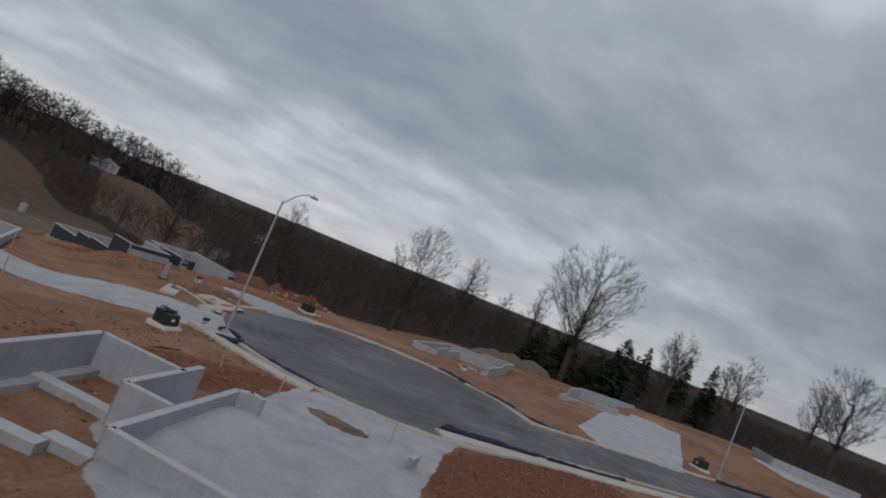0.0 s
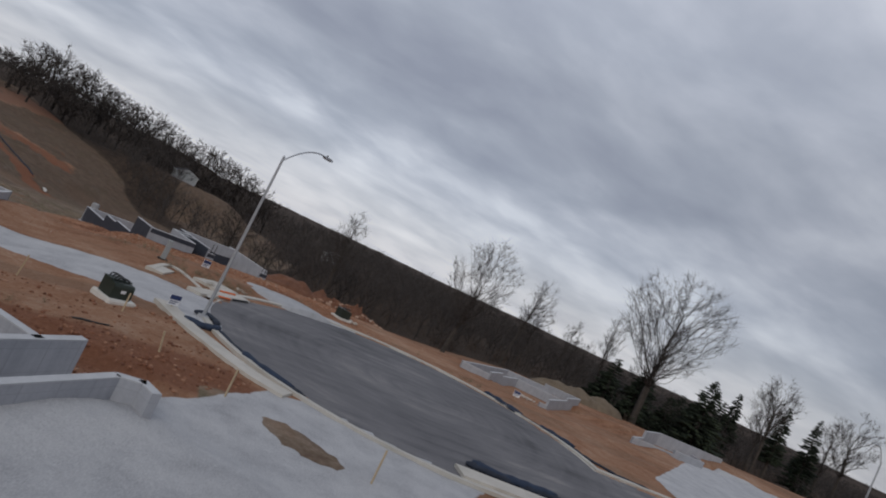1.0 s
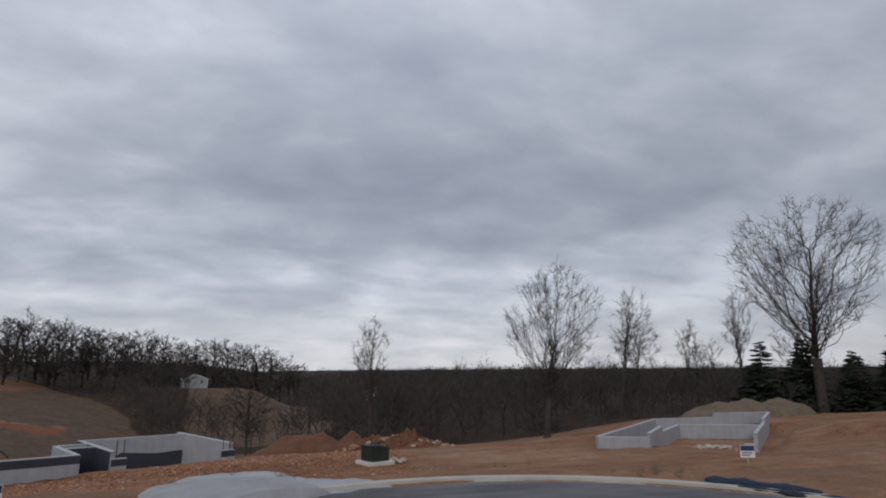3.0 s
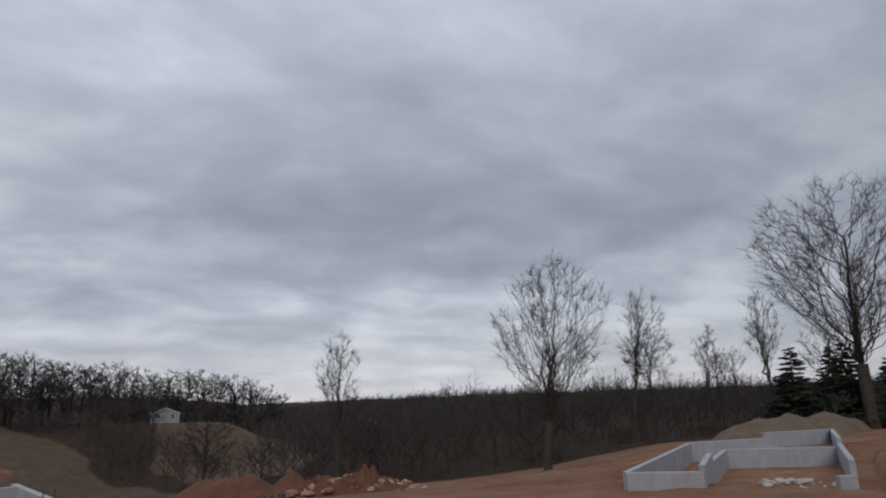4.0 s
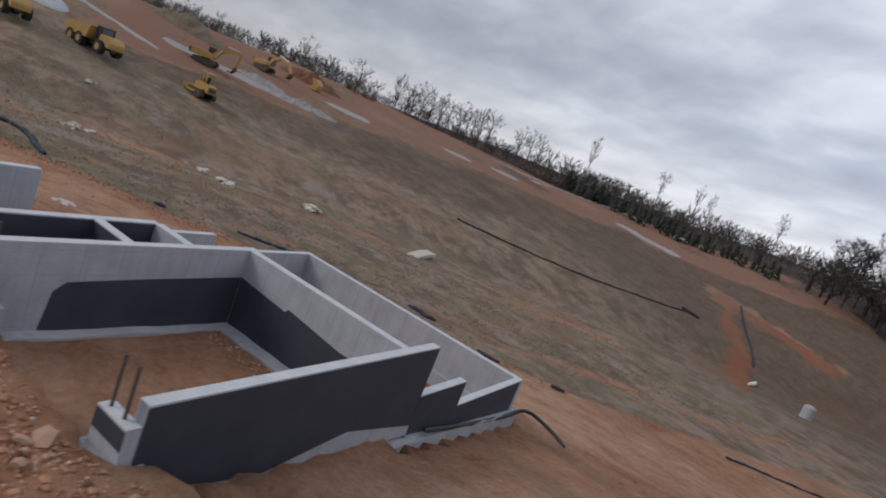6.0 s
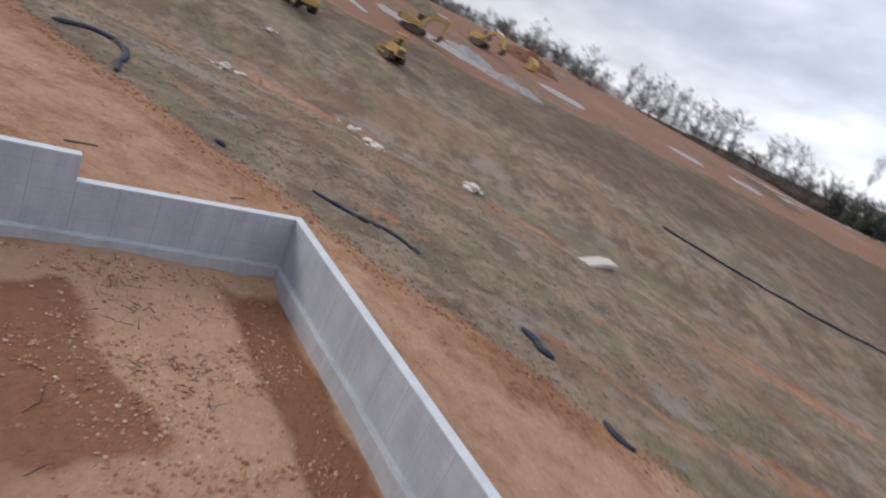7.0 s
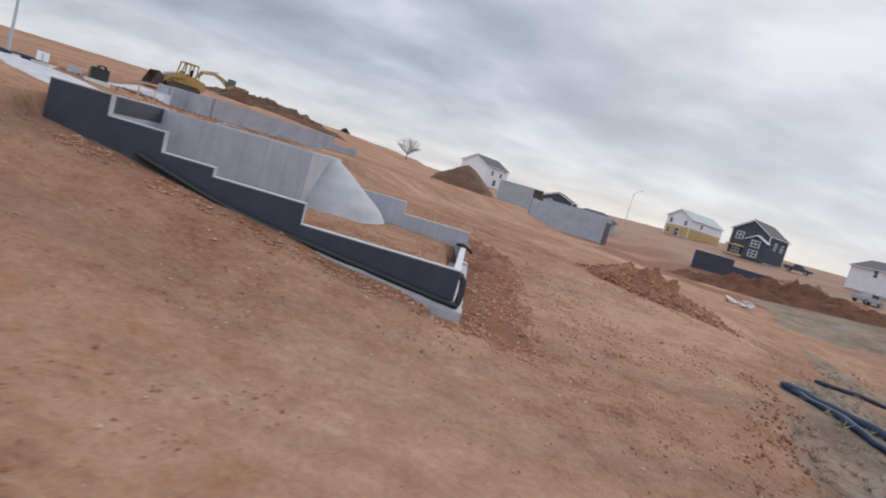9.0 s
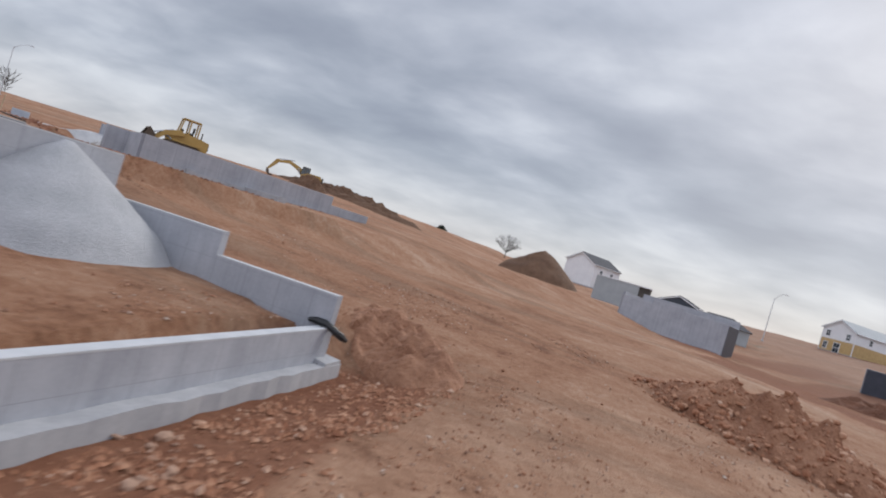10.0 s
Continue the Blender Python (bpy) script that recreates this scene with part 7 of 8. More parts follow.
# trees standing up from the western skyline, some singly and some in rows
for k in range(30):
    if k < 7:
        az, low, hgt = -85.0 + 1.15 * k, 4.6, rt.uniform(7.0, 10.5)
    elif k < 10:
        az, low, hgt = (-71.9, -69.6, -66.6)[k - 7], (5.8, 6.8, 7.2)[k - 7], (13.6, 9.0, 12.0)[k - 7]
    elif k < 22:
        az, low, hgt = -63.0 + 0.82 * (k - 10), 7.6, rt.uniform(9.5, 12.5)
    elif k < 25:
        az, low, hgt = -51.4 + 1.2 * (k - 22), 7.8, rt.uniform(9.0, 11.0)
    else:
        az, low, hgt = (-44.6, -38.6, -35.1, -33.9, -28.7)[k - 25], 12.0, (11.5, 9.5, 8.5, 7.0, 9.5)[k - 25]
    a = radians(az + rt.uniform(-0.3, 0.3))
    ridge_tree(4.3 + 215 * math.sin(a), 59.8 + 215 * math.cos(a), low + hgt, hgt + 1.5, k + 2, 0.62 if k > 24 else rt.uniform(0.75, 1.0), "leafless tree standing up from the western skyline", "trees on the western skyline")
rim = wood_spots(5, 84, 330, 3.8, -34, 76, 0.6, 1.35, grow_step=0.016, tall=False)
rim = rim[::3]
plant("undergrowth", rim, BRUSH_T, "brush", "tangled brown winter brush under the trees", "brush", 5)
low_ridge = wood_spots(6, 226, 244, 3.0, -86, -22, 0.7, 1.4)
plant("undergrowth", low_ridge, BRUSH_T, "brush", "dark winter brush along the western ridge", "brush", 6)
east = []
for k in range(46):
    a, d = radians(108 + 22.5 * random.Random(k).random()), 235 + 30 * random.Random(k + 99).random()
    ex, ey = -43 + d * math.sin(a), 53 + d * math.cos(a)
    east.append((ex, ey, ground_z(ex, ey) - 0.2, 0.55 + 0.5 * random.Random(k + 7).random()))
plant("woods", east, FAR_T, "twig", "far row of leafless trees beyond the street", "woods", 7)

west = []
rwest = random.Random(91)
for k in range(150):
    a, d = radians(rwest.uniform(-128, -66)), rwest.uniform(146, 172)
    ex, ey = -20 + d * math.sin(a), 76 + d * math.cos(a)
    west.append((ex, ey, ground_z(ex, ey) - 0.3, rwest.uniform(0.7, 1.4)))
plant("undergrowth", west, BRUSH_T, "brush", "dark winter brush behind the western haul road", "brush", 9)
plant("woods", [(x, y, z, 0.5 * k) for x, y, z, k in west[::4] if y > 70], FAR_T, "twig", "low leafless trees behind the western haul road", "woods", 10)

fringe = []
rf = random.Random(37)
for k in range(230):
    a, d = radians(rf.uniform(-6, 62)), rf.uniform(800, 880)
    ex, ey = -8 + d * math.sin(a), 22 + d * math.cos(a)
    fringe.append((ex, ey, ground_z(ex, ey) - 1.0, rf.uniform(1.4, 3.4)))
plant("woods", fringe, BRUSH_T, "twig", "far treetops along the top of the valley's other side", "woods", 12)


def cedar_template(seed, h, w):
    rnd = random.Random(seed)
    segs = []
    for i in range(90):
        f = rnd.random()
        a = rnd.uniform(0, 6.28)
        rr = w / 2 * (1 - f) ** 0.7 * rnd.uniform(0.3, 0.9)
        p = Vector((rr * math.cos(a), rr * math.sin(a), h * f * 0.93))
        e = p + Vector((math.cos(a) * 0.5, math.sin(a) * 0.5, rnd.uniform(0.2, 0.9)))
        segs.append((tuple(p), tuple(e), 0.30 + 0.16 * (1 - f), 0))
    return thorns(segs)


CEDAR_T = [cedar_template(90 + k, 6.0, 3.4) for k in range(4)]
rc = random.Random(17)
for k in range(34):
    az = radians(-46 + 19 * (k + rc.uniform(-0.4, 0.4)) / 34)
    dd = 214 + rc.uniform(-5, 5)
    cx, cy = 4 + dd * math.sin(az), 60 + dd * math.cos(az)
    vs, tr = CEDAR_T[k % 4]
    kk = rc.uniform(0.65, 1.25)
    t = fast_mesh("cedar_tree", vs * kk, np.zeros((0, 4), int), tr, "needle")
    t.matrix_world = pose(cx, cy, ground_z(cx, cy) - 1.2, 0, 0, k * 47)
    tagged(t, "small dark green cedar in a row on the ridge", "tree", "cedars on the ridge")


# dry weeds and small brush near the street
rw = random.Random(5)
weeds = []
for cx, cy, r, n in ((-10.5, 47.5, 2.6, 70), (-13.5, 46.5, 2.0, 40), (-16.0, 52.0, 3.0, 26), (9.5, 49.8, 1.5, 14), (-19.5, 30.0, 2.0, 10), (-3.0, 60.5, 2.5, 12), (5.5, 57.0, 3.0, 10)):
    for _ in range(n):
        wx, wy = cx + rw.gauss(0, r * 0.5), cy + rw.gauss(0, r * 0.5)
        if road_in(wx, wy) < -0.9:
            weeds.append((wx, wy, top_z(wx, wy), rw.uniform(0.05, 0.16)))
plant("dry_weeds", weeds, BRUSH_T, "straw", "tufts of dry winter weeds on bare clay", "weeds", 9)


def twig_pile(u, v, seed, n):
    rnd = random.Random(seed)
    segs = []
    for _ in range(n):
        x, y = f1_xy(u + rnd.gauss(0, 0.6), v + rnd.gauss(0, 0.4))
        a, ln = rnd.uniform(0, 6.28), rnd.uniform(0.12, 0.6)
        z = top_z(x, y) + rnd.uniform(0.0, 0.06)
        segs.append(((x, y, z), (x + ln * math.cos(a), y + ln * math.sin(a), z + rnd.uniform(0, 0.14)), rnd.uniform(0.006, 0.014), 0))
    vs, tr = thorns(segs)
    tagged(fast_mesh("twig_litter", vs, np.zeros((0, 4), int), tr, "bark"), "tangle of dark broken twigs on the cellar floor", "twigs", kind="stuff")


twig_pile(-9.6, 11.5, 1, 26)
twig_pile(-9.2, 10.4, 2, 12)
twig_pile(-6.9, 12.3, 3, 14)
twig_pile(-9.4, 12.8, 4, 18)


def tuft_template(seed):
    rnd = random.Random(seed)
    segs = []
    for _ in range(8):
        a, r = rnd.uniform(0, 6.28), rnd.uniform(0, 0.35)
        q = Vector((r * math.cos(a), r * math.sin(a), -0.05))
        e = q + Vector((rnd.gauss(0, 0.45), rnd.gauss(0, 0.45), rnd.uniform(0.35, 1.0)))
        segs.append((tuple(q), tuple(e), 0.085, 0))
    return thorns(segs)


TUFT_T = [tuft_template(k) for k in range(6)]
rg = random.Random(21)
tufts = []
while len(tufts) < 5600:
    gx, gy = rg.uniform(-80, -26), rg.uniform(36, 128)
    back = grass_edge(gy) - gx
    if back < 0.2 or rg.random() > 1.15 - back / 45 or noise.noise((gx * 0.2, gy * 0.2, 3.0)) < rg.uniform(-0.5, 0.3):
        continue
    tufts.append((gx, gy, top_z(gx, gy), rg.uniform(0.10, 0.30)))
plant("winter_grass", tufts, TUFT_T, "wintergrass", "thin tufts of dry winter grass on the slope", "grass", 10)


# ---- houses ----
def roof_slab(w, d, ez, rz, over, thick, side):
    """One pitch of a gable roof; the ridge runs along y."""
    bm = bmesh.new()
    x1 = side * (w / 2 + over)
    dz = (rz - ez) / (w / 2) * over
    pts = [(0, rz), (x1, ez - dz), (x1, ez - dz + thick), (0, rz + thick)]
    prism(bm, pts, -over, d + over)
    return bm


def window_part(parent, face, a, z, w, h, wid, dep, mat="white_paint"):
    """A framed window on the front, east or west face."""
    if face == "front":
        f = boxes((a - w / 2 - 0.12, -0.07, z - 0.12, a + w / 2 + 0.12, 0.01, z + h + 0.12), bevel=0.01)
        g = boxes((a - w / 2, -0.085, z, a - 0.04, -0.072, z + h * 0.47), (a + 0.04, -0.085, z, a + w / 2, -0.072, z + h * 0.47), (a - w / 2, -0.085, z + h * 0.53, a - 0.04, -0.072, z + h), (a + 0.04, -0.085, z + h * 0.53, a + w / 2, -0.072, z + h))
    else:
        s = 1 if face == "right" else -1
        x = s * wid / 2
        f = boxes((min(x, x + s * 0.07), a - w / 2 - 0.12, z - 0.12, max(x, x + s * 0.07), a + w / 2 + 0.12, z + h + 0.12), bevel=0.01)
        xa, xb = sorted((x + s * 0.072, x + s * 0.085))
        g = boxes((xa, a - w / 2, z, xb, a + w / 2, z + h * 0.47), (xa, a - w / 2, z + h * 0.53, xb, a + w / 2, z + h))
    win = part("window", f, mat, parent)
    part("pane", g, "glass", win)


def house(x, y, face_az, w, d, ez, rz, wall_mat, roof_mat, label, windows=(), lower=None, base_drop=1.5, trim="white_paint", z=None):
    """x, y is the middle of the gable front; face_az is the compass way it looks."""
    zz = ground_z(x, y) if z is None else z
    t = thing("house", pose(x, y, zz, 0, 0, 180 - face_az), label, "house", "houses on the hill")
    lo = 2.9 if lower else 0.0
    bm = bmesh.new()
    prism(bm, [(-w / 2, lo), (w / 2, lo), (w / 2, ez), (0, rz), (-w / 2, ez)], 0, d)
    part("wall", bm, wall_mat, t)
    if lower:
        part("lower_wall", boxes((-w / 2 + 0.01, 0.01, 0, w / 2 - 0.01, d - 0.01, lo)), lower, t, "bare yellow sheathing board")
    part("foundation", boxes((-w / 2 - 0.05, -0.05, -base_drop, w / 2 + 0.05, d + 0.05, 0.15)), "footing", t)
    for s in (-1, 1):
        r = part("roof", roof_slab(w, d, ez, rz, 0.35, 0.16, s), roof_mat, t)
        x1 = s * (w / 2 + 0.35)
        e = ez - (rz - ez) / (w / 2) * 0.35
        a, b = sorted((x1, x1 + s * 0.12))
        part("gutter", boxes((a, -0.35, e - 0.02, b, d + 0.35, e + 0.14)), trim, r)
        bm = bmesh.new()
        prism(bm, [(0, rz - 0.22), (x1, e - 0.22), (x1, e + 0.02), (0, rz + 0.02)], -0.40, -0.352)
        part("barge_board", bm, trim, r)
        a, b = sorted((s * (w / 2 - 0.14), s * (w / 2 + 0.03)))
        part("corner_board", boxes((a, -0.03, 0, b, 0.14, ez)), trim if wall_mat != "white_paint" else wall_mat, t)
    for row in windows:
        window_part(t, *row, w, d, trim)
    return t


h = house(-109.0, -72.0, 50, 9.0, 11.0, 6.4, 9.2, "slate_paint", "shingle", "slate blue two-storey house with white window frames", [("front", -2.4, 4.2, 1.5, 1.6), ("front", 1.9, 3.8, 1.0, 1.7), ("left", 4.0, 4.0, 1.0, 1.4), ("right", 4.0, 3.6, 1.2, 1.5), ("right", 8.0, 3.6, 1.2, 1.5), ("front", -2.4, 1.0, 1.5, 1.6)])
bay = part("wall", prism(bmesh.new(), [(0.0, 0), (4.6, 0), (4.6, 4.4), (2.3, 5.6), (0.0, 4.4)], -1.6, 0), "slate_paint", h, "projecting gabled front bay")
part("roof", prism(bmesh.new(), [(-0.3, 4.25), (2.3, 5.62), (4.9, 4.25), (4.9, 4.45), (2.3, 5.84), (-0.3, 4.45)], -1.95, 0.0), "white_paint", bay)
for zz in (0.7, 3.0):
    w1 = part("window", boxes((1.3, -1.68, zz - 0.12, 3.3, -1.6, zz + 1.5), bevel=0.01), "white_paint", bay)
    part("pane", boxes((1.45, -1.7, zz, 2.25, -1.685, zz + 0.65), (2.35, -1.7, zz, 3.15, -1.685, zz + 0.65), (1.45, -1.7, zz + 0.75, 2.25, -1.685, zz + 1.38), (2.35, -1.7, zz + 0.75, 3.15, -1.685, zz + 1.38)), "glass", w1)
part("porch", boxes((-4.5, -1.4, 0, -0.1, 0, 0.5), (-4.5, -1.4, 2.3, -0.1, 0, 2.6), (-4.4, -1.35, 0.5, -4.2, -1.15, 2.3)), "osb", h, "unpainted timber porch")
house(-129.0, -45.0, -8, 9.0, 11.5, 5.0, 6.9, "white_paint", "shingle", "white two-storey house with a dark shingle roof", [("front", -2.8, 3.4, 1.2, 1.4), ("front", 2.4, 3.2, 1.6, 1.4), ("front", 2.9, 0.9, 1.8, 1.3), ("front", 0.2, 0.1, 1.0, 2.1), ("front", -2.8, 0.7, 1.0, 1.4), ("right", 4.0, 3.4, 0.9, 1.3), ("right", 10.0, 3.4, 0.9, 1.3), ("left", 5.0, 3.4, 0.9, 1.3)])
house(-152.5, -62.5, -45, 8.5, 9.0, 5.6, 7.7, "slate_paint", "shingle", "dark grey two-storey house behind the white one", [("right", 3.5, 3.4, 1.1, 1.3), ("right", 8.5, 3.4, 1.1, 1.3)])
house(-103.0, -101.0, 58, 8.0, 15.0, 5.4, 7.6, "white_paint", "grey_panel", "unfinished house, white wrap above bare yellow sheathing", [("front", -2.5, 3.5, 0.9, 1.3), ("front", 2.4, 3.4, 0.9, 1.3), ("front", 0.2, 0.1, 1.4, 2.1), ("front", -2.6, 0.6, 0.9, 1.5), ("right", 5.0, 3.6, 0.9, 1.2)], "osb", trim="white_paint")
house(-43.5, -108.0, 39, 9.5, 11.0, 6.0, 8.4, "white_paint", "shingle", "white two-storey house with a dark roof on the hill", [("right", 3.0, 3.6, 1.0, 1.3), ("right", 7.5, 3.6, 1.0, 1.3), ("right", 5.0, 0.8, 1.4, 1.6)])
house(-68.0, -100.0, 20, 9.0, 10.0, 2.6, 4.4, "slate_paint", "shingle", "far low house with a dark roof", [("front", -2, 0.8, 1.2, 1.2)])
house(-25.0, 262.0, 170, 8.0, 11.0, 2.7, 4.3, "grey_panel", "shingle", "pale farmhouse among the leafless trees", [("front", -2.2, 1.0, 1.1, 1.3), ("front", 2.0, 1.0, 1.1, 1.3), ("left", 6.0, 1.0, 1.1, 1.3)], z=-1.6, base_drop=7.0)
house(36.0, 245.0, 200, 7.0, 8.0, 3.0, 4.8, "white_paint", "grey_panel", "small pale farmhouse low in the woods", [("front", 0.0, 1.0, 1.1, 1.2)])
house(84.0, 118.0, 215, 9.0, 11.0, 3.2, 5.2, "brown_siding", "shingle", "brown house beyond the leafless trees", [("front", -2, 1.0, 1.1, 1.2), ("front", 2, 1.0, 1.1, 1.2)], trim="brown_siding")


def hip_house(x, y, az, w, d, ez, rz, label):
    t = thing("house", pose(x, y, ground_z(x, y), 0, 0, 180 - az), label, "house", "houses on the hill")
    part("wall", boxes((-w / 2, 0, -1, w / 2, d, ez)), "grey_panel", t)
    o = 0.4
    vs = [(-w / 2 - o, -o, ez), (w / 2 + o, -o, ez), (w / 2 + o, d + o, ez), (-w / 2 - o, d + o, ez), (-w / 5, d / 2, rz), (w / 5, d / 2, rz)]
    raw("roof", vs, [(0, 1, 5, 4), (1, 2, 5), (2, 3, 4, 5), (3, 0, 4), (3, 2, 1, 0)], "shingle", t)


hip_house(-65.7, -46.0, 14, 9.0, 8.0, 2.4, 3.9, "low house with a dark hipped shingle roof")


def sheathed_box():
    t = thing("wall_panel_stack", pose(-49.0, -42.5, ground_z(-49, -42.5), 0, 0, 172), "new storey walls in plain grey sheathing", "house shell")
    part("wall", boxes((-2.6, 0, -0.5, 3.9, 5.0, 3.8)), "grey_panel", t)
    part("wall", boxes((3.902, 0.3, -0.5, 5.6, 4.4, 3.8)), "machine_grey", t, "darker return wall")
    part("sill", boxes((-2.7, -0.1, 3.8, 5.7, 5.1, 3.94)), "white_paint", t)


sheathed_box()


# ---- machines ----
def track_outline(l, h, n=8):
    r = h / 2
    pts = []
    for k in range(n + 1):
        a = math.pi / 2 - math.pi * k / n
        pts.append((l / 2 - r + r * math.cos(a), r + r * math.sin(a)))
    for k in range(n + 1):
        a = -math.pi / 2 - math.pi * k / n
        pts.append((-l / 2 + r + r * math.cos(a), r + r * math.sin(a)))
    return pts


def track(t, y, l, h, wid, name="track"):
    bm = bmesh.new()
    prism(bm, track_outline(l, h), y - wid / 2, y + wid / 2)
    m = int(2 * l / 0.24)
    for k in range(m):
        xk = -l / 2 + h / 2 + (l - h) * (k % (m // 2)) / (m // 2 - 1)
        zk = h if k < m // 2 else 0.0
        box(bm, xk - 0.04, y - wid / 2 - 0.02, zk - 0.05, xk + 0.04, y + wid / 2 + 0.02, zk + 0.05)
    tr = part(name, bm, "track", t, "rusty steel crawler track")
    for k in range(5):
        xk = -l / 2 + h / 2 + (l - h) * k / 4
        bm = bmesh.new()
        cyl(bm, (xk, y - wid / 2 - 0.04, h / 2), (xk, y + wid / 2 + 0.04, h / 2), h * (0.36 if k in (0, 4) else 0.2), seg=12)
        part("roller", bm, "machine_grey", tr)
    return tr


def cab(t, x0, x1, y0, y1, z0, z1, lean=0.15, mat="yellow", glazed=True):
    bm = bmesh.new()
    prism(bm, [(x0 - 0.06, z1 - 0.12), (x1 - lean + 0.1, z1 - 0.12), (x1 - lean + 0.05, z1), (x0, z1)], y0 - 0.06, y1 + 0.06, 0.02)
    c = part("cab", bm, mat, t, "boxy operator's cab")
    for ya in (y0, y1 - 0.1):
        for xa, xb in ((x0, x0), (x1, x1 - lean), ((x0 + x1) / 2, (x0 + x1) / 2)):
            bm = bmesh.new()
            prism(bm, [(xa - 0.06, z0), (xa + 0.06, z0), (xb + 0.06, z1 - 0.1), (xb - 0.06, z1 - 0.1)], ya, ya + 0.1)
            part("post", bm, mat if mat == "yellow" else "machine_grey", c)
    if glazed:
        bm = bmesh.new()
        prism(bm, [(x0 + 0.08, z0), (x1 - 0.08, z0), (x1 - lean - 0.08, z1 - 0.13), (x0 + 0.08, z1 - 0.13)], y0 + 0.04, y1 - 0.04)
        part("glazing", bm, "glass", c)
    else:
        m = (x0 + x1) / 2
        part("seat", boxes((m - 0.5, -0.28, z0, m, 0.28, z0 + 0.3), (m - 0.55, -0.26, z0 + 0.3, m - 0.42, 0.26, z0 + 0.85), bevel=0.04), "rubber", c)
        part("console", boxes((x1 - 0.4, -0.35, z0, x1 - 0.15, 0.35, z0 + 0.45), bevel=0.03), "machine_grey", c)
    return c


def crawler_loader(x, y, turn, label, group="", k=1.0, bucket=True):
    t = thing("crawler_loader", pose(x, y, ground_z(x, y) + 0.08, 0, 0, turn) @ Matrix.Scale(k, 4), label, "earth mover", group)
    for s in (-1, 1):
        track(t, s * 0.95, 3.5, 0.95, 0.5)
    bm = bmesh.new()
    prism(bm, [(-2.3, 0.8), (0.2, 0.6), (1.25, 0.7), (1.3, 1.75), (0.6, 2.0), (-0.4, 2.0), (-1.5, 1.9), (-2.35, 1.75)], -0.62, 0.62, 0.05)
    body = part("body", bm, "yellow", t)
    part("fender", boxes((-1.6, -1.15, 1.02, 0.9, -0.63, 1.16), bevel=0.03), "yellow", t)
    part("fender", boxes((-1.6, 0.63, 1.02, 0.9, 1.15, 1.16), bevel=0.03), "yellow", t)
    part("grille", boxes((-2.38, -0.5, 1.0, -2.33, 0.5, 1.6)), "machine_grey", body)
    bm = bmesh.new()
    cyl(bm, (-1.6, 0.3, 1.85), (-1.6, 0.3, 2.5), 0.06, seg=8)
    part("exhaust", bm, "machine_grey", t)
    cab(t, -1.2, 0.45, -0.62, 0.62, 1.9, 3.35, 0.2, glazed=False)
    if bucket:
        for s in (-1, 1):
            bm = bmesh.new()
            prism(bm, [(-0.2, 1.75), (0.3, 2.15), (1.6, 1.75), (2.45, 0.75), (2.3, 0.55), (1.4, 1.35), (0.2, 1.6)], s * 0.78 - 0.09, s * 0.78 + 0.09, 0.02)
            part("lift_arm", bm, "yellow", t)
            bm = bmesh.new()
            cyl(bm, (0.6, s * 0.55, 1.0), (1.7, s * 0.7, 1.5), 0.07, seg=8)
            cyl(bm, (0.9, s * 0.45, 2.0), (2.3, s * 0.45, 1.35), 0.06, seg=8)
            part("cylinder", bm, "steel", t)
        bm = bmesh.new()
        prism(bm, [(2.35, 0.15), (3.55, 0.05), (3.55, 0.12), (2.55, 0.35), (2.45, 0.95), (2.95, 1.55), (2.85, 1.6), (2.3, 1.05)], -1.3, 1.3)
        b = part("bucket", bm, "track", t, "worn brown steel bucket")
        part("cheek", prism(bmesh.new(), [(2.4, 0.15), (3.5, 0.08), (3.2, 0.9), (2.9, 1.52), (2.35, 1.0)], -1.32, -1.27), "track", b)
        part("cheek", prism(bmesh.new(), [(2.4, 0.15), (3.5, 0.08), (3.2, 0.9), (2.9, 1.52), (2.35, 1.0)], 1.27, 1.32), "track", b)
        for j in range(7):
            part("tooth", boxes((3.5, -1.2 + j * 0.38, 0.05, 3.75, -1.1 + j * 0.38, 0.11)), "machine_grey", b)
    else:
        bm = bmesh.new()
        prism(bm, [(2.1, 0.05), (2.3, 0.0), (2.15, 0.6), (2.3, 1.2), (2.2, 1.2), (2.0, 0.6)], -1.6, 1.6)
        part("blade", bm, "yellow", t)
        for s in (-1, 1):
            part("push_arm", boxes((-0.3, s * 1.28 - 0.07, 0.4, 2.1, s * 1.28 + 0.07, 0.62), bevel=0.02), "yellow", t)
    return t


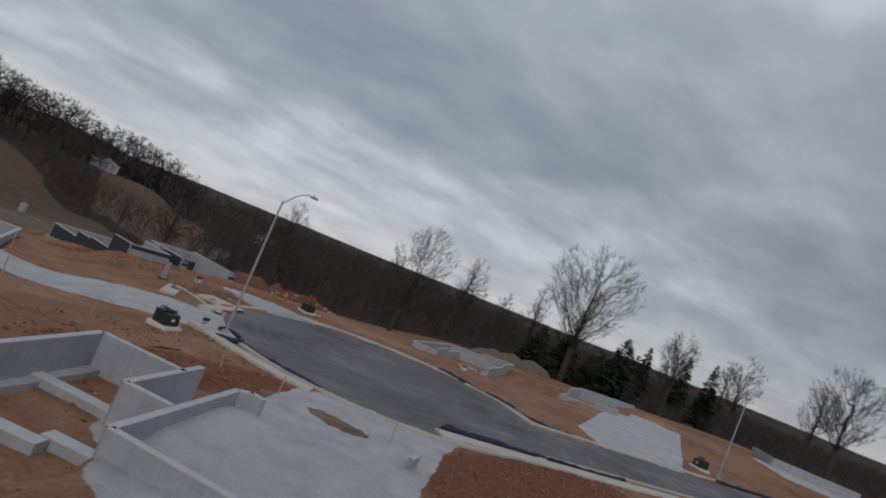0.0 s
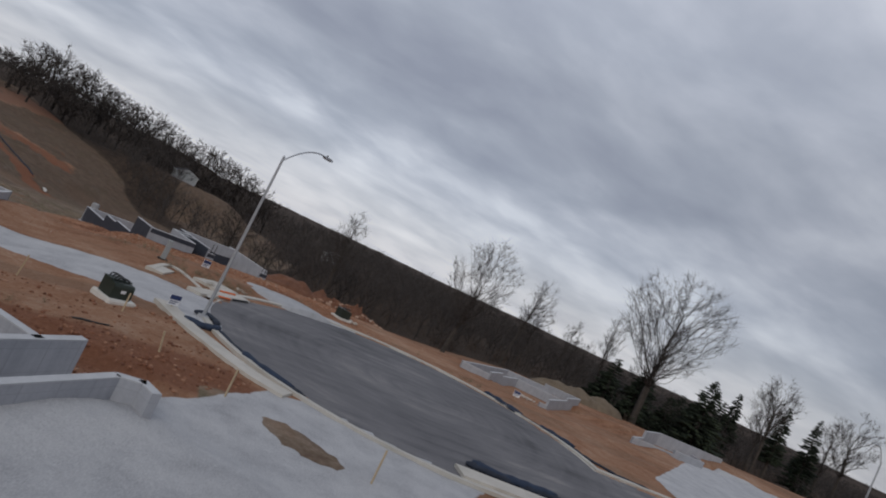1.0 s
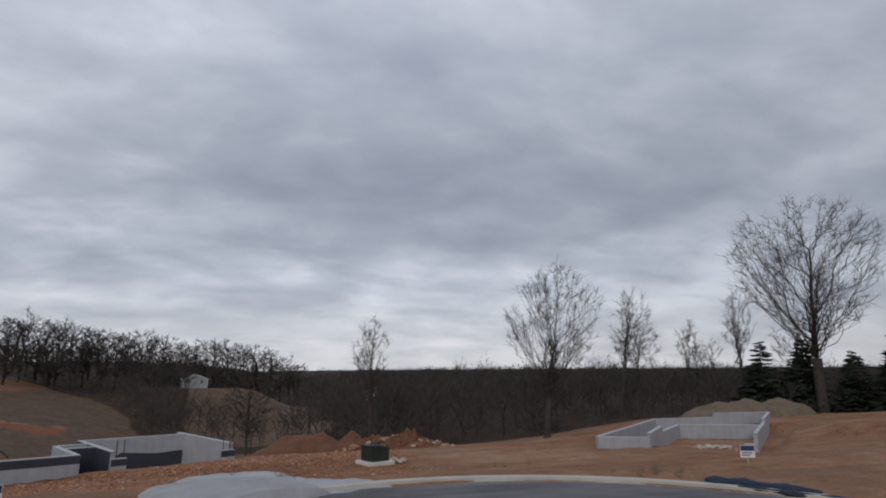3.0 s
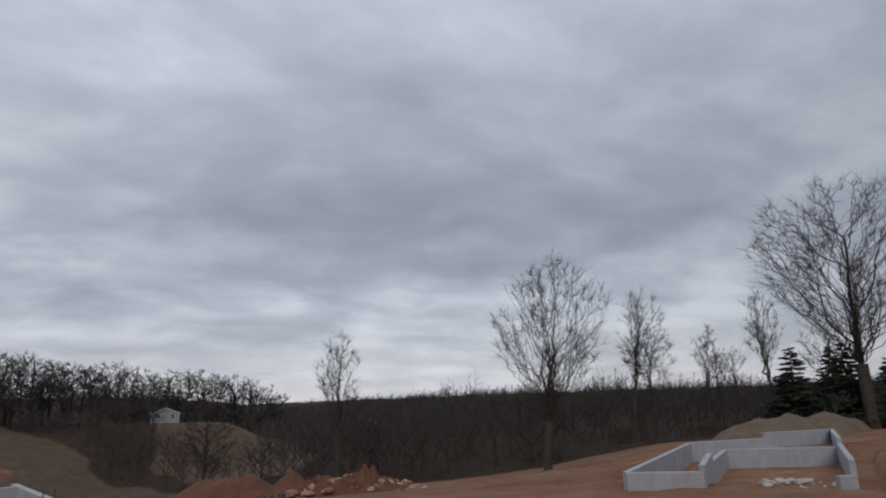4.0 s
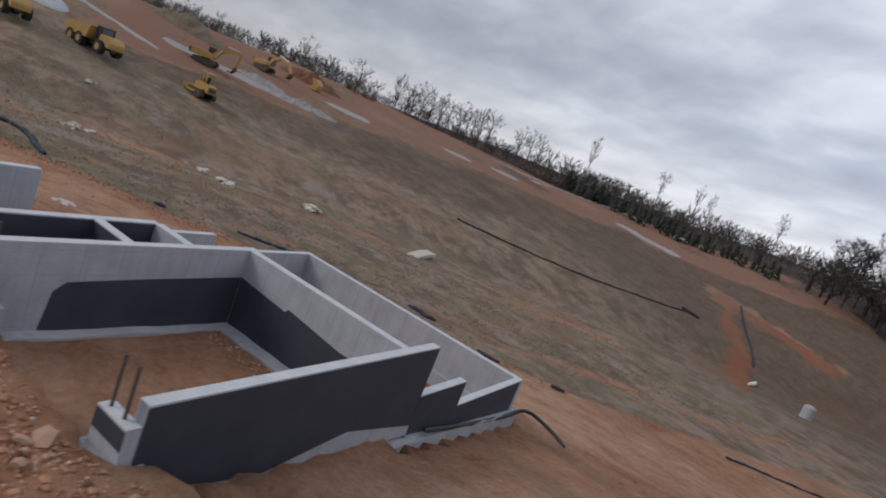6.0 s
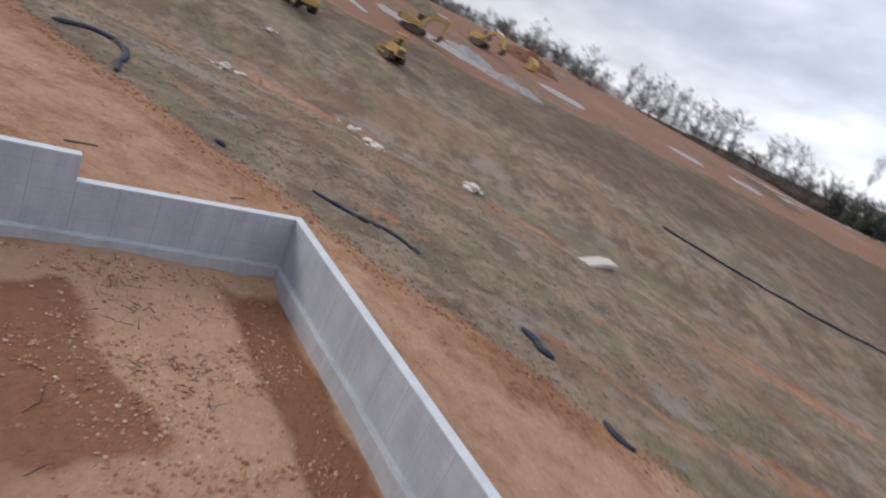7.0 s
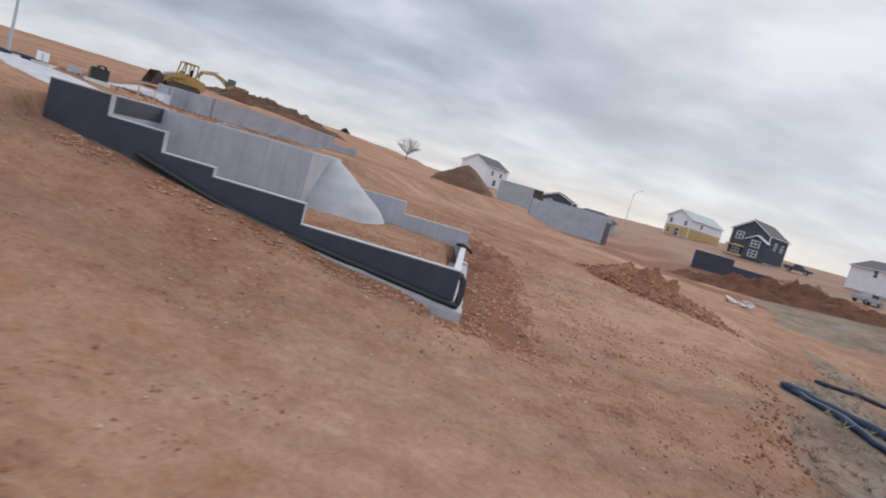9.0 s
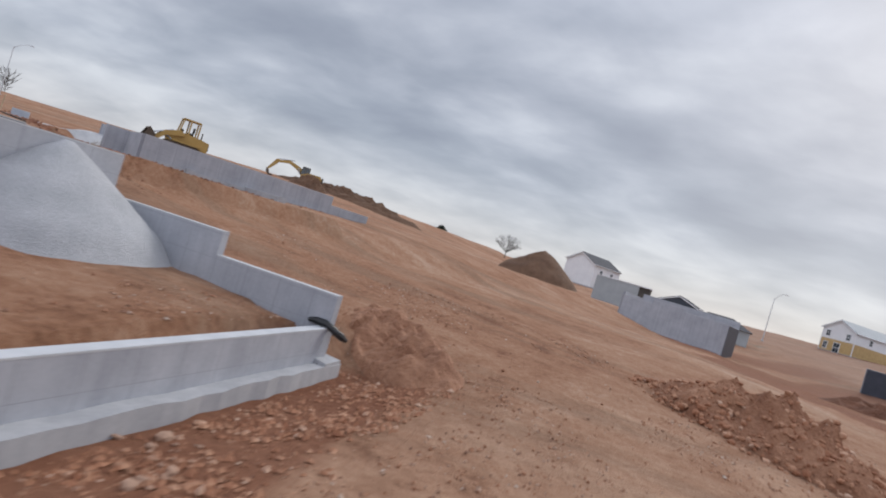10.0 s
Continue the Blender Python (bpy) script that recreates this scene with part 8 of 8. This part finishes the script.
def excavator(x, y, turn, label, group="", k=1.0, house_turn=0.0, reach=None):
    t = thing("excavator", pose(x, y, ground_z(x, y) + 0.06, 0, 0, turn) @ Matrix.Scale(k, 4), label, "excavator", group)
    for s in (-1, 1):
        track(t, s * 1.05, 4.0, 0.9, 0.55)
    bm = boxes((-0.9, -0.8, 0.3, 0.9, 0.8, 0.85), bevel=0.08)
    cyl(bm, (0, 0, 0.85), (0, 0, 1.1), 0.7, seg=20)
    part("undercarriage", bm, "machine_grey", t)
    bm = bmesh.new()
    prism(bm, [(-2.4, 1.1), (1.3, 1.1), (1.3, 1.6), (0.2, 2.15), (-2.2, 2.15), (-2.45, 1.7)], -1.3, 1.3, 0.06)
    part("body", bm, "yellow", t)
    part("counterweight", boxes((-2.75, -1.25, 1.15, -2.42, 1.25, 2.05), bevel=0.1), "machine_grey", t)
    cab(t, -0.1, 1.4, 0.35, 1.3, 1.62, 3.05, 0.25, "machine_grey")
    r = reach or [(0.9, 1.6), (1.9, 2.9), (4.0, 3.6), (6.2, 3.0), (7.4, 1.2)]
    bm = bmesh.new()
    wv = 0.32
    prism(bm, [(r[0][0] - 0.25, r[0][1]), (r[1][0] - 0.3, r[1][1] + 0.1), (r[1][0] + 0.5, r[1][1] + 0.45), (r[2][0], r[2][1] + 0.2), (r[3][0] + 0.1, r[3][1] + 0.12), (r[3][0], r[3][1] - 0.2), (r[2][0], r[2][1] - 0.35), (r[1][0] + 0.6, r[1][1] - 0.25), (r[0][0] + 0.3, r[0][1] - 0.1)], -wv, wv, 0.03)
    part("boom", bm, "yellow", t)
    bm = bmesh.new()
    prism(bm, [(r[3][0] - 0.35, r[3][1] + 0.45), (r[3][0] + 0.25, r[3][1] + 0.25), (r[4][0] + 0.18, r[4][1]), (r[4][0] - 0.12, r[4][1] - 0.12), (r[3][0] - 0.2, r[3][1] - 0.35)], -0.22, 0.22, 0.02)
    part("stick", bm, "yellow", t)
    bm = bmesh.new()
    cyl(bm, (1.5, 0.4, 1.6), (r[1][0] + 0.3, 0.36, r[1][1]), 0.1, seg=8)
    cyl(bm, (1.5, -0.4, 1.6), (r[1][0] + 0.3, -0.36, r[1][1]), 0.1, seg=8)
    cyl(bm, (r[2][0] - 0.8, 0, r[2][1] + 0.4), (r[3][0] - 0.3, 0, r[3][1] + 0.45), 0.1, seg=8)
    part("cylinder", bm, "steel", t)
    bx, bz = r[4]
    bm = bmesh.new()
    prism(bm, [(bx + 0.25, bz + 0.05), (bx + 0.2, bz - 0.6), (bx - 0.35, bz - 1.15), (bx - 1.05, bz - 1.0), (bx - 1.0, bz - 0.85), (bx - 0.4, bz - 0.9), (bx - 0.15, bz - 0.2)], -0.6, 0.6, 0.02)
    part("bucket", bm, "track", t, "worn brown steel bucket")
    return t


def wheel(parent, x, y, r, w):
    bm = bmesh.new()
    cyl(bm, (x, y - w / 2, r), (x, y + w / 2, r), r, seg=18)
    tyre = part("wheel", bm, "rubber", parent)
    bm = bmesh.new()
    cyl(bm, (x, y - w / 2 - 0.02, r), (x, y + w / 2 + 0.02, r), r * 0.5, seg=14)
    part("rim", bm, "yellow" if r > 0.6 else "steel", tyre)


def dump_truck(x, y, turn, label):
    t = thing("dump_truck", pose(x, y, ground_z(x, y) + 0.02, 0, 0, turn), label, "dump truck", "articulated dump trucks")
    for wx in (3.0, -1.2, -3.1):
        for s in (-1, 1):
            wheel(t, wx, s * 1.15, 0.85, 0.7)
    part("chassis", boxes((-4.2, -0.5, 0.7, 4.2, 0.5, 1.2), bevel=0.05), "machine_grey", t)
    bm = bmesh.new()
    prism(bm, [(2.2, 1.1), (4.6, 1.0), (4.7, 1.7), (4.2, 2.3), (2.4, 2.4)], -1.05, 1.05, 0.08)
    part("hood", bm, "yellow", t)
    cab(t, 1.1, 2.6, -0.8, 0.8, 1.6, 3.3, 0.25, "machine_grey")
    bm = bmesh.new()
    prism(bm, [(-4.9, 1.9), (-3.6, 1.3), (0.2, 1.3), (0.6, 1.9), (0.9, 3.0), (0.7, 3.0), (0.2, 2.0), (-3.4, 1.5), (-4.9, 2.1)], -1.4, 1.4)
    bed = part("dump_body", bm, "yellow", t)
    for s in (-1, 1):
        bm = bmesh.new()
        prism(bm, [(-4.9, 1.95), (-3.6, 1.35), (0.2, 1.35), (0.8, 2.9), (0.5, 2.9), (-4.0, 2.7)], s * 1.42 - 0.05, s * 1.42 + 0.05)
        part("side", bm, "yellow", bed)
    return t


def pickup(x, y, turn, mat, label):
    t = thing("pickup_truck", pose(x, y, ground_z(x, y) + 0.02, 0, 0, turn), label, "pickup truck", "parked trucks")
    for wx in (1.7, -1.7):
        for s in (-1, 1):
            wheel(t, wx, s * 0.85, 0.4, 0.26)
    bm = bmesh.new()
    prism(bm, [(-2.8, 0.5), (2.8, 0.5), (2.85, 1.0), (1.3, 1.15), (0.7, 1.8), (-0.7, 1.85), (-0.95, 1.2), (-2.8, 1.15)], -0.95, 0.95, 0.06)
    b = part("body", bm, mat, t)
    bm = bmesh.new()
    prism(bm, [(1.1, 1.2), (0.68, 1.72), (-0.65, 1.74), (-0.8, 1.22)], -0.97, 0.97)
    part("window", bm, "glass", b)
    part("bumper", boxes((2.8, -0.9, 0.45, 2.95, 0.9, 0.7), bevel=0.03), "steel", b)


crawler_loader(-9.0, 8.8, 47, "yellow crawler loader with a brown bucket, parked on the clay", k=0.92)
excavator(6.4, -46.2, 25, "yellow excavator with its arm arched over a soil heap", reach=[(0.9, 1.5), (1.7, 2.5), (3.7, 3.2), (5.8, 2.7), (7.0, 1.0)])
dump_truck(-93.0, 58.5, 20, "yellow articulated dump truck parked on the far slope")
dump_truck(-91.0, 68.0, 30, "yellow articulated dump truck parked on the far slope")
crawler_loader(-90.0, 81.7, 200, "yellow bulldozer parked on the far grass slope", bucket=False, k=1.05)
FAR_X = "yellow excavator at work height on the far haul road"
excavator(-112.0, 84.6, 62, FAR_X, "far excavators", reach=[(0.9, 1.7), (2.0, 3.1), (3.8, 3.7), (5.4, 3.5), (5.0, 1.2)])
excavator(-131.0, 99.0, 30, FAR_X, "far excavators")
t = thing("excavator_bucket", pose(-133, 111, ground_z(-133, 111), 0, 0, 40), "spare yellow digger bucket lying on the far slope", "bucket")
part("shell", prism(bmesh.new(), [(-1.4, 0), (1.2, 0), (1.5, 1.2), (0.6, 2.3), (-0.4, 2.4), (0.2, 1.0), (-1.3, 0.3)], -1.2, 1.2, 0.05), "yellow", t)
pickup(-105.5, -24.0, 200, "grey_panel", "grey pickup truck parked before the white house")
pickup(-108.5, -17.5, 205, "white_paint", "white pickup truck parked on bare earth")
pickup(-116.0, -61.5, 140, "slate_paint", "dark pickup truck parked beside the white house")
pickup(-112.0, 57.0, 60, "white_paint", "white pickup truck parked on the far haul road")


def toilet(x, y):
    t = thing("portable_toilet", pose(x, y, ground_z(x, y), 0, 0, 30), "teal and white portable toilet on the bare slope", "portable toilet")
    part("body", boxes((-0.55, -0.55, 0, 0.55, 0.55, 2.05), bevel=0.04), "teal", t)
    bm = bmesh.new()
    prism(bm, [(-0.6, 2.05), (0.6, 2.05), (0.45, 2.3), (-0.45, 2.3)], -0.6, 0.6, 0.03)
    part("roof", bm, "whitebar", t)
    part("door", boxes((-0.35, -0.58, 0.12, 0.35, -0.552, 1.9), bevel=0.01), "whitebar", t)


toilet(-111.0, 1.0)


def fence(x, y, turn, n):
    t = thing("safety_fence", pose(x, y, ground_z(x, y), 0, 0, turn), "sagging orange plastic safety fence", "fence")
    for k in range(n + 1):
        part("post", boxes((k * 1.5 - 0.03, -0.03, -0.2, k * 1.5 + 0.03, 0.03, 1.2)), "wood", t)
    for j in range(4):
        part("strap", boxes((0, -0.045, 0.15 + j * 0.24, n * 1.5, -0.032, 0.29 + j * 0.24)), "orange", t)


fence(-112, -6, 30, 4)
